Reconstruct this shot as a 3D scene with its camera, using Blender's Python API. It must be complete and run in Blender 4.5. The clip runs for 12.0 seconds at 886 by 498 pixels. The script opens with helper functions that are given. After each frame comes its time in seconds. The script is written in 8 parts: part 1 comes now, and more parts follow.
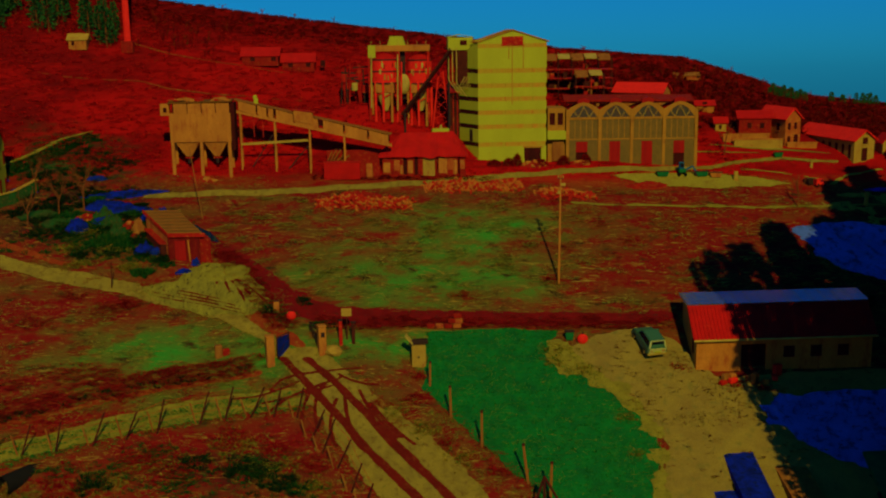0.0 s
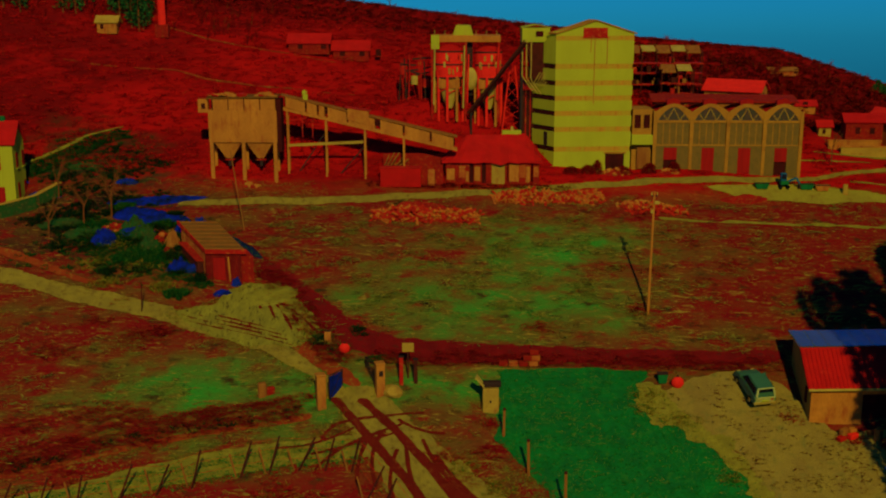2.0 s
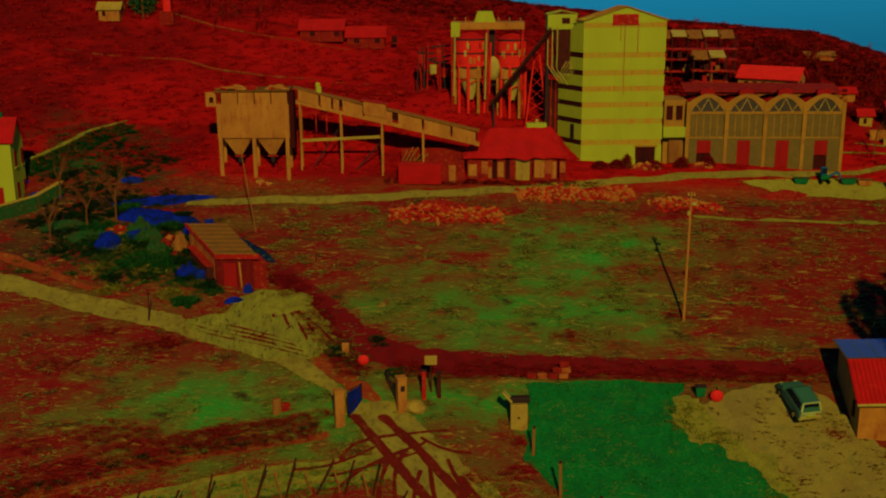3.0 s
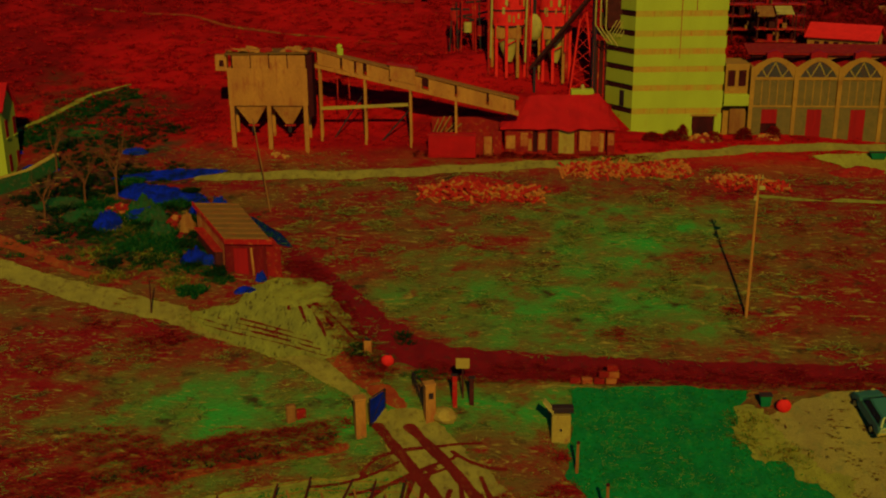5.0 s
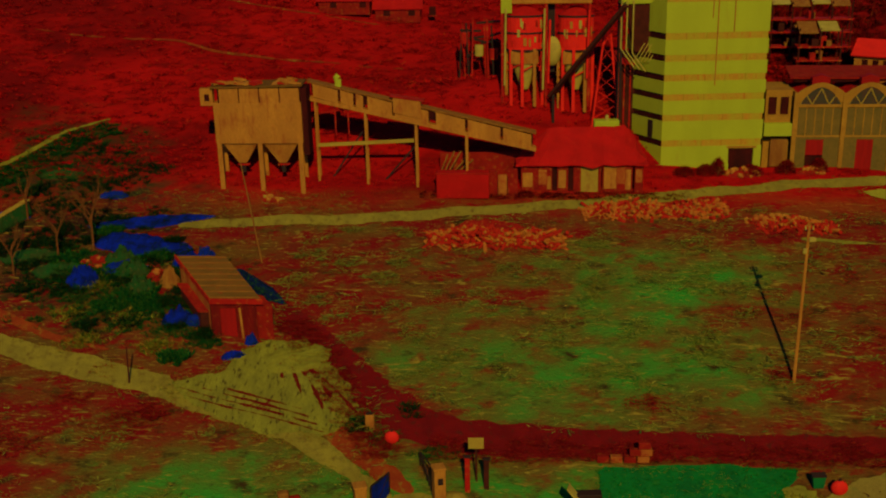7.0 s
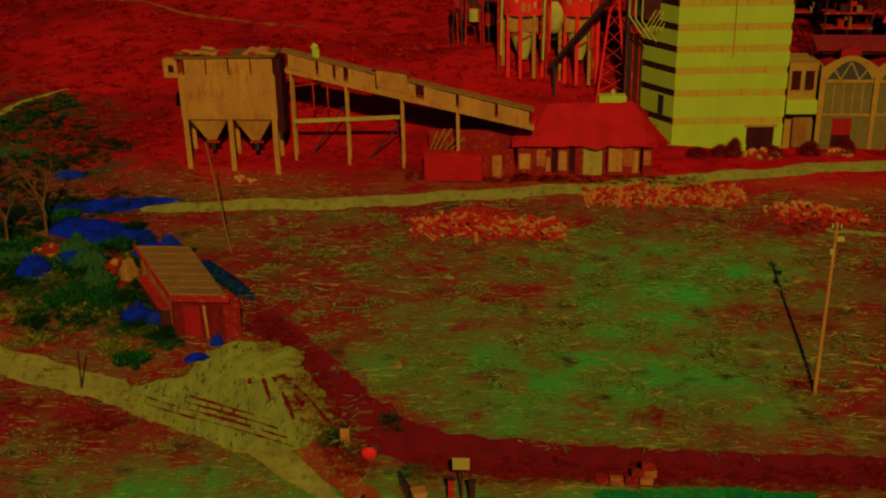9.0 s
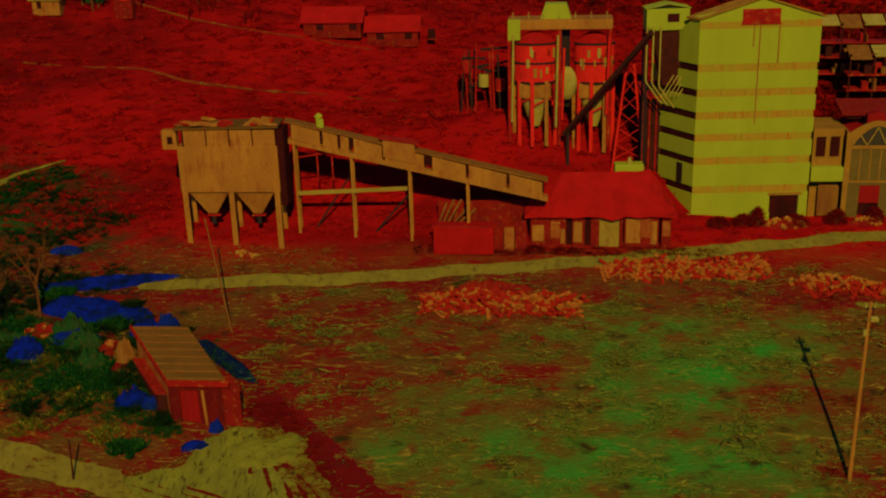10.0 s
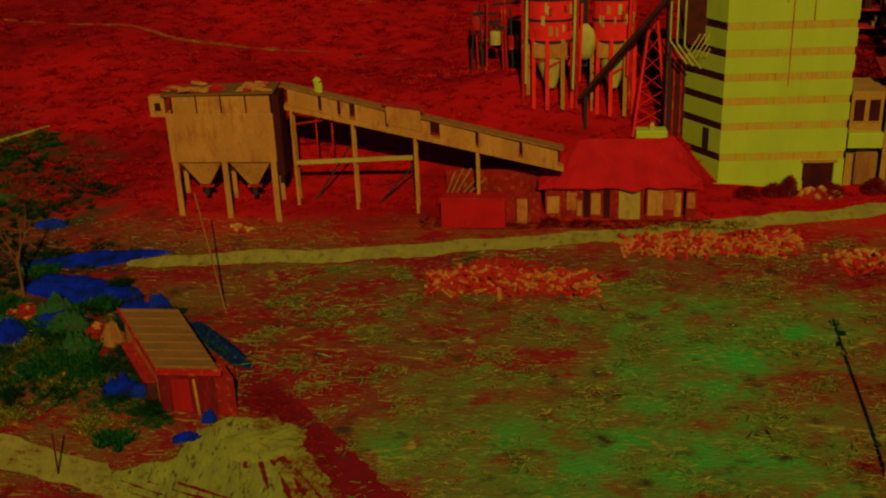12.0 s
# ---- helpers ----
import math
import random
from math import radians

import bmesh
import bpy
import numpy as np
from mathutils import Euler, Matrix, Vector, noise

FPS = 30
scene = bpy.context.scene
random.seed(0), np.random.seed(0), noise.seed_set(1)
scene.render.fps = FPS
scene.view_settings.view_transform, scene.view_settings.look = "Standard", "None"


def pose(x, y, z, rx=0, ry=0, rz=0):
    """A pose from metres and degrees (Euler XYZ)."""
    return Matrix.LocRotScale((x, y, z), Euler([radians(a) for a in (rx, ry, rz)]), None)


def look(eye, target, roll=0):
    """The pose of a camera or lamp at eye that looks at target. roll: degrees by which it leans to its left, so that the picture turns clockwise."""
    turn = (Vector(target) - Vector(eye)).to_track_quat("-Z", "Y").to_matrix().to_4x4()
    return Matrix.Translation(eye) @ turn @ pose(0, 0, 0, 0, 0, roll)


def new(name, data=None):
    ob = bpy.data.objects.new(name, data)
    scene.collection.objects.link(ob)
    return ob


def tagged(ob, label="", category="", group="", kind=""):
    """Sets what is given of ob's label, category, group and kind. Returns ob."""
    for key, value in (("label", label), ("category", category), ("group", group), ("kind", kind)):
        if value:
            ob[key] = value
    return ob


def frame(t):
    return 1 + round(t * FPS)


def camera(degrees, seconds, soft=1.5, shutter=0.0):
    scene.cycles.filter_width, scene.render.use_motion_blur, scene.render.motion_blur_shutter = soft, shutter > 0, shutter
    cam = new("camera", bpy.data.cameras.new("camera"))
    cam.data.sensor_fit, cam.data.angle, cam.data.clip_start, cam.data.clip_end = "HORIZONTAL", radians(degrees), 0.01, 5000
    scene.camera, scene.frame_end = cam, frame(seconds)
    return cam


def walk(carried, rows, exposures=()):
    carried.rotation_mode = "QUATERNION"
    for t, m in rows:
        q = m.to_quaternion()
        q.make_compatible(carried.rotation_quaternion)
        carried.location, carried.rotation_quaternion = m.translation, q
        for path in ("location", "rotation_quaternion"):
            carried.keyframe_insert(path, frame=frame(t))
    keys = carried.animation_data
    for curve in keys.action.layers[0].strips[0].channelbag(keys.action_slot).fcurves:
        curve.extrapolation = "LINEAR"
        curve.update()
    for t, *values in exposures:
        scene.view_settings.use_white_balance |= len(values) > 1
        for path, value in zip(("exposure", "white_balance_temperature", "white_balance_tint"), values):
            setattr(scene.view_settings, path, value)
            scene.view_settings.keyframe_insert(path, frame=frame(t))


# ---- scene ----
EXPO = -1.15
cam = camera(42.5, 12.0, soft=2.1)
PATH = [
    (0, (0.00, 0.00, 24.38), (-1.56, 97.73, 3.24), -0.84),
    (0.5, (-1.08, 4.22, 24.67), (-3.39, 101.83, 3.07), -0.77),
    (1, (-2.03, 8.35, 25.12), (-5.08, 105.60, 2.03), -0.36),
    (1.5, (-3.28, 12.18, 25.86), (-6.54, 109.29, 2.20), -0.34),
    (2, (-4.59, 15.82, 26.64), (-8.64, 112.79, 2.54), -0.09),
    (2.5, (-5.45, 19.18, 27.60), (-9.92, 115.61, 1.51), 0.12),
    (3, (-6.27, 22.48, 28.45), (-10.98, 118.67, 1.53), -0.43),
    (5, (-6.96, 33.99, 29.49), (-14.45, 128.33, -2.84), -0.53),
    (5.5, (-6.81, 36.81, 30.11), (-14.26, 131.04, -2.54), -0.59),
    (6, (-6.81, 39.55, 30.59), (-15.33, 133.10, -3.68), 0.37),
    (6.5, (-7.02, 42.30, 31.13), (-16.53, 135.85, -2.91), -1.16),
    (7, (-7.22, 45.06, 31.58), (-16.20, 138.76, -2.18), -1.41),
    (9, (-6.49, 54.11, 32.09), (-16.12, 145.85, -6.53), -1.18),
    (9.5, (-6.51, 56.36, 32.46), (-16.46, 149.22, -3.29), -2.05),
    (10, (-6.71, 58.28, 32.75), (-17.49, 151.36, -2.16), -1.81),
    (10.5, (-6.82, 60.00, 33.03), (-17.69, 152.10, -4.39), -0.89),
    (11, (-6.81, 61.63, 33.25), (-18.21, 153.49, -4.58), -2.00),
    (11.5, (-6.81, 62.99, 33.39), (-18.16, 153.88, -6.76), -1.71),
    (12, (-6.70, 64.26, 33.48), (-18.93, 154.91, -6.94), -2.33),
]
walk(cam, [(t, look(eye, target, roll)) for t, eye, target, roll in PATH], [(0.0, EXPO), (12.0, EXPO)])

# ---- world and sun ----
TO_SUN = Vector((0.173, -0.798, 0.577)).normalized()
SKY_TILT = radians(3.4)
world = bpy.data.worlds.new("world")
scene.world = world
world.use_nodes = True
wn, wl = world.node_tree.nodes, world.node_tree.links
sky = wn.new("ShaderNodeTexSky")
sky.sky_type = "NISHITA"
sky.sun_disc = False
sky.sun_elevation = math.asin(TO_SUN.z) - SKY_TILT
sky.sun_rotation = math.atan2(TO_SUN.x, TO_SUN.y)
sky.air_density, sky.dust_density, sky.ozone_density = 1.0, 0.3, 2.0
# the sky is tilted to fit the camera's view of the warped hillside
sky_at, sky_turn = wn.new("ShaderNodeTexCoord"), wn.new("ShaderNodeMapping")
sky_turn.vector_type = "POINT"
sky_turn.inputs["Rotation"].default_value = (SKY_TILT, 0, 0)
wl.new(sky_at.outputs["Generated"], sky_turn.inputs["Vector"])
wl.new(sky_turn.outputs["Vector"], sky.inputs["Vector"])
tint = wn.new("ShaderNodeMix")
tint.data_type, tint.blend_type = "RGBA", "MULTIPLY"
tint.inputs["Factor"].default_value = 1.0
tint.inputs["B"].default_value = (0.018, 0.40, 0.97, 1)
wl.new(sky.outputs["Color"], tint.inputs["A"])
back = wn["Background"]
back.inputs["Strength"].default_value = 0.13
wl.new(tint.outputs["Result"], back.inputs["Color"])
sun = new("sun", bpy.data.lights.new("sun", "SUN"))
sun.data.energy, sun.data.angle, sun.data.color = 5.0, radians(0.5), (1.0, 0.83, 0.19)
sun.matrix_world = look(TO_SUN * 200, (0, 0, 0))


# ---- materials ----
def material(name, a, b, size=2.0, rough=0.85, metal=0.0, c=None, bump=0.3, fine=18.0, spread=(0.35, 0.65), island=0.0, stretch=(1, 1, 1), c_at=(0.55, 0.7)):
    """Two colours mixed by a coarse noise, a third one in blotches, and a fine grain with relief. Sizes in metres."""
    m = bpy.data.materials.new(name)
    m.use_nodes = True
    n, l = m.node_tree.nodes, m.node_tree.links
    bsdf = n["Principled BSDF"]
    bsdf.inputs["Roughness"].default_value, bsdf.inputs["Metallic"].default_value = rough, metal
    bsdf.inputs["Specular IOR Level"].default_value = 0.5 if rough < 0.6 else 0.08
    co = n.new("ShaderNodeTexCoord")
    mapping = n.new("ShaderNodeMapping")
    mapping.inputs["Scale"].default_value = stretch
    l.new(co.outputs["Object"], mapping.inputs["Vector"])

    def field(scale, detail, lo, hi):
        t = n.new("ShaderNodeTexNoise")
        t.inputs["Scale"].default_value, t.inputs["Detail"].default_value, t.inputs["Roughness"].default_value = scale, detail, 0.6
        l.new(mapping.outputs["Vector"], t.inputs["Vector"])
        r = n.new("ShaderNodeMapRange")
        r.inputs["From Min"].default_value, r.inputs["From Max"].default_value = lo, hi
        l.new(t.outputs["Fac"], r.inputs["Value"])
        return r.outputs["Result"]

    def mixed(f, x, y, blend="MIX"):
        k = n.new("ShaderNodeMix")
        k.data_type, k.blend_type = "RGBA", blend
        for socket, v in (("Factor", f), ("A", x), ("B", y)):
            if isinstance(v, (int, float)):
                k.inputs[socket].default_value = v
            elif isinstance(v, tuple):
                k.inputs[socket].default_value = (*v, 1)
            else:
                l.new(v, k.inputs[socket])
        return k.outputs["Result"]

    out = mixed(field(1 / size, 5, *spread), a, b)
    if c:
        out = mixed(field(2.7 / size, 6, *c_at), out, c)
    grain = field(fine / size, 4, 0.2, 0.8)
    g = n.new("ShaderNodeMapRange")
    g.inputs["To Min"].default_value, g.inputs["To Max"].default_value = 0.72, 1.2
    l.new(grain, g.inputs["Value"])
    hsv = n.new("ShaderNodeHueSaturation")
    l.new(out, hsv.inputs["Color"])
    if island:
        geo = n.new("ShaderNodeNewGeometry")
        r = n.new("ShaderNodeMapRange")
        r.inputs["To Min"].default_value, r.inputs["To Max"].default_value = 1 - island, 1 + island
        l.new(geo.outputs["Random Per Island"], r.inputs["Value"])
        mul = n.new("ShaderNodeMath")
        mul.operation = "MULTIPLY"
        l.new(g.outputs["Result"], mul.inputs[0])
        l.new(r.outputs["Result"], mul.inputs[1])
        l.new(mul.outputs["Value"], hsv.inputs["Value"])
    else:
        l.new(g.outputs["Result"], hsv.inputs["Value"])
    l.new(hsv.outputs["Color"], bsdf.inputs["Base Color"])
    if bump:
        bp = n.new("ShaderNodeBump")
        bp.inputs["Strength"].default_value, bp.inputs["Distance"].default_value = bump, 0.08
        l.new(grain, bp.inputs["Height"])
        l.new(bp.outputs["Normal"], bsdf.inputs["Normal"])
    return m


def island_ramp(name, stops, rough=0.9):
    """Each island of a mesh takes one colour of a ramp."""
    m = bpy.data.materials.new(name)
    m.use_nodes = True
    n, l = m.node_tree.nodes, m.node_tree.links
    bsdf = n["Principled BSDF"]
    bsdf.inputs["Roughness"].default_value = rough
    bsdf.inputs["Specular IOR Level"].default_value = 0.04
    geo, ramp = n.new("ShaderNodeNewGeometry"), n.new("ShaderNodeValToRGB")
    while len(ramp.color_ramp.elements) < len(stops):
        ramp.color_ramp.elements.new(0.5)
    for e, (p, col) in zip(ramp.color_ramp.elements, stops):
        e.position, e.color = p, (*col, 1)
    l.new(geo.outputs["Random Per Island"], ramp.inputs["Fac"])
    l.new(ramp.outputs["Color"], bsdf.inputs["Base Color"])
    return m


M_WHITE = material("ochre_white_paint", (0.41, 0.41, 0.02), (0.36, 0.36, 0.018), 3, 0.8, c=(0.36, 0.29, 0.016), bump=0.06, fine=90.0, stretch=(1, 1, 0.3), c_at=(0.6, 0.9))
M_STRIP = material("dusty_window_strip", (0.48, 0.22, 0.016), (0.40, 0.29, 0.016), 1.2, 0.7, c=(0.50, 0.14, 0.012), bump=0.05, stretch=(1, 1, 0.3))
# openings and recesses: their inner shade put into one dark colour; joints too
M_DARKFILL = material("shade_and_joint_dark", (0.07, 0.006, 0.005), (0.035, 0.005, 0.004), 1.0)
M_RUST = material("rust_red_steel", (0.48, 0.012, 0.006), (0.30, 0.008, 0.005), 1.2, 0.7, c=(0.5, 0.10, 0.015), bump=0.3)
M_REDROOF = material("red_clay_tile", (0.508, 0.00738, 0.00656), (0.394, 0.00656, 0.00574), 1.6, 0.85, c=(0.541, 0.0205, 0.00984), bump=0.5, c_at=(0.58, 0.8))
M_REDPAINT = material("red_paint", (0.84, 0.022, 0.011), (0.70, 0.016, 0.010), 0.7, 0.7, bump=0.1)
M_CONC = material("ochre_concrete", (0.50, 0.185, 0.022), (0.38, 0.13, 0.018), 2.0, 0.9, c=(0.30, 0.055, 0.012), bump=0.3, stretch=(1, 1, 0.35), c_at=(0.52, 0.75))
M_CONCPALE = material("pale_concrete", (0.42, 0.26, 0.03), (0.34, 0.20, 0.024), 2, 0.9, c=(0.30, 0.12, 0.02), bump=0.25)
M_HALL = material("hall_render", (0.42, 0.185, 0.018), (0.34, 0.14, 0.016), 2.5, 0.85, c=(0.27, 0.10, 0.012), bump=0.2)
M_PANE = material("dusty_pane", (0.20, 0.11, 0.018), (0.15, 0.09, 0.018), 0.9, 0.6, c=(0.12, 0.08, 0.012), bump=0.03)
M_ARCHGLASS = material("dark_arch_glass", (0.075, 0.03, 0.012), (0.04, 0.04, 0.015), 0.8, 0.4, bump=0.02)
M_DOOR = material("red_door", (0.36, 0.008, 0.006), (0.28, 0.007, 0.006), 0.8, 0.7, bump=0.15, stretch=(3, 3, 0.4))
M_SHED = material("dark_crimson_boards", (0.19, 0.006, 0.005), (0.13, 0.006, 0.005), 0.7, 0.85, c=(0.24, 0.03, 0.008), bump=0.4, stretch=(2, 2, 0.4))
M_BRICK = material("brick_red", (0.33, 0.012, 0.006), (0.22, 0.008, 0.005), 0.9, 0.9, c=(0.38, 0.08, 0.012), bump=0.5)
M_PLASTER = material("flaking_plaster", (0.46, 0.15, 0.02), (0.36, 0.06, 0.012), 1.1, 0.9, c=(0.34, 0.012, 0.008), bump=0.4)
M_WOOD = material("weathered_wood", (0.33, 0.13, 0.018), (0.24, 0.07, 0.012), 0.5, 0.85, bump=0.4, stretch=(1, 1, 0.2))
M_WOODDARK = material("dark_wood", (0.09, 0.014, 0.008), (0.05, 0.010, 0.006), 0.6, 0.85, bump=0.4)
M_STEEL = material("dark_steel", (0.05, 0.02, 0.015), (0.03, 0.02, 0.018), 0.8, 0.6, 0.2, bump=0.1)
M_PALESTEEL = material("pale_steel", (0.48, 0.34, 0.05), (0.36, 0.24, 0.035), 0.8, 0.6, 0.0, bump=0.1)
# both blues colour real covers and also stand for shade on pale ground
M_BLUE = material("blue_cover_and_shade", (0.003, 0.018, 0.44), (0.002, 0.008, 0.12), 0.9, 0.65, c=(0.004, 0.012, 0.03), bump=0.8, c_at=(0.52, 0.7))
M_NAVY = material("navy_sheet_and_shade", (0.003, 0.018, 0.32), (0.002, 0.010, 0.10), 0.7, 0.65, c=(0.012, 0.03, 0.015), bump=0.4)
# dark navy for the shadow that the shed throws
M_SHEDSHADE = material("shed_shade_navy", (0.003, 0.010, 0.10), (0.002, 0.006, 0.03), 0.6, 0.6, c=(0.010, 0.05, 0.02), bump=0.6, c_at=(0.5, 0.62))
# blue of skylit shade, put into a ground colour
M_GROUNDSHADE = material("blue_ground_shade", (0.08, 0.15, 0.60), (0.05, 0.12, 0.46), 2.5, 0.6, c=(0.04, 0.06, 0.16), bump=0.5, fine=24, c_at=(0.5, 0.66))
M_WOODS = island_ramp("bare_maroon_woods", [(0.0, (0.068, 0.00204, 0.00136)), (0.5, (0.122, 0.00272, 0.00204)), (0.9, (0.204, 0.00408, 0.00272)), (1.0, (0.109, 0.034, 0.00544))])
M_FELT = material("brown_roofing_felt", (0.20, 0.08, 0.012), (0.15, 0.065, 0.011), 1.2, 0.9, c=(0.25, 0.05, 0.010), bump=0.4)
M_GREYROOF = material("grey_metal_roof", (0.40, 0.52, 0.66), (0.34, 0.46, 0.60), 2.5, 0.2, 0.9, bump=0.05)
M_GREEN = material("green_paint", (0.006, 0.14, 0.03), (0.005, 0.10, 0.025), 0.8, 0.7, bump=0.1)
M_MOSS = material("mossy_wall", (0.010, 0.07, 0.012), (0.03, 0.045, 0.010), 0.8, 0.95, bump=0.4, c=(0.10, 0.07, 0.015))
M_TEAL = material("teal_paint", (0.005, 0.10, 0.20), (0.005, 0.08, 0.16), 0.8, 0.6, bump=0.1)
# one car paint in two colours: its sunlit rear, its skylit body
M_CARSUNLIT = material("sunlit_car_paint", (0.44, 0.46, 0.12), (0.40, 0.42, 0.11), 1.2, 0.45, bump=0.02)
M_CARSKYLIT = material("skylit_car_paint", (0.03, 0.12, 0.05), (0.025, 0.10, 0.045), 1.2, 0.55, 0.0, bump=0.0)
M_CARGLASS = material("car_glass", (0.012, 0.014, 0.03), (0.01, 0.012, 0.03), 1, 0.15, bump=0)
M_RUBBER = material("black_rubber", (0.010, 0.010, 0.010), (0.014, 0.012, 0.010), 0.4, 0.9)
M_YARD = material("pale_dirt_yard", (0.286, 0.204, 0.0306), (0.231, 0.15, 0.0272), 2.6, 0.95, c=(0.177, 0.15, 0.0272), bump=0.7, fine=22)
M_ROAD = material("pale_gravel_road", (0.299, 0.218, 0.0238), (0.224, 0.156, 0.0204), 1.4, 0.95, c=(0.15, 0.0816, 0.0136), bump=0.7, fine=20, c_at=(0.52, 0.72))
M_RUT = material("red_wheel_rut", (0.143, 0.00816, 0.00408), (0.109, 0.0068, 0.0034), 1.6, 0.95, c=(0.177, 0.0272, 0.0068), bump=0.4)
M_VERGE = material("bare_orange_earth", (0.29, 0.045, 0.008), (0.22, 0.022, 0.0065), 1.5, 0.95, c=(0.245, 0.122, 0.0136), bump=0.5)
M_LAWN = material("mown_lawn", (0.00476, 0.17, 0.0238), (0.00544, 0.109, 0.0204), 1.6, 0.95, c=(0.034, 0.17, 0.0204), bump=0.9, fine=14, c_at=(0.56, 0.75))
M_REDBANK = material("red_clay_bank", (0.20, 0.005, 0.006), (0.14, 0.004, 0.005), 1.3, 0.95, c=(0.10, 0.012, 0.008), bump=0.8)
M_PAD = material("pale_concrete_pad", (0.286, 0.245, 0.0204), (0.245, 0.19, 0.0177), 3, 0.9, c=(0.204, 0.122, 0.0136), bump=0.2)
M_STRAW = material("straw_gravel", (0.272, 0.231, 0.0204), (0.197, 0.163, 0.0163), 1.0, 0.95, c=(0.15, 0.102, 0.0136), bump=0.6)
M_BARK = material("grey_bark", (0.22, 0.07, 0.015), (0.14, 0.04, 0.010), 0.4, 0.9, bump=0.5)
M_CONIFER = island_ramp("conifer_green", [(0.0, (0.006, 0.035, 0.010)), (0.6, (0.015, 0.075, 0.016)), (1.0, (0.04, 0.12, 0.02))])
M_SCRUB = island_ramp("bare_red_scrub", [(0.0, (0.28, 0.0034, 0.004)), (0.5, (0.44, 0.0048, 0.005)), (0.9, (0.53, 0.0075, 0.0065)), (1.0, (0.435, 0.0476, 0.00952))])
M_TUFT = island_ramp("dry_grass", [(0.0, (0.034, 0.15, 0.00816)), (0.3, (0.0816, 0.116, 0.00816)), (0.45, (0.177, 0.068, 0.0068)), (0.65, (0.218, 0.15, 0.0136)), (0.9, (0.354, 0.286, 0.0272)), (1.0, (0.231, 0.0204, 0.00544))])
M_LAWNBLADE = island_ramp("lawn_blade", [(0.0, (0.00272, 0.109, 0.0136)), (0.7, (0.0068, 0.177, 0.0204)), (0.95, (0.068, 0.204, 0.0204)), (1.0, (0.204, 0.19, 0.0204))])
M_STRAWBLADE = island_ramp("cut_straw", [(0.0, (0.0816, 0.177, 0.0204)), (0.6, (0.258, 0.245, 0.0272)), (1.0, (0.34, 0.299, 0.034))])
M_LITTER = island_ramp("leaf_litter", [(0.0, (0.068, 0.0136, 0.00408)), (0.5, (0.163, 0.034, 0.00816)), (0.8, (0.0952, 0.0816, 0.0136)), (1.0, (0.272, 0.177, 0.0272))])
M_DARKSHRUB = island_ramp("dark_shrub", [(0.0, (0.00272, 0.0122, 0.00544)), (0.6, (0.00544, 0.0272, 0.0068)), (0.9, (0.0204, 0.0408, 0.0068)), (1.0, (0.0816, 0.0136, 0.00408))])
M_BRAMBLE = island_ramp("red_bramble", [(0.0, (0.16, 0.0048, 0.0064)), (0.5, (0.288, 0.0072, 0.0096)), (0.9, (0.368, 0.0112, 0.0112)), (1.0, (0.368, 0.096, 0.016))])
M_CHURN = material("churned_gravel", (0.299, 0.258, 0.0238), (0.204, 0.17, 0.019), 0.9, 0.95, c=(0.068, 0.034, 0.00952), bump=0.8, stretch=(1.5, 0.32, 1), c_at=(0.55, 0.68))
M_GREENWEED = island_ramp("green_weed", [(0.0, (0.00272, 0.034, 0.00816)), (0.6, (0.0068, 0.0748, 0.0109)), (1.0, (0.0476, 0.102, 0.0109))])


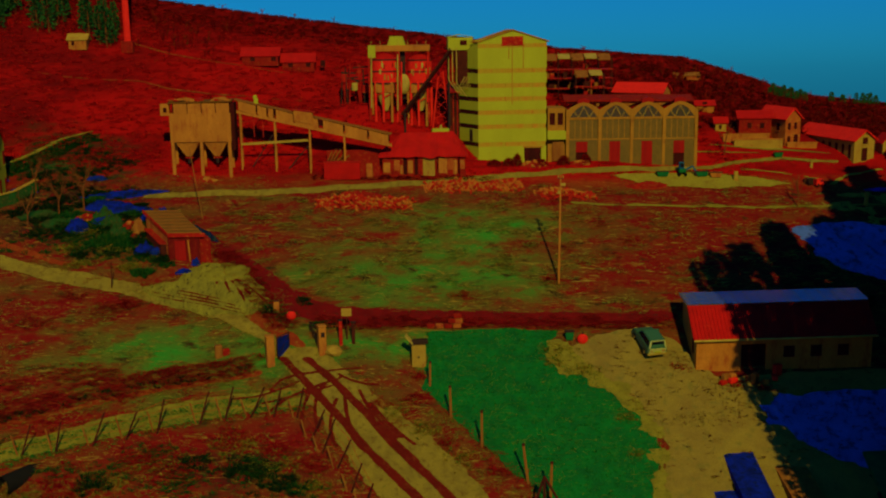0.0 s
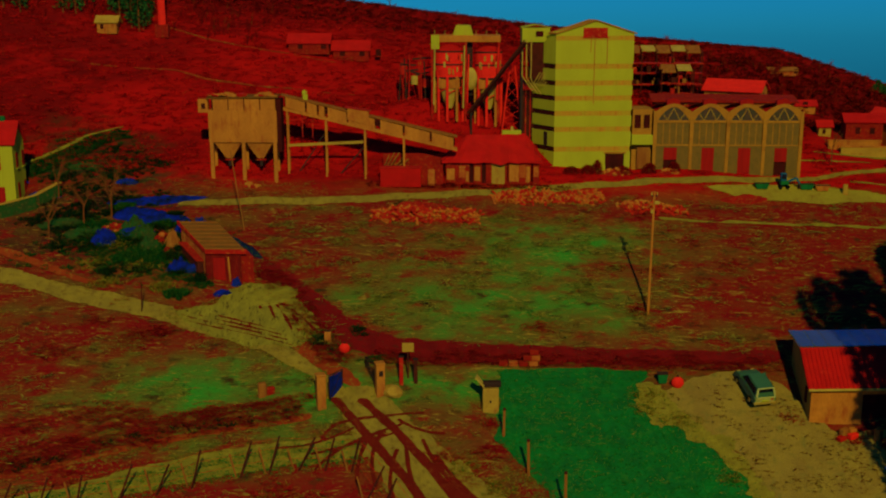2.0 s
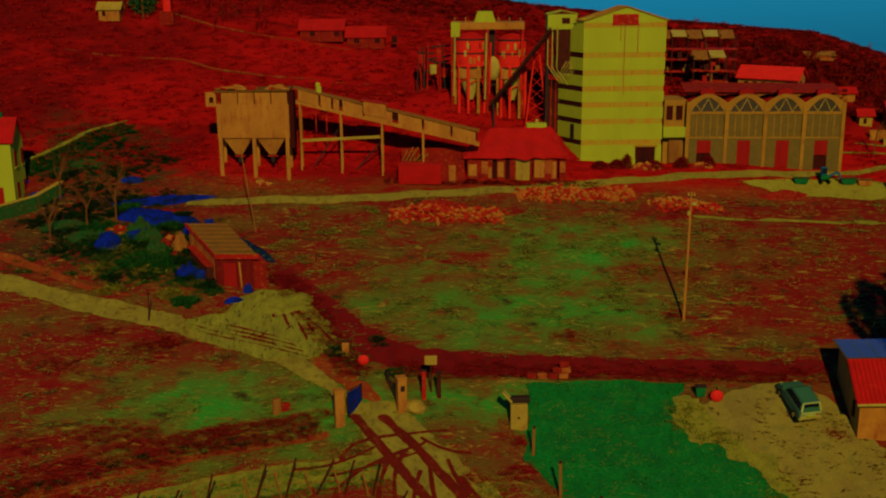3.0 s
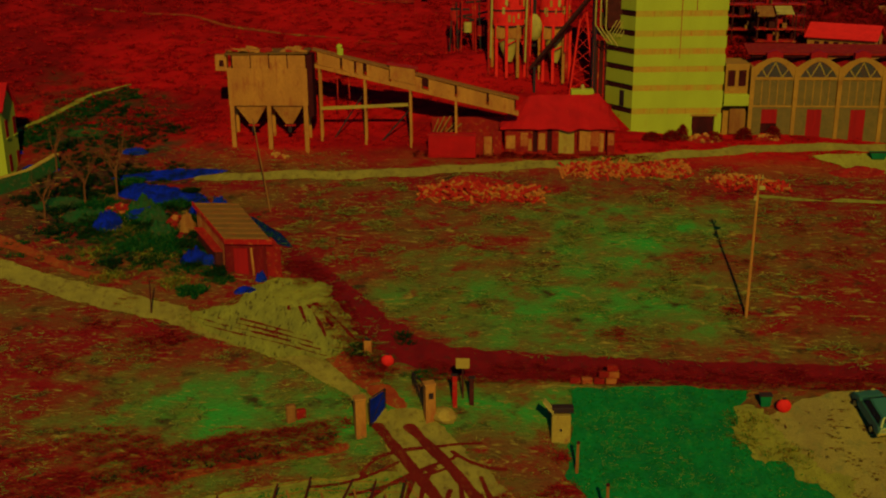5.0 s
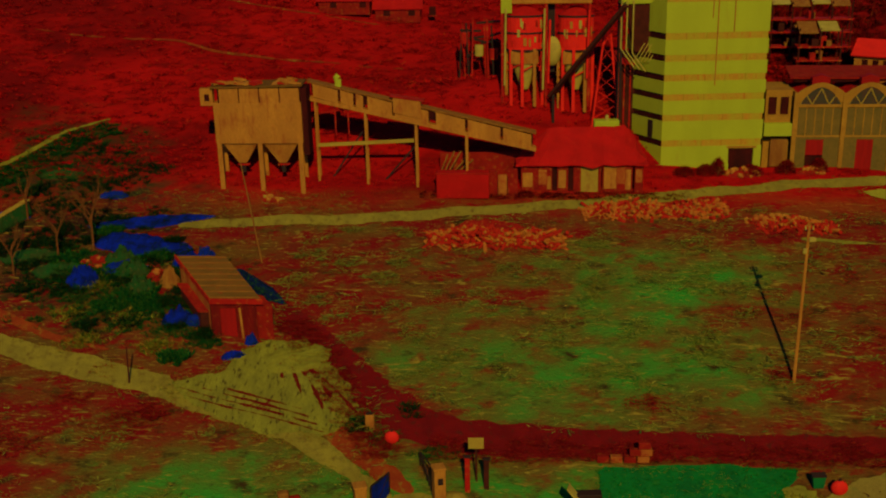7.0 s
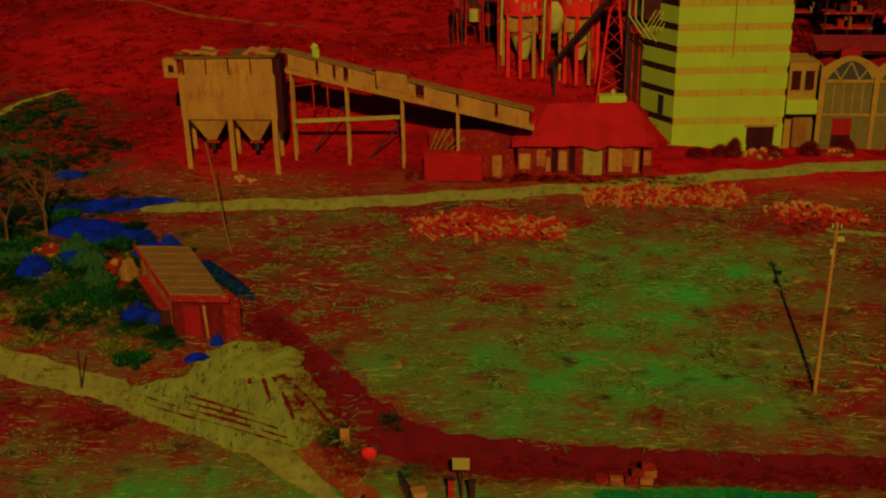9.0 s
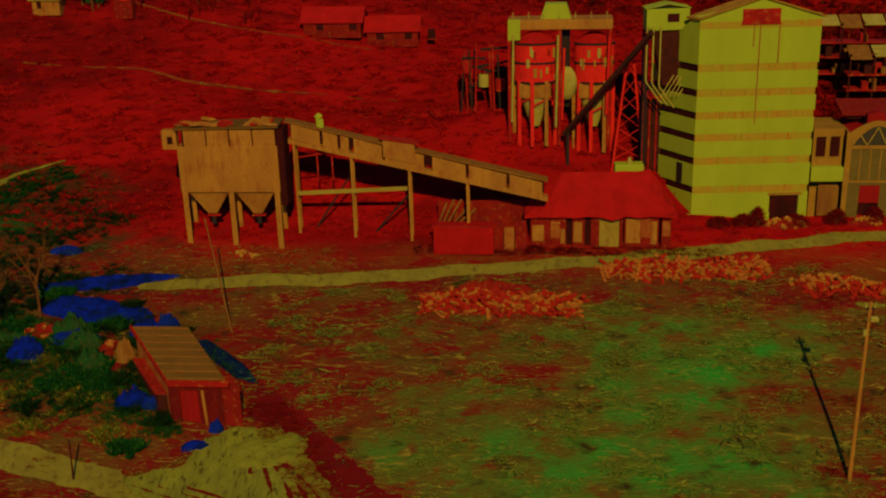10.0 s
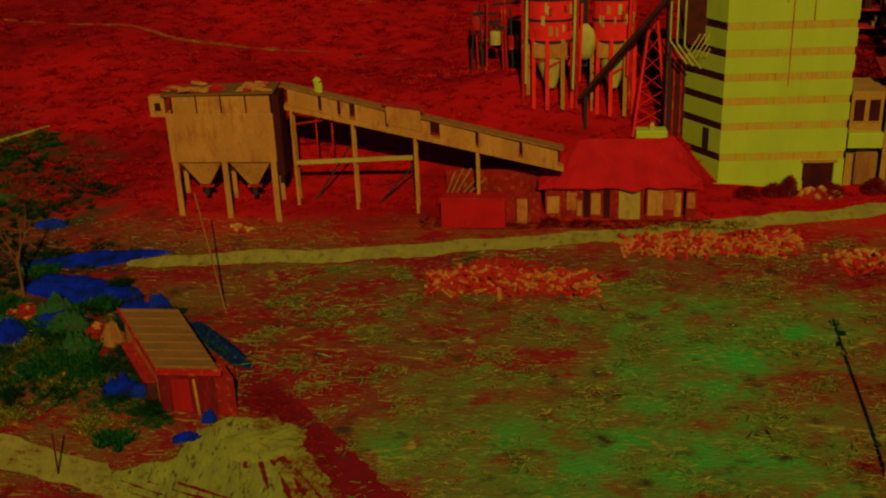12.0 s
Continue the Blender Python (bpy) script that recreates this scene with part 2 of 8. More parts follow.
def ground_material():
    """Rough grass: green, olive and red-brown by noise, greener where the field is damp, and bare red earth uphill."""
    m = bpy.data.materials.new("rough_meadow")
    m.use_nodes = True
    n, l = m.node_tree.nodes, m.node_tree.links
    bsdf = n["Principled BSDF"]
    bsdf.inputs["Roughness"].default_value = 0.95
    bsdf.inputs["Specular IOR Level"].default_value = 0.04
    co = n.new("ShaderNodeAttribute")
    co.attribute_name = "plan"

    def tex(scale, detail=5, lo=0.3, hi=0.7, shift=0.0):
        mp = n.new("ShaderNodeMapping")
        mp.inputs["Location"].default_value = (shift, shift * 0.7, 0)
        l.new(co.outputs["Vector"], mp.inputs["Vector"])
        t = n.new("ShaderNodeTexNoise")
        t.inputs["Scale"].default_value, t.inputs["Detail"].default_value, t.inputs["Roughness"].default_value = scale, detail, 0.62
        l.new(mp.outputs["Vector"], t.inputs["Vector"])
        r = n.new("ShaderNodeMapRange")
        r.inputs["From Min"].default_value, r.inputs["From Max"].default_value = lo, hi
        l.new(t.outputs["Fac"], r.inputs["Value"])
        return r.outputs["Result"]

    drift = tex(0.13, 6, 0.25, 0.75, 63)

    def streak(scale, lo, hi, shift):
        """Blown straw: a noise drawn out across the slope."""
        mp = n.new("ShaderNodeMapping")
        mp.inputs["Location"].default_value, mp.inputs["Scale"].default_value = (shift, 0, 0), (0.5, 1.4, 1)
        mp.inputs["Rotation"].default_value = (0, 0, 0.6)
        l.new(co.outputs["Vector"], mp.inputs["Vector"])
        t = n.new("ShaderNodeTexNoise")
        t.inputs["Scale"].default_value, t.inputs["Detail"].default_value, t.inputs["Distortion"].default_value = scale, 6, 2.2
        l.new(mp.outputs["Vector"], t.inputs["Vector"])
        r = n.new("ShaderNodeMapRange")
        r.inputs["From Min"].default_value, r.inputs["From Max"].default_value = lo, hi
        l.new(t.outputs["Fac"], r.inputs["Value"])
        return r.outputs["Result"]

    def near(x, y, sx, sy):
        mp = n.new("ShaderNodeMapping")
        mp.inputs["Location"].default_value, mp.inputs["Scale"].default_value = (-x / sx, -y / sy, 0), (1 / sx, 1 / sy, 0)
        l.new(co.outputs["Vector"], mp.inputs["Vector"])
        d = n.new("ShaderNodeVectorMath")
        d.operation = "LENGTH"
        l.new(mp.outputs["Vector"], d.inputs[0])
        wander = n.new("ShaderNodeMath")
        wander.operation = "MULTIPLY_ADD"
        wander.inputs[1].default_value = 1.5
        l.new(drift, wander.inputs[0])
        l.new(d.outputs["Value"], wander.inputs[2])
        r = n.new("ShaderNodeMapRange")
        r.inputs["From Min"].default_value, r.inputs["From Max"].default_value = 2.0, 1.0
        l.new(wander.outputs["Value"], r.inputs["Value"])
        return r.outputs["Result"]

    def math_op(op, a, b):
        k = n.new("ShaderNodeMath")
        k.operation, k.use_clamp = op, True
        for i, v in enumerate((a, b)):
            if isinstance(v, (int, float)):
                k.inputs[i].default_value = v
            else:
                l.new(v, k.inputs[i])
        return k.outputs["Value"]

    def mixed(f, x, y):
        k = n.new("ShaderNodeMix")
        k.data_type = "RGBA"
        l.new(f, k.inputs["Factor"])
        for socket, v in (("A", x), ("B", y)):
            if isinstance(v, tuple):
                k.inputs[socket].default_value = (*v, 1)
            else:
                l.new(v, k.inputs[socket])
        return k.outputs["Result"]

    base = mixed(tex(0.22, 6, 0.35, 0.65), (0.29, 0.06, 0.016), (0.22, 0.125, 0.02))
    dry = math_op("ADD", near(-22, 121, 8, 8), math_op("ADD", math_op("ADD", near(31, 115, 16, 16), near(33, 131, 18, 6)), math_op("ADD", near(-27, 82, 14, 5), near(-16, 72, 14, 9))))
    dry = math_op("ADD", dry, math_op("ADD", math_op("ADD", near(-31, 100, 4.5, 3.2), near(-31, 87.5, 5, 4)), math_op("ADD", math_op("ADD", near(-35, 95, 12, 10), near(-21, 112, 6, 9)), near(12, 130, 14, 4))))
    base = mixed(math_op("MULTIPLY", dry, tex(0.5, 9, 0.30, 0.54, 13)), base, (0.34, 0.012, 0.012))
    base = mixed(tex(0.11, 8, 0.48, 0.63, 13), base, (0.36, 0.014, 0.012))
    damp = math_op("ADD", near(-1, 108, 13, 9), math_op("ADD", near(-21.0, 91, 12.5, 7.5), math_op("ADD", near(3, 121, 11, 8), near(-5, 91, 8, 5))))
    parched = math_op("SUBTRACT", 1.0, math_op("MULTIPLY", damp, 0.75))
    base = mixed(math_op("MULTIPLY", damp, tex(0.2, 6, 0.2, 0.5, 7)), base, (0.20, 0.18, 0.024))
    green = math_op("MULTIPLY", damp, tex(0.26, 8, 0.34, 0.62, 5))
    base = mixed(green, base, (0.06, 0.40, 0.035))
    rank = math_op("ADD", near(-40, 122, 13, 10), math_op("ADD", near(-50, 147, 10, 14), math_op("ADD", near(-42, 134, 10, 6), near(-14, 72, 5, 3))))
    base = mixed(math_op("MULTIPLY", rank, tex(0.4, 8, 0.22, 0.5, 91)), base, (0.085, 0.026, 0.016))
    base = mixed(math_op("MULTIPLY", parched, tex(0.3, 7, 0.53, 0.60, 17)), base, (0.33, 0.012, 0.012))
    base = mixed(math_op("MULTIPLY", parched, tex(0.6, 9, 0.56, 0.66, 47)), base, (0.36, 0.012, 0.012))
    base = mixed(tex(0.45, 9, 0.55, 0.68, 71), base, (0.08, 0.045, 0.012))
    base = mixed(streak(1.3, 0.59, 0.71, 31), base, (0.50, 0.34, 0.04))
    base = mixed(streak(0.6, 0.63, 0.72, 77), base, (0.52, 0.34, 0.04))
    base = mixed(tex(2.4, 6, 0.64, 0.78, 83), base, (0.44, 0.30, 0.035))
    base = mixed(tex(2.6, 7, 0.60, 0.74, 55), base, (0.06, 0.02, 0.010))
    pos = n.new("ShaderNodeSeparateXYZ")
    l.new(co.outputs["Vector"], pos.inputs[0])
    up = n.new("ShaderNodeMapRange")
    up.inputs["From Min"].default_value, up.inputs["From Max"].default_value = 134.0, 142.0
    l.new(pos.outputs["Y"], up.inputs["Value"])
    hill = mixed(tex(0.06, 6, 0.35, 0.7, 3), (0.70, 0.008, 0.009), (0.80, 0.010, 0.009))
    hill = mixed(tex(0.05, 6, 0.45, 0.7, 21), hill, (0.36, 0.005, 0.005))
    hill = mixed(tex(0.35, 6, 0.5, 0.7, 9), hill, (0.32, 0.005, 0.005))
    hill = mixed(tex(0.9, 6, 0.6, 0.75, 19), hill, (0.58, 0.03, 0.008))
    woods = math_op("ADD", math_op("ADD", near(60, 205, 52, 42), math_op("ADD", near(-44, 150, 13, 9), math_op("ADD", near(-66, 160, 14, 20), near(-74, 196, 26, 26)))), near(-60, 232, 90, 24))
    hill = mixed(math_op("MULTIPLY", woods, 0.75), hill, (0.18, 0.005, 0.006))
    hill = mixed(math_op("MULTIPLY", math_op("ADD", near(-52, 147, 9, 13), near(-42, 140, 9, 6)), tex(0.4, 8, 0.35, 0.6, 91)), hill, (0.03, 0.06, 0.02))
    base = mixed(up.outputs["Result"], base, hill)
    tone = n.new("ShaderNodeHueSaturation")
    tone.inputs["Value"].default_value = 0.56
    l.new(base, tone.inputs["Color"])
    l.new(tone.outputs["Color"], bsdf.inputs["Base Color"])
    bp = n.new("ShaderNodeBump")
    bp.inputs["Strength"].default_value, bp.inputs["Distance"].default_value = 0.6, 0.25
    l.new(tex(3.0, 6, 0.2, 0.8), bp.inputs["Height"])
    l.new(bp.outputs["Normal"], bsdf.inputs["Normal"])
    return m


M_GROUND = ground_material()


# ---- the lie of the land ----
SLOPE = (0.0098, 0.1959, -18.024)
RIDGE_U = (-0.9, -0.39, -0.24, -0.12, 0.0, 0.107, 0.206, 0.256, 0.306, 0.39, 0.9)
RIDGE_Z = (55.0, 44.0, 36.3, 32.7, 29.7, 27.2, 25.7, 22.2, 18.2, 16.0, 15.0)


def height(x, y):
    """The ground's height: a meadow that climbs to the works, then the wooded hill behind them."""
    x, y = np.asarray(x, float), np.asarray(y, float)
    yy = np.clip(y, 58, 150)
    z = SLOPE[0] * np.clip(x, -80, 80) + SLOPE[1] * yy + SLOPE[2]
    s = np.clip((y - 150) / 95, 0, 1)
    ridge = np.interp(x / np.maximum(y, 100), RIDGE_U, RIDGE_Z)
    z = z + s * (ridge - z) + 0.8 * np.exp(-(((y - 205) / 20) ** 2)) * np.clip(-x / 40, 0, 1) + 3.5 * np.exp(-(((y - 163) / 7.5) ** 2) - (((x + 9) / 13) ** 2)) - 0.9 * np.exp(-(((y - 149.5) / 3.2) ** 2) - (((x - 12.4) / 3.4) ** 2))
    z = z - np.clip(y - 255, 0, 900) * 0.06
    return z + 0.10 * np.sin(0.31 * x + 1.0) * np.sin(0.27 * y) + 0.05 * np.sin(0.8 * x + 0.5 * y) * np.clip((y - 60) / 20, 0, 1)


def ground_z(x, y):
    return float(height(x, y))


# Plan placed from pixel positions; this map warps it to metres, fitting the camera's view.
LAY = np.array((
    (1.099612, -0.01327678, 0.02600874, -0.5763514),
    (0.01171483, 1.098008, 0.06519641, -1.444384),
    (-0.03997991, 0.05984617, 1.093385, -14.2362),
    (-0.0005428067, 0.005117441, -0.0001793986, 0.4139365),
))


def lay(x, y, z):
    """Points of the plan as points of the world, and the scale there."""
    v = np.stack(np.broadcast_arrays(x, y, z, 1.0), -1).astype(float) @ LAY.T
    return v[..., :3] / v[..., 3:], 1.1 / v[..., 3]


def laid(x, y, up=0.0):
    """A spot of the ground in the world."""
    return Vector(lay(x, y, height(x, y) + up)[0])


def local(t, x, y):
    """A spot of the ground in a thing's own axes."""
    return t.matrix_world.inverted() @ laid(x, y)


# ---- building helpers ----
def part(name, bm, mat, parent=None, label="", smooth=False):
    """Links a bmesh as one mesh object under a thing or a part."""
    me = bpy.data.meshes.new(name)
    bm.to_mesh(me)
    bm.free()
    me.materials.append(mat)
    if smooth:
        me.shade_smooth()
    ob = new(name, me)
    ob.parent = parent
    if label:
        ob["label"] = label
    return ob


def raw(name, verts, faces, mat, parent=None, label=""):
    me = bpy.data.meshes.new(name)
    me.from_pydata(verts, [], faces)
    me.materials.append(mat)
    ob = new(name, me)
    ob.parent = parent
    if label:
        ob["label"] = label
    return ob


def thing(name, x, y, yaw=0.0, label="", category="", group="", z=None, sink=0.0, tilt=0.0, deep=None):
    ob = new(name)
    ob.empty_display_size = 0.3
    at, k = lay(x, y, (ground_z(x, y) if z is None else z) - sink)
    deep = (0.6 if abs(yaw) < 15 else 1.0) if deep is None else deep
    turn = math.atan2(deep * math.sin(radians(yaw)), math.cos(radians(yaw)))
    wide = math.hypot(math.cos(radians(yaw)), deep * math.sin(radians(yaw)))
    ob.matrix_world = pose(*at, tilt, 0, math.degrees(turn)) @ Matrix.Diagonal((k * wide, k * deep / wide, k * 1.04, 1))
    return tagged(ob, label, category, group)


def box(bm, x0, x1, y0, y1, z0, z1, bevel=0.0, m=None):
    vs = [bm.verts.new(v) for v in ((x0, y0, z0), (x1, y0, z0), (x1, y1, z0), (x0, y1, z0), (x0, y0, z1), (x1, y0, z1), (x1, y1, z1), (x0, y1, z1))]
    fs = [bm.faces.new([vs[i] for i in q]) for q in ((3, 2, 1, 0), (4, 5, 6, 7), (0, 1, 5, 4), (1, 2, 6, 5), (2, 3, 7, 6), (3, 0, 4, 7))]
    if bevel:
        es = list({e for f in fs for e in f.edges})
        r = bmesh.ops.bevel(bm, geom=es, offset=bevel, segments=1, affect="EDGES")
        vs = list({v for f in r["faces"] for v in f.verts} | {v for v in vs if v.is_valid})
    if m is not None:
        bmesh.ops.transform(bm, matrix=m, verts=[v for v in vs if v.is_valid])
    return bm


def tube(bm, p, q, r0, r1=None, n=8, caps=True):
    p, q, r1 = Vector(p), Vector(q), r0 if r1 is None else r1
    d = (q - p).normalized()
    a = d.orthogonal().normalized()
    b = d.cross(a)
    rings = []
    for c, r in ((p, r0), (q, r1)):
        rings.append([bm.verts.new(c + r * (math.cos(2 * math.pi * k / n) * a + math.sin(2 * math.pi * k / n) * b)) for k in range(n)])
    for k in range(n):
        bm.faces.new((rings[0][k], rings[0][(k + 1) % n], rings[1][(k + 1) % n], rings[1][k]))
    if caps:
        bm.faces.new(rings[0][::-1])
        bm.faces.new(rings[1])
    return bm


def beam(bm, p, q, w, h):
    """A squared bar from p to q."""
    p, q = Vector(p), Vector(q)
    d = (q - p).normalized()
    side = d.cross(Vector((0, 0, 1)))
    side = side.normalized() if side.length > 0.05 else Vector((1, 0, 0))
    top = side.cross(d)
    vs = [bm.verts.new(c + sx * side * w / 2 + sz * top * h / 2) for c in (p, q) for sx, sz in ((-1, -1), (1, -1), (1, 1), (-1, 1))]
    for f in ((3, 2, 1, 0), (4, 5, 6, 7), (0, 1, 5, 4), (1, 2, 6, 5), (2, 3, 7, 6), (3, 0, 4, 7)):
        bm.faces.new([vs[i] for i in f])
    return bm


def prism(bm, outline, y0, y1, axis="y"):
    """An outline of (a, z) pairs drawn out along y, or of (y, z) pairs along x."""
    def at(a, z, d):
        return (a, d, z) if axis == "y" else (d, a, z)
    f0 = [bm.verts.new(at(a, z, y0)) for a, z in outline]
    f1 = [bm.verts.new(at(a, z, y1)) for a, z in outline]
    bm.faces.new(f0)
    bm.faces.new(f1[::-1])
    k = len(outline)
    for i in range(k):
        bm.faces.new((f0[(i + 1) % k], f0[i], f1[i], f1[(i + 1) % k]))
    bmesh.ops.recalc_face_normals(bm, faces=bm.faces)
    return bm


def slab(bm, a, b, c, d, thick):
    """A plate over four corners, thickened downwards."""
    vs = [Vector(v) for v in (a, b, c, d)]
    nrm = (vs[1] - vs[0]).cross(vs[3] - vs[0]).normalized()
    if nrm.z < 0:
        nrm = -nrm
    t = [bm.verts.new(v) for v in vs]
    u = [bm.verts.new(v - nrm * thick) for v in vs]
    bm.faces.new(t)
    bm.faces.new(u[::-1])
    for i in range(4):
        bm.faces.new((t[i], u[i], u[(i + 1) % 4], t[(i + 1) % 4]))
    bmesh.ops.recalc_face_normals(bm, faces=bm.faces)
    return bm


def B():
    return bmesh.new()


# ---- the ground ----
def axis_steps(*runs):
    out = []
    for a, b, s in runs:
        out += list(np.arange(a, b, s))
    return np.array(out + [runs[-1][1]])


xs = axis_steps((-260, -160, 12), (-160, -70, 5), (-70, 70, 1.4), (70, 160, 5), (160, 260, 12))
ys = axis_steps((-20, 56, 9), (56, 160, 1.3), (160, 265, 2.4))
gx, gy = np.meshgrid(xs, ys)
spot = lay(gx, gy, height(gx, gy))[0]
# the outer skirt runs to the horizon: dropped behind the ridge to stay out of the camera's view, level behind the
# camera
spot = np.concatenate([spot[:1] + (0, -3000, 0), spot, spot[-1:] + (0, 60, -30), spot[-1:] + (0, 3000, -1500)], 0)
spot = np.concatenate([spot[:, :1] + (-3000, 0, -400), spot, spot[:, -1:] + (3000, 0, -900)], 1)
verts = spot.reshape(-1, 3)
idx = np.arange(len(verts)).reshape(spot.shape[:2])
faces = np.stack([idx[:-1, :-1], idx[:-1, 1:], idx[1:, 1:], idx[1:, :-1]], -1).reshape(-1, 4)
me = bpy.data.meshes.new("ground")
me.from_pydata(verts.tolist(), [], faces.tolist())
me.materials.append(M_GROUND)
plan = np.pad(np.stack([gx, gy, 0 * gx], -1), ((1, 2), (1, 1), (0, 0)), mode="edge")
me.attributes.new("plan", "FLOAT_VECTOR", "POINT").data.foreach_set("vector", plan.reshape(-1))
me.shade_smooth()
tagged(new("ground", me), "rough sloping meadow of grass, straw and red earth", "ground", kind="structure")


def inside(px, py, poly):
    hit = False
    for (x0, y0), (x1, y1) in zip(poly, poly[1:] + poly[:1]):
        if (y0 > py) != (y1 > py) and px < (x1 - x0) * (py - y0) / (y1 - y0) + x0:
            hit = not hit
    return hit


def off_line(px, py, line):
    best = 1e9
    for (x0, y0, w0), (x1, y1, w1) in zip(line, line[1:]):
        dx, dy = x1 - x0, y1 - y0
        s = min(1, max(0, ((px - x0) * dx + (py - y0) * dy) / (dx * dx + dy * dy)))
        best = min(best, math.hypot(px - x0 - s * dx, py - y0 - s * dy) - (w0 + s * (w1 - w0)) / 2)
    return best


def poly_off(px, py, poly):
    """Metres to a polygon's edge, below zero inside it."""
    d = off_line(px, py, [(x, y, 0) for x, y in poly + poly[:1]])
    return -d if inside(px, py, poly) else d


def drape(name, mat, label, category, test, bounds, step=0.45, lift=0.05, kind="structure", ragged=1.0):
    """A patch laid over the ground where test(x, y) is below zero, with an uneven edge."""
    x0, x1, y0, y1 = bounds
    nxx, nyy = int((x1 - x0) / step) + 1, int((y1 - y0) / step) + 1

    def value(i, j):
        x, y = x0 + i * step, y0 + j * step
        return test(x, y) + ragged * (0.45 * noise.noise((x * 0.6, y * 0.6, 1.0)) + 0.25 * noise.noise((x * 2.1, y * 2.1, 4.0)))

    val = {(i, j): value(i, j) for i in range(nxx + 1) for j in range(nyy + 1)}
    keep, vs, fs = {}, [], []

    def vert(i, j):
        if (i, j) not in keep:
            x, y, f = float(i), float(j), val[i, j]
            if f > 0:
                inner = [(val[a, b], a, b) for a, b in ((i - 1, j), (i + 1, j), (i, j - 1), (i, j + 1), (i - 1, j - 1), (i + 1, j + 1), (i - 1, j + 1), (i + 1, j - 1)) if val.get((a, b), 1) < 0]
                if inner:
                    g, a, b = min(inner)
                    s = min(0.95, f / (f - g))
                    x, y = i + (a - i) * s, j + (b - j) * s
            px, py = x0 + x * step, y0 + y * step
            keep[i, j] = len(vs)
            vs.append(tuple(laid(px, py, lift)))
        return keep[i, j]

    for i in range(nxx):
        for j in range(nyy):
            c = ((i, j), (i + 1, j), (i + 1, j + 1), (i, j + 1))
            if min(val[k] for k in c) < 0:
                fs.append(tuple(vert(*k) for k in c))
    me = bpy.data.meshes.new(name)
    me.from_pydata(vs, [], fs)
    me.materials.append(mat)
    me.shade_smooth()
    return tagged(new(name, me), label, category, kind=kind)


LAWN = [(-1.3, 94.4), (10.0, 94.6), (8.6, 91.5), (9.2, 88.5), (12.4, 84.0), (14.6, 79.4), (15.3, 75.4), (13.9, 70), (13.0, 62), (8.0, 62), (6.0, 69.5), (2.7, 75.5), (-1.4, 83.8)]
YARD = [(10.5, 91.2), (13.0, 93.4), (17.0, 95.0), (19.3, 92.8), (21.2, 86.0), (35.0, 87.0), (46.0, 88.0), (46.0, 62.0), (13.2, 62.0), (14.1, 70.0), (15.5, 75.4), (14.8, 79.4), (12.6, 84.0), (9.4, 88.6)]
drape("lawn", M_LAWN, "even bright green mown lawn", "lawn", lambda x, y: poly_off(x, y, LAWN), (-3, 17, 62, 96), 0.4, 0.05)
drape("yard", M_YARD, "pale trodden dirt yard beside the barn", "yard", lambda x, y: poly_off(x, y, YARD), (7, 46, 62, 96), 0.5, 0.06)
TRACK = [(-70, 122.4, 2.8), (-42.7, 110.1, 2.6), (-33.4, 105.5, 2.7), (-27.4, 103.1, 2.6), (-22.0, 99.6, 2.4), (-18.4, 96.9, 2.0), (-15.8, 94.2, 1.3), (-13.6, 91.5, 1.2), (-12.4, 89.6, 1.8)]
drape("road", M_ROAD, "pale gravel track bending towards the gate", "road", lambda x, y: off_line(x, y, TRACK), (-70, -9, 86, 128), 0.42, 0.06)
DRIVE = [(-11.2, 89.6, 3.4), (-8.6, 84.0, 4.6), (-4.0, 76.0, 6.0), (0.0, 68.0, 6.6), (3.0, 60.0, 7.0)]
drape("driveway", M_ROAD, "pale gravel drive inside the gate", "driveway", lambda x, y: off_line(x, y, DRIVE), (-16, 8, 60, 92), 0.4, 0.055)
for RUT in ([(-12.7, 88.8), (-9.8, 83.5), (-6.9, 78.5), (-5.2, 75.0), (-3.6, 72.4), (0.6, 65.4)], [(-10.8, 88.8), (-8.3, 84.9), (-5.5, 80.1), (-3.0, 75.0), (1.4, 67.6)]):
    lane = [(x, y, 0.7) for x, y in RUT]
    drape("wheel_rut", M_RUT, "reddish brown wheel rut in the gravel drive", "rut", lambda x, y: off_line(x, y, lane), (-16, 8, 60, 91), 0.2, 0.085, ragged=0.22)
# thin dark curves over the drive
ARCS = []
for (ax, ay), (bx, by), (cx, cy) in (((-8.5, 86.6), (-11.6, 85.6), (-12.9, 83.4)), ((-7.9, 85.3), (-11.2, 82.3), (-12.7, 79.5)), ((-9.8, 83.5), (-10.1, 79.9), (-9.6, 77.0)), ((-8.9, 84.4), (-9.3, 81.2), (-8.7, 77.7)), ((-7.3, 83.2), (-6.6, 78.5), (-5.5, 75.0)), ((-3.9, 77.1), (-2.6, 75.0), (-1.5, 73.1)), ((-6.5, 86.9), (-9.5, 86.4), (-12.4, 85.0)), ((-8.2, 84.2), (-10.6, 82.6), (-13.2, 81.4)), ((-5.2, 81.5), (-3.6, 78.2), (-1.8, 75.4)), ((-7.8, 82.0), (-7.9, 78.4), (-7.2, 75.2)), ((-6.2, 83.4), (-4.8, 79.6), (-2.9, 76.4)), ((-8.0, 86.0), (-6.5, 84.7), (-4.9, 84.2)), ((-11.0, 84.6), (-13.0, 82.9), (-15.6, 82.0))):
    ARCS.append([((1 - u) * (1 - 2 * u) * ax + 4 * u * (1 - u) * bx + u * (2 * u - 1) * cx, (1 - u) * (1 - 2 * u) * ay + 4 * u * (1 - u) * by + u * (2 * u - 1) * cy, 0.28) for u in np.linspace(0, 1, 8)])
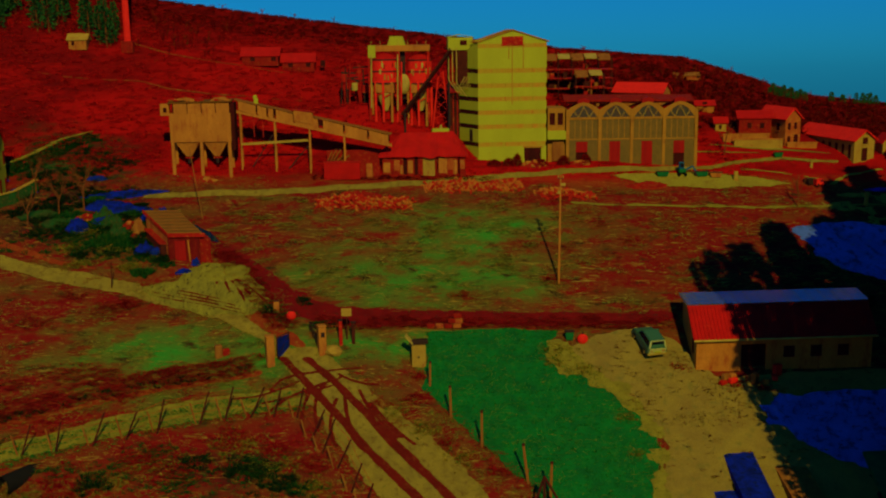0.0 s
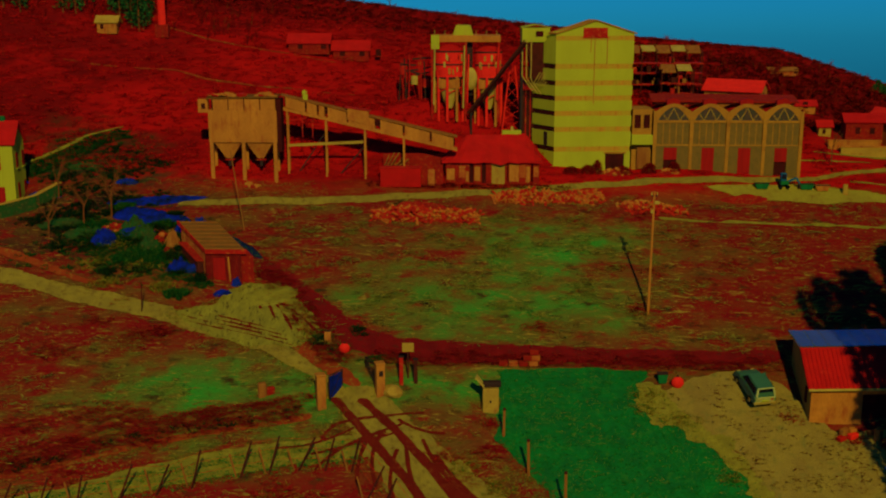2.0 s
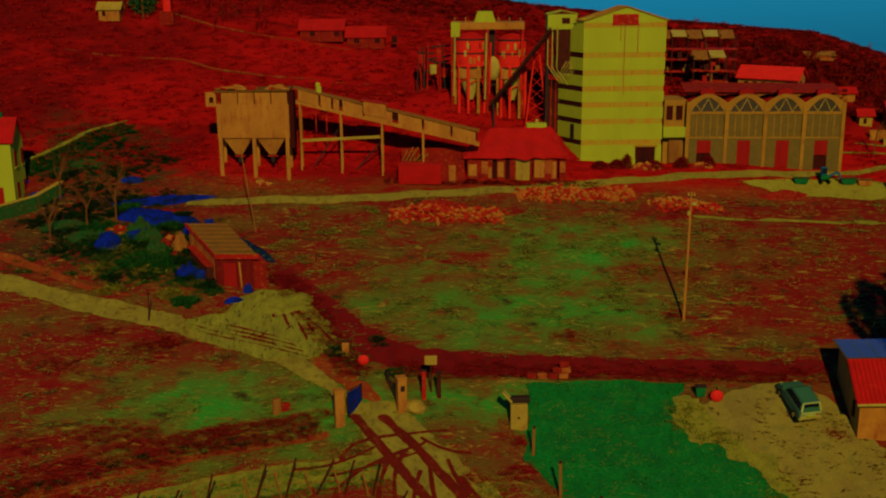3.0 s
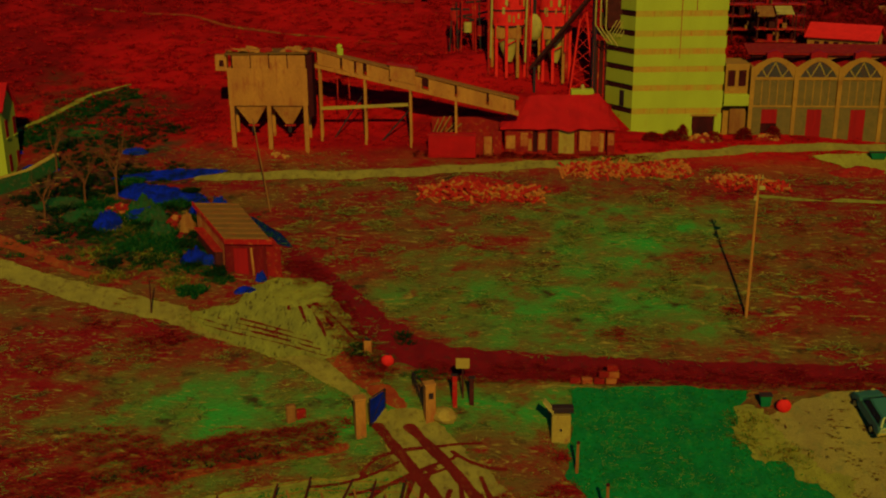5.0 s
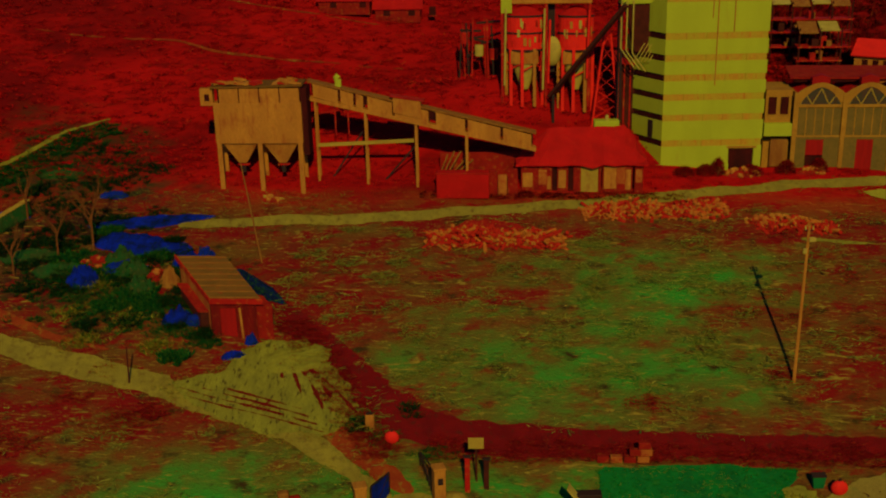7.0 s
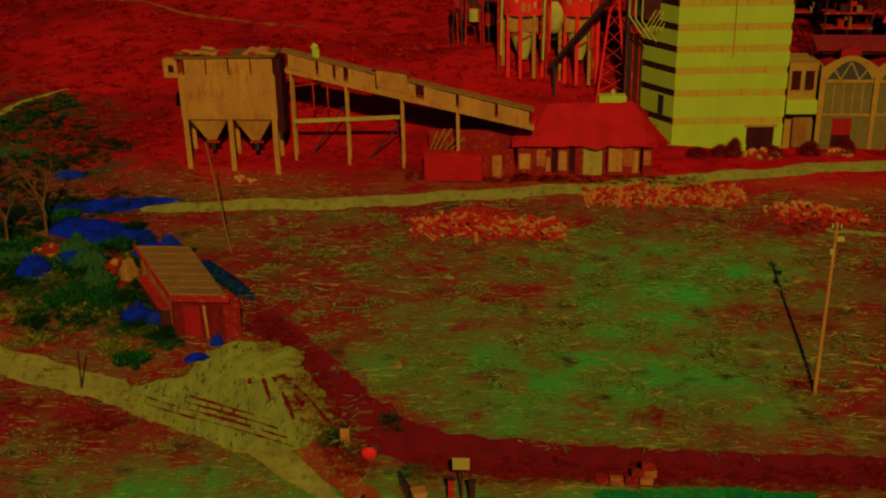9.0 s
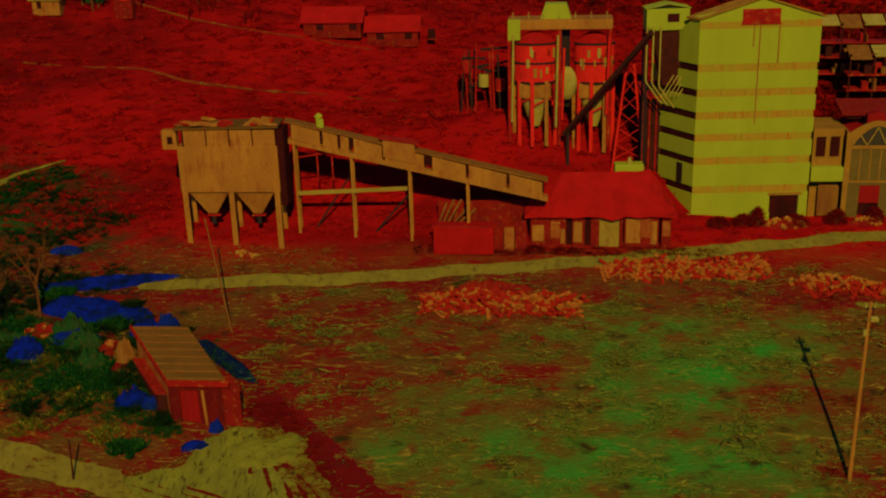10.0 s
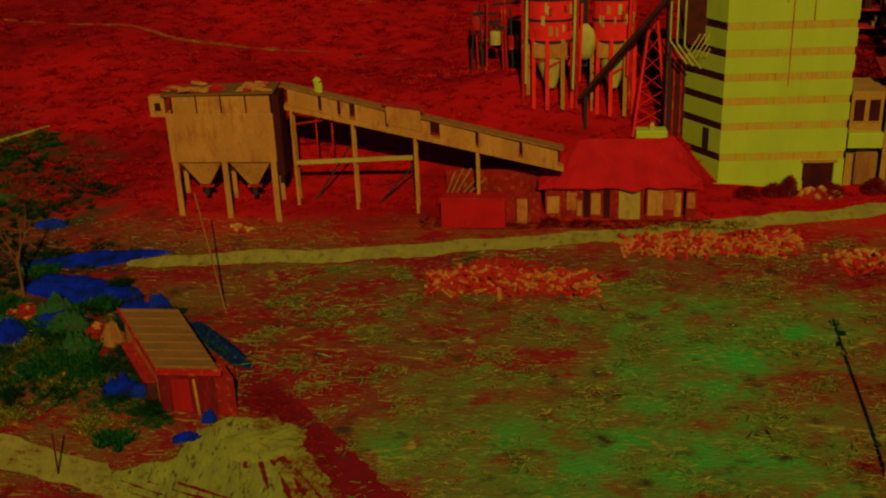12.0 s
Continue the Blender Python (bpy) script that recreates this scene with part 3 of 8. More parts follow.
drape("dark_lines", M_RUT, "thin dark curves across the gravel drive", "tyre marks", lambda x, y: min(off_line(x, y, a) for a in ARCS), (-16, 4, 70, 88), 0.12, 0.11, ragged=0.12)
FENCE_TRACK = [(-42, 68.0, 2.4), (-30.0, 74.2, 2.6), (-27.0, 75.9, 2.8), (-23.6, 77.7, 3.2), (-20, 79.4, 3.4), (-16.4, 80.9, 3.4), (-13.2, 81.9, 3.4), (-10.0, 82.4, 3.2)]
BANK_LINE = [(-42, 73.0, 0.5), (-31.2, 78.2, 0.6), (-22.9, 83.0, 0.7), (-14.4, 86.4, 0.8)]
drape("earth_verge", M_VERGE, "bare orange earth line under the red bank", "verge", lambda x, y: off_line(x, y, BANK_LINE), (-42, -13, 71, 88), 0.25, 0.06, ragged=0.6)
drape("grass_verge", M_STRAW, "straw coloured strip along the wire fence", "verge", lambda x, y: off_line(x, y, FENCE_TRACK) + 0.1, (-42, -8, 64, 88), 0.4, 0.05)
FAR_ROAD = [(-34.5, 132.0, 1.0), (-32, 132.2, 2.0), (-23, 133.5, 2.2), (-9, 135.8, 2.2), (2, 138.6, 2.2), (15.5, 142.6, 2.2), (28, 143.6, 2.0), (34, 144.6, 1.4), (38.6, 147.0, 1.2), (45, 148.2, 1.4), (50.5, 147.0, 1.0)]
drape("works_road", M_ROAD, "pale unpaved road along the old works", "road", lambda x, y: off_line(x, y, FAR_ROAD), (-48, 64, 128, 153), 0.45, 0.05)
PAD = [(20.6, 140.9), (25.0, 136.2), (33.0, 134.8), (42.0, 137.2), (38.0, 140.0), (32.5, 142.2)]
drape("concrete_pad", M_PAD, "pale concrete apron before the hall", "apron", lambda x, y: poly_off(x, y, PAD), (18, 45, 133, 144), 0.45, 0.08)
SPUR = [(-28.5, 104.4), (-25.2, 105.2), (-24.4, 108.6), (-23.2, 110.4), (-20.6, 110.4), (-18.6, 107.1), (-16.2, 102.8), (-15.4, 99.6), (-17.0, 97.2), (-21.0, 97.2), (-26.8, 102.0)]
drape("gravel_spur", M_CHURN, "pale churned gravel spread before the shed", "gravel", lambda x, y: poly_off(x, y, SPUR), (-30, -13, 95, 113), 0.35, 0.09)
SPUR_RUTS = [[(-29.0 + 1.25 * s + 0.25 * k, 103.6 - 0.72 * s + 0.008 * s * s + 0.55 * k, 0.16) for s in np.linspace(1.1 * k, 9.4 - 0.7 * k, 9)] for k in range(4)]
SPUR_RUTS += [[(-22.6 + 0.8 * k + (0.45 + 0.10 * k) * s - 0.02 * s * s, 109.6 - 0.9 * k - 1.2 * s, 0.18) for s in np.linspace(0, 4.0 + (k * 7 % 3), 8)] for k in range(5)]
drape("dark_lines", M_RUT, "dark tyre marks fanning over the churned gravel", "tyre marks", lambda x, y: min(off_line(x, y, a) for a in SPUR_RUTS) + 0.3 * max(0.0, poly_off(x, y, SPUR)), (-29, -14, 96, 112), 0.12, 0.12, ragged=0.34)
SIDE_STRIP = [(-17.6, 99.4, 1.4), (-15.6, 96.4, 1.8), (-13.2, 93.4, 1.5), (-11.6, 91.4, 0.9)]
drape("earth_verge", M_VERGE, "brown trodden strip beside the track", "verge", lambda x, y: off_line(x, y, SIDE_STRIP), (-20, -9, 89, 101), 0.3, 0.05, ragged=0.7)
RED_BANK = [(-23.5, 116, 1.6), (-18.8, 108.5, 3.2), (-15.2, 102.6, 3.4), (-12.0, 98.8, 3.8), (-6, 97.2, 3.6), (2, 96.7, 3.0), (12, 97.0, 2.8), (19, 97.2, 2.4)]
drape("red_bank", M_REDBANK, "bare crimson clay along the foot of the meadow", "bank", lambda x, y: off_line(x, y, RED_BANK), (-27, 22, 93, 119), 0.3, 0.07, ragged=1.2)
# two blue patches paint the shade on yard and slope into the ground
YARD_SHADE = [(24.0, 82.2), (33.0, 83.8), (46.0, 84.5), (46.0, 70.5), (31.0, 71.5), (26.6, 73.5), (23.2, 78.0)]
drape("yard_shade", M_GROUNDSHADE, "blue patch painted for shade on the yard beside the barn", "yard", lambda x, y: poly_off(x, y, YARD_SHADE), (23, 46, 69, 86), 0.4, 0.10, ragged=2.0)
FIELD_SHADE = [(37.0, 120.5), (42.0, 122.6), (52.0, 121.0), (60.0, 117.0), (60.0, 103.0), (44.0, 104.5), (38.5, 109.0)]
drape("field_shade", M_GROUNDSHADE, "blue patch painted for shade on the slope beyond the barn", "gravel", lambda x, y: poly_off(x, y, FIELD_SHADE), (34, 60, 101, 125), 0.5, 0.08, ragged=2.4)
LAWN_EDGE = [(9.6, 91.8, 1.6), (9.6, 88.8, 2.2), (12.0, 85.0, 1.8), (14.2, 81.0, 1.1), (15.5, 75.6, 0.7), (14.1, 70.4, 0.6), (13.1, 63, 0.6)]
drape("lawn_edging", M_STRAW, "straw and trodden grass between lawn and yard", "verge", lambda x, y: off_line(x, y, LAWN_EDGE), (6, 18, 62, 95), 0.25, 0.085, ragged=2.2)
FIELD_PATH = [(15.0, 129.4, 0.7), (24, 128.6, 0.6), (36, 128.0, 0.7), (50, 129, 0.7)]
drape("field_path", M_STRAW, "faint pale footpath across the upper meadow", "path", lambda x, y: off_line(x, y, FIELD_PATH), (14, 52, 126, 132), 0.35, 0.06)
for pts, lab in (([(36.8, 157.0, 0.7), (42.0, 156.4, 1.2), (47.0, 154.4, 1.6), (51.0, 152.0, 0.8)], "straw terrace strip before the villa"), ([(37.6, 143.2, 0.5), (42.0, 141.6, 0.4), (46.0, 139.2, 0.4)], "faint pale track looping past the apron"), ([(30.0, 150.6, 0.8), (36.0, 152.4, 0.6), (42.0, 151.4, 0.5)], "pale trodden strip beside the hall"), ([(55.0, 143.4, 0.8), (50.0, 141.0, 0.6), (47.0, 137.0, 0.5)], "pale track below the workshop")):
    drape("field_path", M_STRAW, lab, "path", lambda x, y: off_line(x, y, pts), (28, 58, 135, 160), 0.35, 0.07, ragged=0.9)
RUBBLE = [(42.0, 130.0), (46.5, 134.0), (54.0, 133.5), (56.0, 122.0), (50.0, 117.5), (46.0, 121.5)]
drape("rubble_ground", M_CHURN, "pale broken rubble scattered over red earth", "rubble", lambda x, y: 0.35 + 0.35 * poly_off(x, y, RUBBLE) if poly_off(x, y, RUBBLE) > -1.2 else 0.12, (40, 58, 115, 136), 0.35, 0.07, ragged=1.6)
HILL_PATH = [(-64, 181.4, 0.2), (-56, 181, 0.25), (-48, 181.8, 0.6), (-42, 179.6, 0.8), (-36, 178.6, 0.55), (-29, 177.6, 0.25), (-22, 177.0, 0.15)]
drape("hill_path", M_VERGE, "narrow pale footpath across the red hillside", "path", lambda x, y: off_line(x, y, HILL_PATH), (-72, -18, 175, 189), 0.3, 0.14, ragged=0.75)
HILL_PATH2 = [(-55, 202.4, 0.4), (-50.8, 200.5, 0.5), (-42.7, 197.3, 0.5), (-34.7, 195.7, 0.4), (-25.4, 193.8, 0.3)]
drape("hill_path", M_VERGE, "narrow pale footpath high on the hillside", "path", lambda x, y: off_line(x, y, HILL_PATH2), (-57, -26, 191, 203), 0.4, 0.1, ragged=0.5)


# ---- the tower ----
def build_tower():
    W, D, E, K = 11.0, 6.6, 15.0, 16.15
    t = thing("tower", 4.5, 147.7, 8.5, "tall ochre-white concrete works tower with banded storeys", "tower", sink=0.50)
    t.matrix_world = t.matrix_world @ Matrix.Diagonal((0.81, 1, 1, 1))
    # solid core; the shade of the recessed bands is its dark colour
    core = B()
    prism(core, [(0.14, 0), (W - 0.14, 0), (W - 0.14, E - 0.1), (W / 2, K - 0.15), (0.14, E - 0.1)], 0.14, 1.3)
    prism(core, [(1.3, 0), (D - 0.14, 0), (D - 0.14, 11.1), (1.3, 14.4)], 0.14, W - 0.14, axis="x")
    part("core", core, M_DARKFILL, t, "window bands with the recess shade painted dark")
    levels = [0.0, 2.0, 4.2, 5.95, 7.6, 9.25, 11.05]
    strip = 0.55
    for k, z in enumerate(levels):
        z0 = z if k == 0 else z + strip
        z1 = levels[k + 1] if k + 1 < len(levels) else E
        pieces = []
        if k == 0:
            pieces = [box(B(), 0, 7.4, 0, 0.3, z0, z1), box(B(), 10.2, W, 0, 0.3, z0, z1), box(B(), 7.4, 10.2, 0, 0.3, 1.75, z1), box(B(), 0, 0.3, 0.3, D, z0, z1)]
        elif z1 == E:
            pieces = [prism(B(), [(0, z0), (W, z0), (W, E), (W / 2, K), (0, E)], 0, 0.3), prism(B(), [(0.3, z0), (D, z0), (D, 11.65), (0.9, 14.8), (0.3, 14.9)], 0, 0.3, axis="x")]
        else:
            pieces = [box(B(), 0, W, 0, 0.3, z0, z1), box(B(), 0, 0.3, 0.3, D, z0, z1)]
        pieces += [box(B(), W - 0.3, W, 0.3, D, z0, min(z1, 11.2)), box(B(), 0.3, W - 0.3, D - 0.3, D, z0, min(z1, 11.2))]
        for bm in pieces:
            part("wall_band", bm, M_WHITE, t)
        if k:
            for a in range(5):
                bm = B()
                box(bm, 0.06 + a * (W - 0.12) / 5, 0.06 + (a + 1) * (W - 0.12) / 5 - 0.05, 0.02, 0.12, z, z + strip)
                part("window_strip", bm, M_STRIP, t, "dusty ochre glass strip")
    bm = B()
    box(bm, 0, W, -0.006, 0.03, 14.1, 14.6)
    part("window_strip", bm, M_STRIP, t)
    roof = B()
    for a, b in (((-0.25, E - 0.12), (W / 2, K + 0.16)), ((W + 0.25, E - 0.12), (W / 2, K + 0.16))):
        slab(roof, (a[0], -0.25, a[1]), (b[0], -0.25, b[1]), (b[0], 1.6, b[1]), (a[0], 1.6, a[1]), 0.12)
    part("roof", roof, M_HALL, t)
    lean = B()
    slab(lean, (-0.05, 0.5, 15.05), (W, 0.5, 15.05), (W, D + 0.1, 11.6), (-0.05, D + 0.1, 11.6), 0.1)
    part("lean_roof", lean, M_WHITE, t)
    hatch = B()
    box(hatch, 3.8, 7.2, -0.09, 0.02, 14.45, 15.45, 0.03)
    box(hatch, 3.7, 7.3, -0.12, 0.0, 14.35, 14.45)
    part("hatch", hatch, M_RUST, t, "rusty red hoist hatch under the gable")
    for x, z0 in ((5.45, 7.2), (7.2, 11.6), (4.9, 12.8)):
        p = B()
        tube(p, (x, -0.06, z0), (x, -0.06, 14.5), 0.05, n=6)
        part("downpipe", p, M_CONC, t, "rust streaked pipe on the front")
    # panel that holds the doorway's shade as a dark colour
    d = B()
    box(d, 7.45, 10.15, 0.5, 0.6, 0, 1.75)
    part("doorway", d, M_DARKFILL, t)
    lint = B()
    box(lint, 7.2, 10.4, -0.1, 0.25, 1.75, 1.95)
    part("lintel", lint, M_HALL, t)
    pl = B()
    box(pl, -0.5, 7.4, -0.12, 0.35, -0.9, 0.45)
    part("plinth", pl, M_WHITE, t)
    sd = B()
    box(sd, -0.05, 0.02, 1.6, 2.4, 2.6, 4.1)
    part("side_door", sd, M_STEEL, t)
    # the tower is sheared to fit the camera's view: its flank runs back and to the left
    for ob in t.children:
        for v in ob.data.vertices:
            v.co.x -= 0.5 * v.co.y
    return t


build_tower()


def build_headhouse():
    t = thing("headhouse", 0.7, 151.4, 12, "pale steel head box on a dark frame with spouts", "headhouse", z=ground_z(1, 152))
    z = 26.8 - ground_z(1, 152)
    bm = B()
    box(bm, 0, 3.3, 0, 2.4, z - 2.3, z - 0.75, 0.04)
    part("cabin", bm, M_WHITE, t)
    bm = B()
    slab(bm, (-0.1, -0.1, z - 0.69), (1.65, -0.1, z - 0.35), (1.65, 2.5, z - 0.35), (-0.1, 2.5, z - 0.69), 0.06)
    slab(bm, (3.4, -0.1, z - 0.69), (1.65, -0.1, z - 0.35), (1.65, 2.5, z - 0.35), (3.4, 2.5, z - 0.69), 0.06)
    part("roof", bm, M_WHITE, t)
    bm = B()
    box(bm, 1.6, 2.5, -0.04, 0.02, z - 1.7, z - 1.1)
    part("window", bm, M_DARKFILL, t)
    bm = B()
    prism(bm, [(0.4, z - 2.0), (3.2, z - 2.0), (3.2, z - 5.6), (2.6, z - 6.4), (1.4, z - 6.4)], 0.3, 2.2)
    part("chute", bm, M_WOODDARK, t, "dark hanging chute")
    for x, zz in ((0.05, 6.0), (0.55, 6.2), (1.1, 6.4)):
        p = B()
        tube(p, (x, -0.1, z - 2.0), (x, -0.1, z - zz), 0.07, n=6)
        tube(p, (x, -0.1, z - zz), (x + 1.3, 0.2, z - zz - 1.7), 0.07, n=6)
        part("spout_pipe", p, M_PALESTEEL, t, "pale bent spout pipe")
    for x in (0.1, 3.2):
        for y in (0.1, 2.3):
            p = B()
            beam(p, (x, y, -0.6), (x, y, z - 2.0), 0.2, 0.2)
            part("post", p, M_STEEL, t)
    for k in range(5):
        p = B()
        tube(p, (1.2 + 0.35 * k, -0.25, z - 7.2), (2.2 + 0.35 * k, -0.25, z - 5.6), 0.045, n=5)
        part("side_pipe", p, M_PALESTEEL, t)


build_headhouse()


# ---- the glazed hall ----
def build_hall():
    t = thing("glazed_hall", 16.0, 147.8, 1, "long factory hall with four arched glazed bays", "hall", sink=-0.09, deep=0.3)
    t.matrix_world = t.matrix_world @ Matrix.Diagonal((0.945, 1, 1, 1))
    bw, depth = 4.38, 15.0
    n = 4

    def arch(x0, x1, zs, rise, k=10):
        return [(x0 + (x1 - x0) * i / k, zs + rise * (1 - abs(2 * i / k - 1) ** 1.8)) for i in range(k + 1)]

    for b in range(n):
        x0 = b * bw
        lo, hi = x0 + 0.22, x0 + bw - 0.22
        # front wall round the openings: sill zone left and right of the door, and the arched gable above
        dx0, dx1 = x0 + (1.15 if b == 0 else 1.35), x0 + (2.75 if b == 0 else 2.85)
        bm = B()
        box(bm, lo, dx0, 0.05, 0.3, -0.8, 2.7)
        box(bm, dx1, hi, 0.05, 0.3, -0.8, 2.7)
        box(bm, dx0, dx1, 0.05, 0.3, 2.45, 2.7)
        part("wall", bm, M_PANE, t, "dusty panelled lower wall")
        bm = B()
        outer = arch(x0, x0 + bw, 6.38, 0.9)
        inner = arch(lo + 0.06, hi - 0.06, 5.45, 1.45)
        for i in range(10):
            (a0, z0), (a1, z1) = inner[i], inner[i + 1]
            (c0, w0), (c1, w1) = outer[i], outer[i + 1]
            for y in (0.0, 0.32):
                q = [bm.verts.new(v) for v in ((a0, y, z0), (a1, y, z1), (c1, y, w1), (c0, y, w0))]
                bm.faces.new(q)
            q = [bm.verts.new(v) for v in ((c0, 0, w0), (c1, 0, w1), (c1, 0.32, w1), (c0, 0.32, w0))]
            bm.faces.new(q)
            q = [bm.verts.new(v) for v in ((a0, 0, z0), (a1, 0, z1), (a1, 0.32, z1), (a0, 0.32, z0))]
            bm.faces.new(q)
        box(bm, lo, hi, 0.0, 0.3, 5.2, 5.45)
        part("arch_gable", bm, M_HALL, t)
        bm = B()
        f = [bm.verts.new((a, 0.2, z)) for a, z in inner]
        bm.faces.new(f)
        part("arch_window", bm, M_ARCHGLASS, t, "dark fan shaped window")
        cx = (lo + hi) / 2
        for (xa, za), (xb, zb) in (((0, 6.8), (-0.75, 5.45)), ((0, 6.8), (0.75, 5.45)), ((-1.35, 6.25), (-0.75, 5.45)), ((1.35, 6.25), (0.75, 5.45)), ((-1.35, 6.25), (-1.85, 5.5)), ((1.35, 6.25), (1.85, 5.5))):
            p = B()
            beam(p, (cx + xa, 0.13, za), (cx + xb, 0.13, zb), 0.09, 0.09)
            part("glazing_bar", p, M_CONCPALE, t)
        for k in range(5):
            g = B()
            w = (hi - lo) / 5
            box(g, lo + k * w + 0.05, lo + (k + 1) * w - 0.05, 0.16, 0.2, 2.78, 5.15)
            part("pane", g, M_PANE, t)
            g = B()
            box(g, lo + k * w - 0.045, lo + k * w + 0.045, 0.08, 0.24, 2.7, 5.2)
            part("mullion", g, M_HALL, t)
        g = B()
        box(g, lo, hi, 0.02, 0.26, 2.66, 2.8)
        part("transom", g, M_HALL, t)
        g = B()
        if b in (0, 3):
            box(g, dx0, dx1, 0.12, 0.2, 1.1 if b == 0 else 0.9, 2.45)
        else:
            box(g, dx0, dx1, 0.12, 0.2, -0.6, 2.45)
        part("door", g, M_DOOR, t, "red sheet metal door")
        # dark panel behind the door for the shade of the hall
        g = B()
        box(g, dx0, dx1, 0.6, 0.65, -0.6, 2.4)
        part("door_opening", g, M_DARKFILL, t)
    for b in range(n + 1):
        g = B()
        x = b * bw
        box(g, x - 0.2, x + 0.2, -0.18, 0.34, -0.9, 6.42, 0.04)
        part("pilaster", g, M_HALL, t)
    # one ridged roof for each bay, and a raised lantern behind
    for b in range(n):
        x0 = b * bw
        g = B()
        cx, zr = x0 + bw / 2, 7.1
        slab(g, (x0, 0.33, 6.3), (cx, 0.33, zr), (cx, depth, zr), (x0, depth, 6.3), 0.1)
        slab(g, (x0 + bw, 0.33, 6.3), (cx, 0.33, zr), (cx, depth, zr), (x0 + bw, depth, 6.3), 0.1)
        part("roof", g, M_REDROOF, t, "low red tiled roof ridge")
        g = B()
        prism(g, [(cx - 0.8, 7.0), (cx + 0.8, 7.0), (cx + 0.8, 7.6), (cx, 7.85), (cx - 0.8, 7.6)], 1.6, 3.8)
        part("roof_lantern", g, M_DOOR, t, "small rusty roof lantern")
    g = B()
    box(g, 0.1, n * bw - 0.1, depth - 0.4, depth, -1.0, 6.3)
    box(g, -0.05, 0.25, 0.34, depth, -1.0, 6.35)
    box(g, n * bw - 0.25, n * bw + 0.05, 0.34, depth, -1.0, 6.35)
    part("outer_wall", g, M_HALL, t)
    g = B()
    slab(g, (-0.3, 6.0, 7.4), (n * bw, 6.0, 7.3), (n * bw, depth, 7.8), (-0.3, depth, 7.95), 0.15)
    part("rear_roof", g, M_BRICK, t)
    g = B()
    prism(g, [(6.05, 7.0), (depth, 7.0), (depth, 7.6), (6.05, 7.1)], 0.1, n * bw - 0.4, axis="x")
    part("clerestory", g, M_DARKFILL, t)


build_hall()


def build_link():
    t = thing("link_block", 13.6, 149.4, 3, "narrow pale block joining tower and hall", "annex", sink=-0.09)
    g = B()
    box(g, 0, 2.3, 0.2, 6, 0, 2.3)
    box(g, 0, 2.3, 0.2, 6, 3.9, 6.8)
    box(g, 0, 2.3, 1.4, 6, 2.3, 3.9)
    part("wall", g, M_HALL, t)
    g = B()
    box(g, -0.1, 2.35, -0.7, 1.4, 2.9, 4.0, 0.05)
    part("canopy", g, M_WHITE, t)
    for k in (0, 1):
        g = B()
        box(g, 0.25 + k * 1.05, 0.95 + k * 1.05, 0.1, 0.24, 4.7, 6.2)
        part("window", g, M_DARKFILL, t)
        g = B()
        box(g, 0.2 + k * 1.05, 1.0 + k * 1.05, 0.12, 0.18, 4.6, 4.72)
        part("window_sill", g, M_HALL, t)
    g = B()
    box(g, 0.6, 2.1, -0.35, -0.3, 0.2, 2.6)
    part("shutter", g, M_WOOD, t, "plank shutter under the canopy")


build_link()


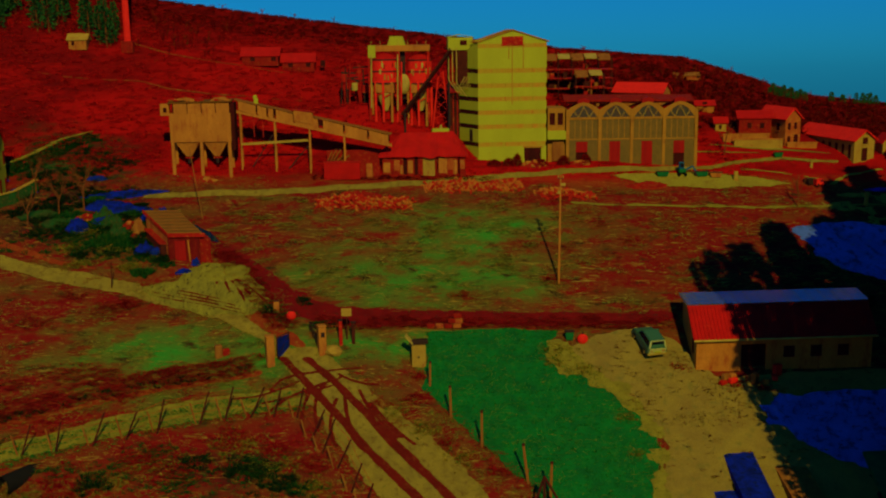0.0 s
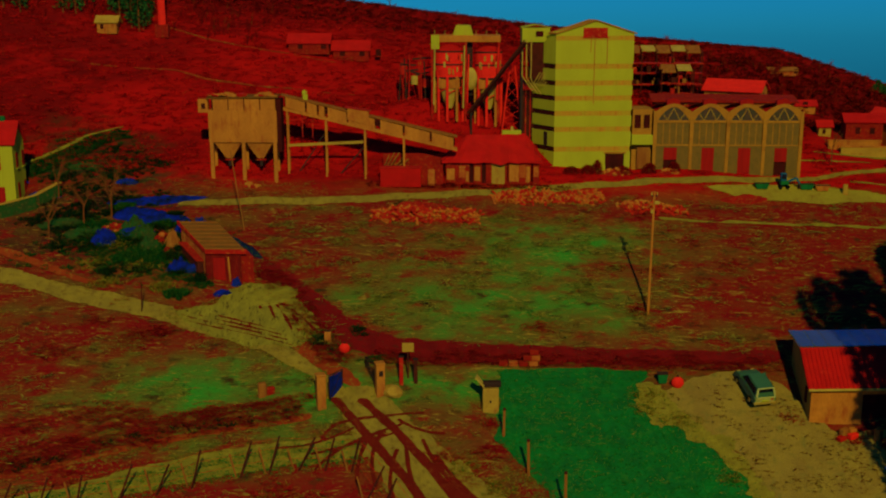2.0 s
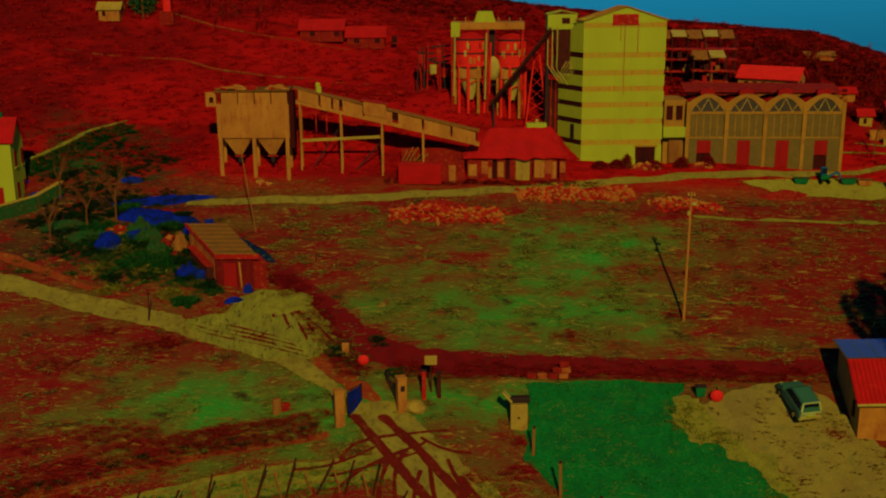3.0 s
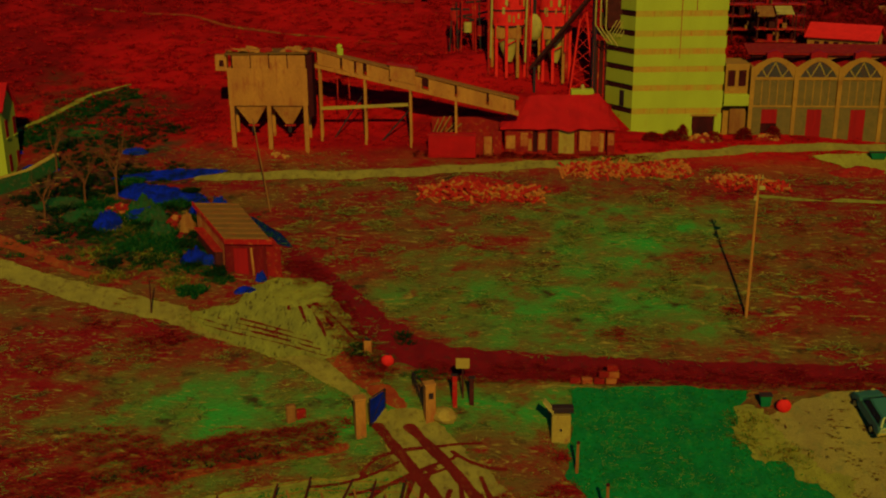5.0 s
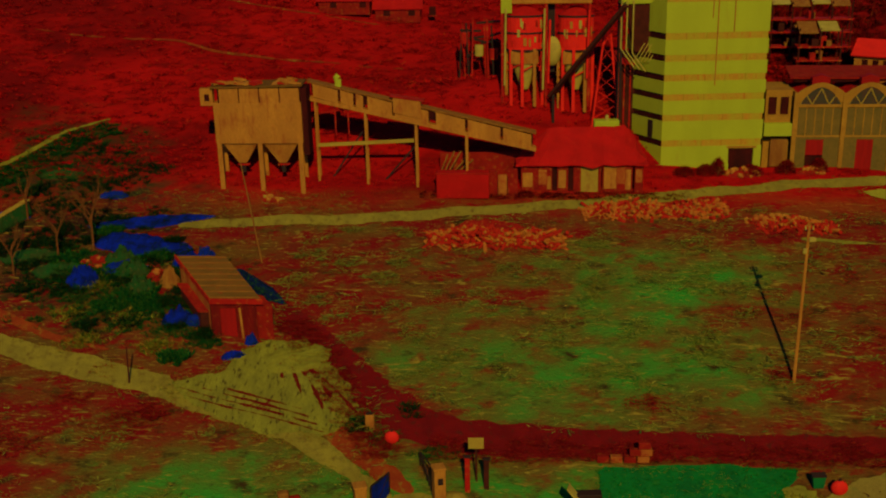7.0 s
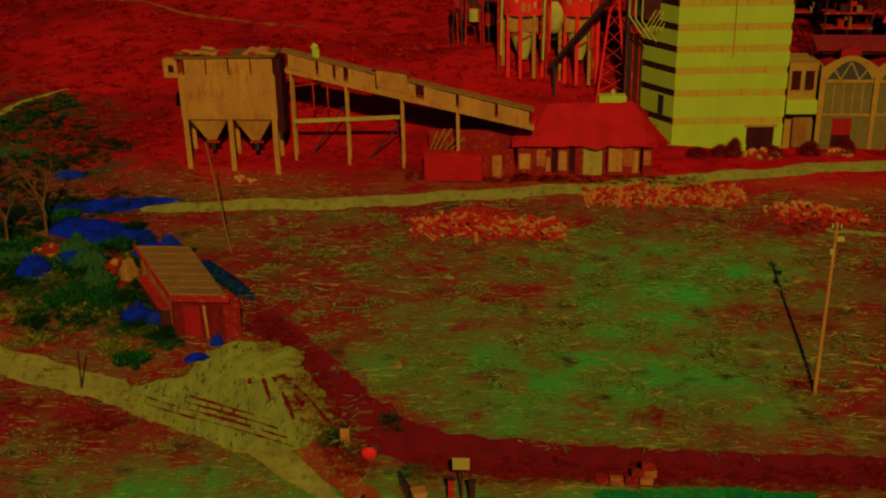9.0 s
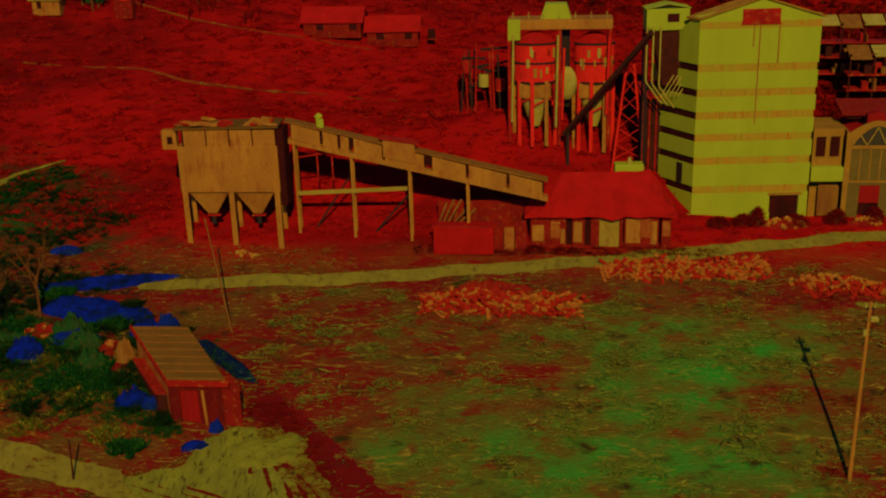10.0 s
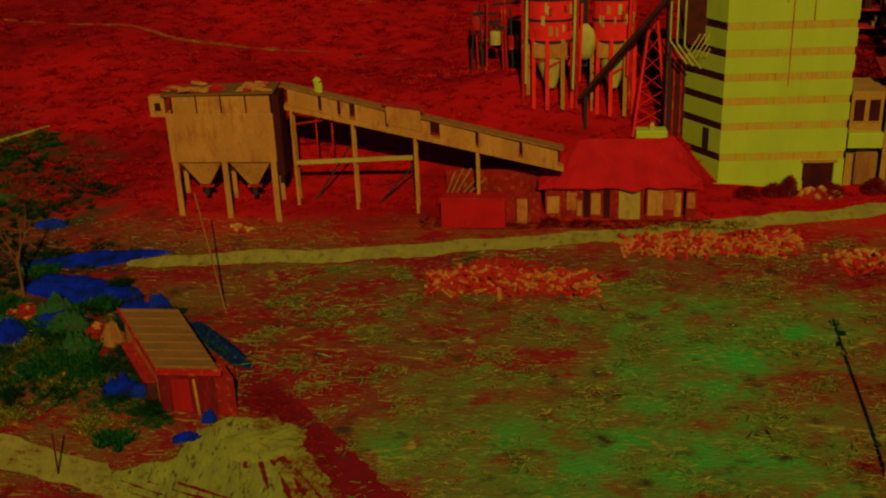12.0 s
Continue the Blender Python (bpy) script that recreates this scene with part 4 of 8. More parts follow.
# ---- the loading bunker and its conveyor ----
def build_bunker():
    gz0 = ground_z(-31, 141.5)
    t = thing("bunker", -33.6, 140.9, 2.5, "raised ochre concrete loading bunker with two hoppers", "bunker", z=gz0, deep=0.42)
    t.matrix_world = t.matrix_world @ Matrix.Diagonal((0.95, 1, 1, 1))
    W, D, z0, z1 = 7.9, 4.6, 3.7, 8.35
    g = B()
    box(g, 0, W, 0, D, z0, z1 - 1.25, 0.05)
    part("body", g, M_CONC, t)
    for k in range(4):
        g = B()
        x0 = 0.6 + k * 1.82
        box(g, x0, x0 + 1.72, 0.03, D - 0.03, z1 - 1.25, z1 - 0.1, 0.03)
        part("panel", g, M_CONC, t)
    for k in range(5):
        g = B()
        box(g, 0.52 + k * 1.82 - 0.07, 0.52 + k * 1.82 + 0.05, 0.1, D - 0.1, z1 - 1.25, z1)
        part("panel_joint", g, M_DARKFILL, t)
    g = B()
    slab(g, (-0.15, -0.2, z1 + 0.06), (W + 0.2, -0.2, z1 + 0.2), (W + 0.2, D + 0.2, z1 + 0.3), (-0.15, D + 0.2, z1 + 0.16), 0.14)
    part("roof", g, M_FELT, t)
    rnd = random.Random(4)
    for k in range(26):
        g = B()
        x, y = rnd.uniform(0.3, W - 0.5), rnd.uniform(0.2, D - 0.3)
        box(g, -rnd.uniform(0.3, 0.9), rnd.uniform(0.3, 0.9), -0.3, 0.3, 0, rnd.uniform(0.1, 0.28), m=pose(x, y, z1 + 0.2, rnd.uniform(-9, 9), rnd.uniform(-12, 12), rnd.uniform(0, 90)))
        part("loose_slab", g, M_CONC if k % 3 else M_RUST, t, "broken roofing lying on top")
    for k, x in enumerate((0.05, 3.75, W - 0.5)):
        for y in (0.05, D - 0.5):
            g = B()
            box(g, x, x + 0.42, y, y + 0.42, -1.6, z0, 0.03)
            part("leg", g, M_CONC, t)
    for x0, x1 in ((0.55, 3.7), (4.25, W - 0.55)):
        g = B()
        cx = (x0 + x1) / 2
        top = [v for v in ((x0, 0.4, z0), (x1, 0.4, z0), (x1, D - 0.4, z0), (x0, D - 0.4, z0))]
        low = [(cx - 0.35, D / 2 - 0.9, z0 - 1.75), (cx + 0.35, D / 2 - 0.9, z0 - 1.75), (cx + 0.35, D / 2 + 0.1, z0 - 1.75), (cx - 0.35, D / 2 + 0.1, z0 - 1.75)]
        a = [g.verts.new(v) for v in top]
        b = [g.verts.new(v) for v in low]
        for i in range(4):
            g.faces.new((a[i], b[i], b[(i + 1) % 4], a[(i + 1) % 4]))
        g.faces.new(b)
        bmesh.ops.recalc_face_normals(g, faces=g.faces)
        h = part("hopper", g, M_CONC, t)
        g = B()
        tube(g, (cx, D / 2 - 0.4, z0 - 1.7), (cx, D / 2 - 0.4, z0 - 2.6), 0.2, n=8)
        part("spout", g, M_STEEL, h, "dark outlet pipe")
        g = B()
        box(g, cx - 0.5, cx + 0.6, D / 2 - 0.7, D / 2 - 0.1, z0 - 2.0, z0 - 1.85)
        part("gate_plate", g, M_RUST, h)
    g = B()
    box(g, -1.15, 0.0, 0.3, 1.7, z1 - 1.5, z1 - 0.1, 0.04)
    cab = part("side_cabin", g, M_CONC, t)
    g = B()
    box(g, -0.75, -0.3, 0.26, 0.31, z1 - 1.1, z1 - 0.55)
    part("cabin_window", g, M_DARKFILL, cab)
    g = B()
    box(g, W - 0.02, W + 0.5, 0.35, D, z0 - 1.0, z1 - 0.1)
    part("end_wall", g, M_DARKFILL, t)


build_bunker()


def build_conveyor():
    gz0 = ground_z(-20, 143)
    t = thing("conveyor_gallery", -25.75, 143.2, 0, "sloping ochre conveyor gallery on concrete trestles", "conveyor", z=gz0, deep=0.35)
    t.matrix_world = t.matrix_world @ Matrix.Diagonal((0.94, 1, 1, 1))
    L, zt, zb = 20.5, 18.15 - gz0, 13.75 - gz0
    drop = (zt - zb) / L

    def top(x):
        return zt - drop * x

    g = B()
    slab(g, (-0.2, -0.15, top(0) + 0.12), (L, -0.15, top(L) + 0.12), (L, 2.0, top(L) + 0.2), (-0.2, 2.0, top(0) + 0.2), 0.12)
    part("roof", g, M_WOOD, t, "brown weathered gallery roof")
    g = B()
    prism(g, [(0, top(0) - 1.55), (L, top(L) - 1.45), (L, top(L) - 1.12), (0, top(0) - 1.22)], -0.08, 1.9)
    part("girder", g, M_CONC, t)
    edges = [0.2, 2.7, 4.1, 5.0, 5.15, 7.6, 10.9, 11.35, 14.2, 17.4, 20.2]
    for a, b in zip(edges, edges[1:]):
        if b - a < 0.5:
            continue
        g = B()
        prism(g, [(a + 0.12, top(a) - 1.2), (b - 0.12, top(b) - 1.18), (b - 0.12, top(b) - 0.1), (a + 0.12, top(a) - 0.1)], 0.0, 0.12)
        part("side_panel", g, M_CONC, t)
        g = B()
        prism(g, [(a + 0.05, top(a) - 1.2), (b - 0.05, top(b) - 1.18), (b - 0.05, top(b) - 0.04), (a + 0.05, top(a) - 0.04)], 1.75, 1.88)
        part("side_panel", g, M_CONC, t)
    # dark filling for the shade inside the gallery
    g = B()
    prism(g, [(0.2, top(0.2) - 0.8), (L - 0.3, top(L) - 0.8), (L - 0.3, top(L) - 0.1), (0.2, top(0.2) - 0.1)], 0.3, 1.6)
    part("inside", g, M_DARKFILL, t)
    g = B()
    prism(g, [(7.6, top(7.6) - 0.9), (10.1, top(10.1) - 0.9), (10.1, top(10.1) + 0.55), (7.6, top(7.6) + 0.3)], -0.22, 2.0)
    part("drive_cabin", g, M_CONC, t)
    g = B()
    slab(g, (7.3, -0.4, top(7.3) + 0.42), (10.4, -0.4, top(10.4) + 0.66), (10.4, 2.2, top(10.4) + 0.7), (7.3, 2.2, top(7.3) + 0.46), 0.08)
    part("cabin_roof", g, M_RUST, t)
    g = B()
    tube(g, (2.6, 0.9, top(2.6) + 0.1), (2.6, 0.9, top(2.6) + 0.75), 0.3, n=10)
    tube(g, (2.6, 0.9, top(2.6) + 0.75), (2.35, 0.9, top(2.6) + 1.05), 0.34, 0.2, n=10)
    part("vent_cowl", g, M_WHITE, t, "small pale roof ventilator")
    for k in range(16):
        x = 11.6 + k * 0.55
        g = B()
        box(g, x, x + 0.08, -0.06, 0.0, top(x) - 1.5, top(x) - 1.2)
        part("bracket", g, M_STEEL, t)
    for x in (0.45, 5.0, 9.6, 14.2):
        for y in (0.0, 1.6):
            g = B()
            box(g, x - 0.11, x + 0.11, y, y + 0.22, -1.5, top(x) - 1.4, 0.02)
            part("trestle_leg", g, M_CONC, t)
        g = B()
        box(g, x - 0.1, x + 0.1, 0.2, 1.7, top(x) - 1.8, top(x) - 1.5)
        part("cross_beam", g, M_CONC, t)
    g = B()
    beam(g, (0.5, 0.12, top(0) - 5.3), (9.4, 0.12, top(0) - 4.9), 0.28, 0.3)
    part("tie_beam", g, M_CONCPALE, t)
    for x in (2.1, 3.3):
        g = B()
        box(g, x, x + 0.12, 1.2, 1.35, top(0) - 4.5, top(x) - 1.2)
        part("inner_post", g, M_RUST, t)
    g = B()
    beam(g, (0.6, 1.3, top(0) - 2.7), (3.6, 1.3, top(0) - 2.3), 0.1, 0.12)
    part("rail", g, M_RUST, t)
    for x in (1.2, 6.2):
        g = B()
        beam(g, (x, 1.7, -0.5), (x + 3.4, 1.7, top(x) - 4.0), 0.14, 0.14)
        part("brace", g, M_STEEL, t)


build_conveyor()


# ---- the ruined store, its container and the tank ----
def build_ruin():
    gz0 = ground_z(-2, 140.5)
    t = thing("ruined_store", -7.6, 140.9, 4, "low ruined brick store with a sagging red roof", "ruin", z=gz0)
    t.matrix_world = t.matrix_world @ Matrix.Diagonal((0.905, 1, 1, 1))
    W, D, h = 11.4, 6.5, 2.15
    for a, b in ((0, 1.5), (1.5, 2.9), (3.4, 4.4), (4.9, 5.6), (7.2, 7.5), (7.6, 10.4), (10.6, W)):
        g = B()
        box(g, a, b, 0, 0.3, -0.8, h, 0.03)
        part("wall", g, M_BRICK, t)
    for a, b, z0, z1, mt in ((0.15, 1.1, 0.3, 1.5, M_CONC), (1.65, 2.4, 0.5, 1.75, M_PLASTER), (2.45, 2.8, 0.1, 1.2, M_CONC), (3.5, 4.2, 0.2, 1.7, M_CONC), (7.75, 8.9, 0.1, 1.95, M_CONC), (8.95, 9.7, 0.5, 1.9, M_PLASTER), (9.75, 10.25, 0.0, 1.7, M_CONC), (10.7, W - 0.1, 0.6, 1.7, M_PLASTER)):
        g = B()
        box(g, a, b, -0.03, 0.02, z0, z1, 0.01)
        part("plaster_panel", g, mt, t, "patch of flaking plaster")
    g = B()
    box(g, 5.6, 7.2, 0.12, 0.24, -0.6, h - 0.1)
    part("plaster_panel", g, M_CONCPALE, t, "pale patched doorway")
    # dark sheets behind the gaps carry the shade of the inside
    g = B()
    box(g, 0.1, W - 0.1, 0.9, 1.0, -0.6, h)
    box(g, 2.9, 3.4, 0.2, 0.26, -0.6, h)
    box(g, 4.4, 4.9, 0.2, 0.26, -0.6, h)
    part("inside_shade", g, M_DARKFILL, t)
    g = B()
    box(g, 0, 0.3, 0.3, D, -0.8, h)
    box(g, W - 0.3, W, 0.3, D, -0.8, h)
    box(g, 0.3, W - 0.3, D - 0.3, D, -0.8, h)
    part("wall", g, M_BRICK, t)
    # sagging hipped roof: a strip of rafters' bays, each at its own height
    nb = 12
    g = B()
    rows = []
    rnd = random.Random(9)
    for i in range(nb + 1):
        s = i / nb
        x = -0.5 + s * (W + 0.9)
        hip = min(1, s / 0.26, (1 - s) / 0.14)
        sag = 0.22 * math.sin(math.pi * s) + rnd.uniform(-0.06, 0.06)
        ridge = h + 0.1 + 2.65 * hip - sag
        eave = h + 0.02 + rnd.uniform(-0.12, 0.05) - 0.2 * (0.5 < s < 0.65)
        rows.append([g.verts.new(v) for v in ((x, -0.55 + rnd.uniform(-0.12, 0.12), eave), (x, 1.3, eave + (ridge - eave) * 0.5 + rnd.uniform(-0.06, 0.06)), (x, 3.2, ridge), (x, D + 0.4, eave))])
    for r0, r1 in zip(rows, rows[1:]):
        for j in range(3):
            g.faces.new((r0[j], r1[j], r1[j + 1], r0[j + 1]))
    bmesh.ops.recalc_face_normals(g, faces=g.faces)
    ex = bmesh.ops.extrude_face_region(g, geom=g.faces[:])
    bmesh.ops.translate(g, verts=[v for v in ex["geom"] if isinstance(v, bmesh.types.BMVert)], vec=(0, 0, 0.13))
    part("roof", g, M_REDROOF, t, "sagging red tile roof")


build_ruin()


def build_low_walls():
    gz0 = ground_z(-11, 140)
    t = thing("broken_outbuilding", -14.9, 140.6, 1, "roofless brick outbuilding with broken walls", "ruin", z=gz0)
    rnd = random.Random(12)
    for a, b, hh, mt in ((4.6, 5.3, 1.9, M_BRICK), (5.35, 6.1, 1.5, M_PLASTER), (6.15, 7.0, 2.0, M_BRICK)):
        g = B()
        box(g, a, b, 0, 0.35, -0.8, hh, 0.04)
        part("wall", g, mt, t)
    g = B()
    box(g, 0.3, 7.2, 3.2, 3.5, -0.8, 2.9, 0.03)
    part("rear_wall", g, M_BRICK, t)
    for k in range(5):
        g = B()
        beam(g, (0.4 + 0.3 * k, 0.6, 1.4), (1.0 + 0.55 * k, 3.3, 2.3 + rnd.uniform(0, 1.0)), 0.1, 0.12)
        part("fallen_rafter", g, M_WOOD, t)
    c = thing("container", -14.6, 138.7, 1.5, "red painted steel container beside the road", "container", sink=0.05)
    g = B()
    box(g, 0, 4.4, 0, 2.0, 0, 2.1, 0.04)
    part("body", g, M_REDROOF, c)
    for k in range(11):
        g = B()
        box(g, 0.1 + k * 0.4, 0.3 + k * 0.4, -0.05, 0.0, 0.15, 1.95)
        part("rib", g, M_REDROOF, c)
    g = B()
    box(g, -0.06, 4.46, -0.09, 0.1, 2.02, 2.16)
    part("top_rail", g, M_RUST, c)
    k = thing("water_tank", -1.5, 147.2, 5, "pale steel tank with a small cap on a brick base", "tank", sink=0.2)
    g = B()
    box(g, 0, 2.3, 0, 1.8, 0, 2.7)
    part("base", g, M_BRICK, k)
    g = B()
    box(g, 0.05, 2.25, 0.05, 1.75, 2.7, 4.1, 0.06)
    part("body", g, M_WHITE, k)
    g = B()
    tube(g, (1.2, 0.8, 4.1), (1.2, 0.8, 4.55), 0.22, 0.12, n=10)
    part("cap", g, M_PALESTEEL, k)
    w = thing("low_wall", -5.0, 147.6, 0, "low pale wall behind the ruined store", "wall", sink=0.2)
    g = B()
    box(g, 0, 3.4, 0, 0.4, 0, 2.9, 0.04)
    part("block", g, M_PLASTER, w)


build_low_walls()


# ---- the silos ----
def build_silos():
    for k, (x, r) in enumerate(((-8.15, 1.75), (-3.3, 1.65))):
        gz0 = ground_z(x, 159.5)
        t = thing("silo", x, 159.6, 0, "rust-red steel silo with a conical foot on tall legs", "silo", "silos", z=gz0)
        z1, z0 = 23.6 - gz0, 20.4 - gz0
        g = B()
        tube(g, (0, 0, z0), (0, 0, z1), r, n=20)
        part("shell", g, M_REDPAINT, t)
        g = B()
        tube(g, (0, 0, z1), (0, 0, z1 + 0.75), r + 0.05, 0.5, n=20)
        part("dome", g, M_REDROOF, t)
        g = B()
        box(g, -r * 0.74, r * 0.74, -r * 0.85, r * 0.6, z0 - 1.2, z0, 0.05)
        part("hopper", g, M_CONC, t, "pale square hopper under the shell")
        g = B()
        tube(g, (0, -0.1, z0 - 3.6), (0, -0.1, z0 - 1.15), 0.36, r * 0.74, n=16)
        part("cone", g, M_PALESTEEL, t, "pale conical outlet")
        for zz in (z0 + 0.05, z0 + 1.6, z1 - 0.1):
            g = B()
            tube(g, (0, 0, zz - 0.08), (0, 0, zz + 0.08), r + 0.07, n=20)
            part("hoop", g, M_STEEL, t)
        rnd = random.Random(k + 2)
        for j in range(16):
            a = radians(rnd.uniform(195, 345))
            g = B()
            w = rnd.uniform(0.06, 0.3)
            box(g, -w / 2, w / 2, -0.02, 0.03, 0, rnd.uniform(0.4, 0.9), m=pose(math.cos(a) * (r + 0.05), math.sin(a) * (r + 0.05), rnd.uniform(z0 + 0.1, z1 - 1.0), 0, 0, math.degrees(a) + 90))
            part("patch", g, (M_PALESTEEL, M_RUST, M_CONC)[j % 3], t, "flaked patch")
        for j in range(9):
            a = math.pi * 2 * j / 9 + 0.4
            g = B()
            beam(g, (math.cos(a) * r, math.sin(a) * r, -0.8), (math.cos(a) * r, math.sin(a) * r, z0 + 0.2), 0.3, 0.3)
            part("leg", g, (M_REDPAINT, M_CONC, M_REDPAINT)[j % 3], t)
        for zz in (2.5, 4.9):
            for j in range(6):
                a, b = math.pi * 2 * j / 6 + 0.4, math.pi * 2 * (j + 1) / 6 + 0.4
                g = B()
                beam(g, (math.cos(a) * r, math.sin(a) * r, zz), (math.cos(b) * r, math.sin(b) * r, zz + 0.7), 0.09, 0.09)
                part("brace", g, M_REDPAINT, t)
    gz0 = ground_z(-5.6, 158.4)
    t = thing("slurry_tank", -5.5, 158.4, 0, "pale green egg-shaped tank between the silos", "tank", z=gz0)
    zc = 20.3 - gz0
    g = B()
    bmesh.ops.create_uvsphere(g, u_segments=16, v_segments=10, radius=0.85)
    for v in g.verts:
        v.co.z = v.co.z * 1.6 + zc
    part("shell", g, M_PALESTEEL, t, smooth=True)
    for x in (-0.6, 0.6):
        g = B()
        beam(g, (x, 0, -0.6), (x * 0.8, 0, zc - 0.6), 0.16, 0.16)
        part("leg", g, M_CONC, t)
    gz0 = ground_z(-6, 160)
    t = thing("silo_platform", -10.3, 158.0, 0, "pale roofed platform over both silos", "platform", z=gz0)
    z = 24.5 - gz0
    g = B()
    box(g, 0, 8.4, 0, 3.8, z, z + 0.75, 0.04)
    part("deck", g, M_CONC, t)
    g = B()
    box(g, 0, 1.0, -0.04, 0.4, z - 0.8, z + 0.8)
    part("end_panel", g, M_WHITE, t)
    g = B()
    prism(g, [(2.6, z + 0.75), (5.1, z + 0.75), (4.7, z + 1.9), (3.0, z + 1.9)], 0.7, 2.7)
    part("cap_house", g, M_WHITE, t)
    for x in (0.1, 4.2, 8.2):
        for y in (0.15, 3.6):
            g = B()
            box(g, x - 0.12, x + 0.12, y - 0.12, y + 0.12, -1.0, z)
            part("post", g, M_RUST, t)
    for k in range(7):
        g = B()
        box(g, 0.4 + k * 1.25, 0.46 + k * 1.25, -0.06, 0.0, z + 0.75, z + 1.35)
        part("railing_post", g, M_PALESTEEL, t)
    g = B()
    box(g, 4.15, 5.0, 1.6, 1.9, 2.0, z)
    part("ladder_shaft", g, M_STEEL, t)
    for k, (x, lo, hi, mt) in enumerate(((0.3, 1.0, -0.4, M_PALESTEEL), (3.9, 0.6, -0.4, M_PALESTEEL), (4.4, 1.2, -1.4, M_REDPAINT), (8.0, 1.6, -0.6, M_REDPAINT))):
        g = B()
        tube(g, (x, -0.25, lo), (x + 0.15, -0.2, z + hi), 0.1, n=8)
        part("down_pipe", g, mt, t)
    b = thing("belt_conveyor", -5.6, 156.4, 0, "dark steel belt conveyor rising to the tower", "conveyor", z=ground_z(-5, 156))
    z0, z1 = 16.3 - ground_z(-5, 156), 24.6 - ground_z(-5, 156)
    g = B()
    beam(g, (0, 0, z0), (6.6, -4.2, z1), 0.7, 0.28)
    part("belt_trough", g, M_WOODDARK, b)
    for s in (-0.45, 0.45):
        g = B()
        beam(g, (0.1, s, z0 + 0.28), (6.6, -4.2 + s, z1 + 0.28), 0.05, 0.06)
        part("handrail", g, M_STEEL, b)
    g = B()
    beam(g, (0.3, -0.1, -0.8), (0.3, -0.1, z0 + 0.2), 0.25, 0.25)
    part("foot", g, M_STEEL, b)
    q = thing("lattice_tower", -1.2, 155.6, 0, "slender rusty lattice trestle", "trestle", sink=0.3)
    zz = 22.3 - ground_z(-1, 155.6)
    for x, y in ((-0.5, 0), (2.2, 0), (-0.5, 1.4), (2.2, 1.4)):
        g = B()
        beam(g, (x, y, 0), (0.85 + (x - 0.85) * 0.2, 0.7 + (y - 0.7) * 0.4, zz), 0.16, 0.16)
        part("leg", g, M_REDPAINT, q)
    for k in range(7):
        s = k / 7
        u, v = 1.35 * (1 - 0.8 * s), 1.35 * (1 - 0.8 * (s + 0.14))
        g = B()
        beam(g, (0.85 - u, 0.3 * s, zz * s), (0.85 + v, 0.3 * s, zz * (s + 0.14)), 0.05, 0.05)
        part("lacing", g, M_REDPAINT, q)
        g = B()
        beam(g, (0.85 + u, 0.3 * s, zz * s), (0.85 - v, 0.3 * s, zz * (s + 0.14)), 0.05, 0.05)
        part("lacing", g, M_REDPAINT, q)
    # dark steelwork and a shed between silos and tower
    d = thing("dark_shed", 0.6, 155.5, 0, "dark boarded shed behind the tower", "shed", sink=0.4)
    g = B()
    box(g, 0, 4.6, 0.8, 4.5, 0, 6.5)
    part("body", g, M_WOODDARK, d)
    for k in range(8):
        g = B()
        box(g, 0.1 + k * 0.55, 0.22 + k * 0.55, 0.72, 0.8, 0, 6.4)
        part("batten", g, M_RUST, d)
    g = B()
    slab(g, (-0.2, 0.5, 6.5), (4.8, 0.5, 6.5), (4.8, 4.7, 7.3), (-0.2, 4.7, 7.3), 0.1)
    part("roof", g, M_RUST, d)
    e = thing("steel_plant", -15.6, 171, 0, "rusting machinery with pipes on the hillside", "machinery", sink=0.3)
    rnd = random.Random(21)
    for k in range(16):
        g = B()
        x, y = rnd.uniform(0, 6.5), rnd.uniform(0, 3)
        h = rnd.uniform(2.5, 6.6)
        beam(g, (x, y, 0), (x + rnd.uniform(-0.4, 0.4), y, h), 0.16, 0.16)
        part("column", g, M_STEEL if k % 2 else M_RUST, e)
    for k in range(7):
        g = B()
        x, z = rnd.uniform(0, 5), rnd.uniform(2, 6)
        beam(g, (x, 1, z), (x + rnd.uniform(1, 2.5), 1.2, z + rnd.uniform(-0.5, 0.6)), 0.2, 0.2)
        part("girder", g, M_STEEL, e)
    for k in range(4):
        g = B()
        x, z = 0.8 + k * 1.5, rnd.uniform(1.2, 4.4)
        tube(g, (x, 0.4, z), (x, 0.4, z + 1.1), 0.45, n=12)
        part("drum", g, M_PALESTEEL if k == 1 else M_RUST, e)


build_silos()


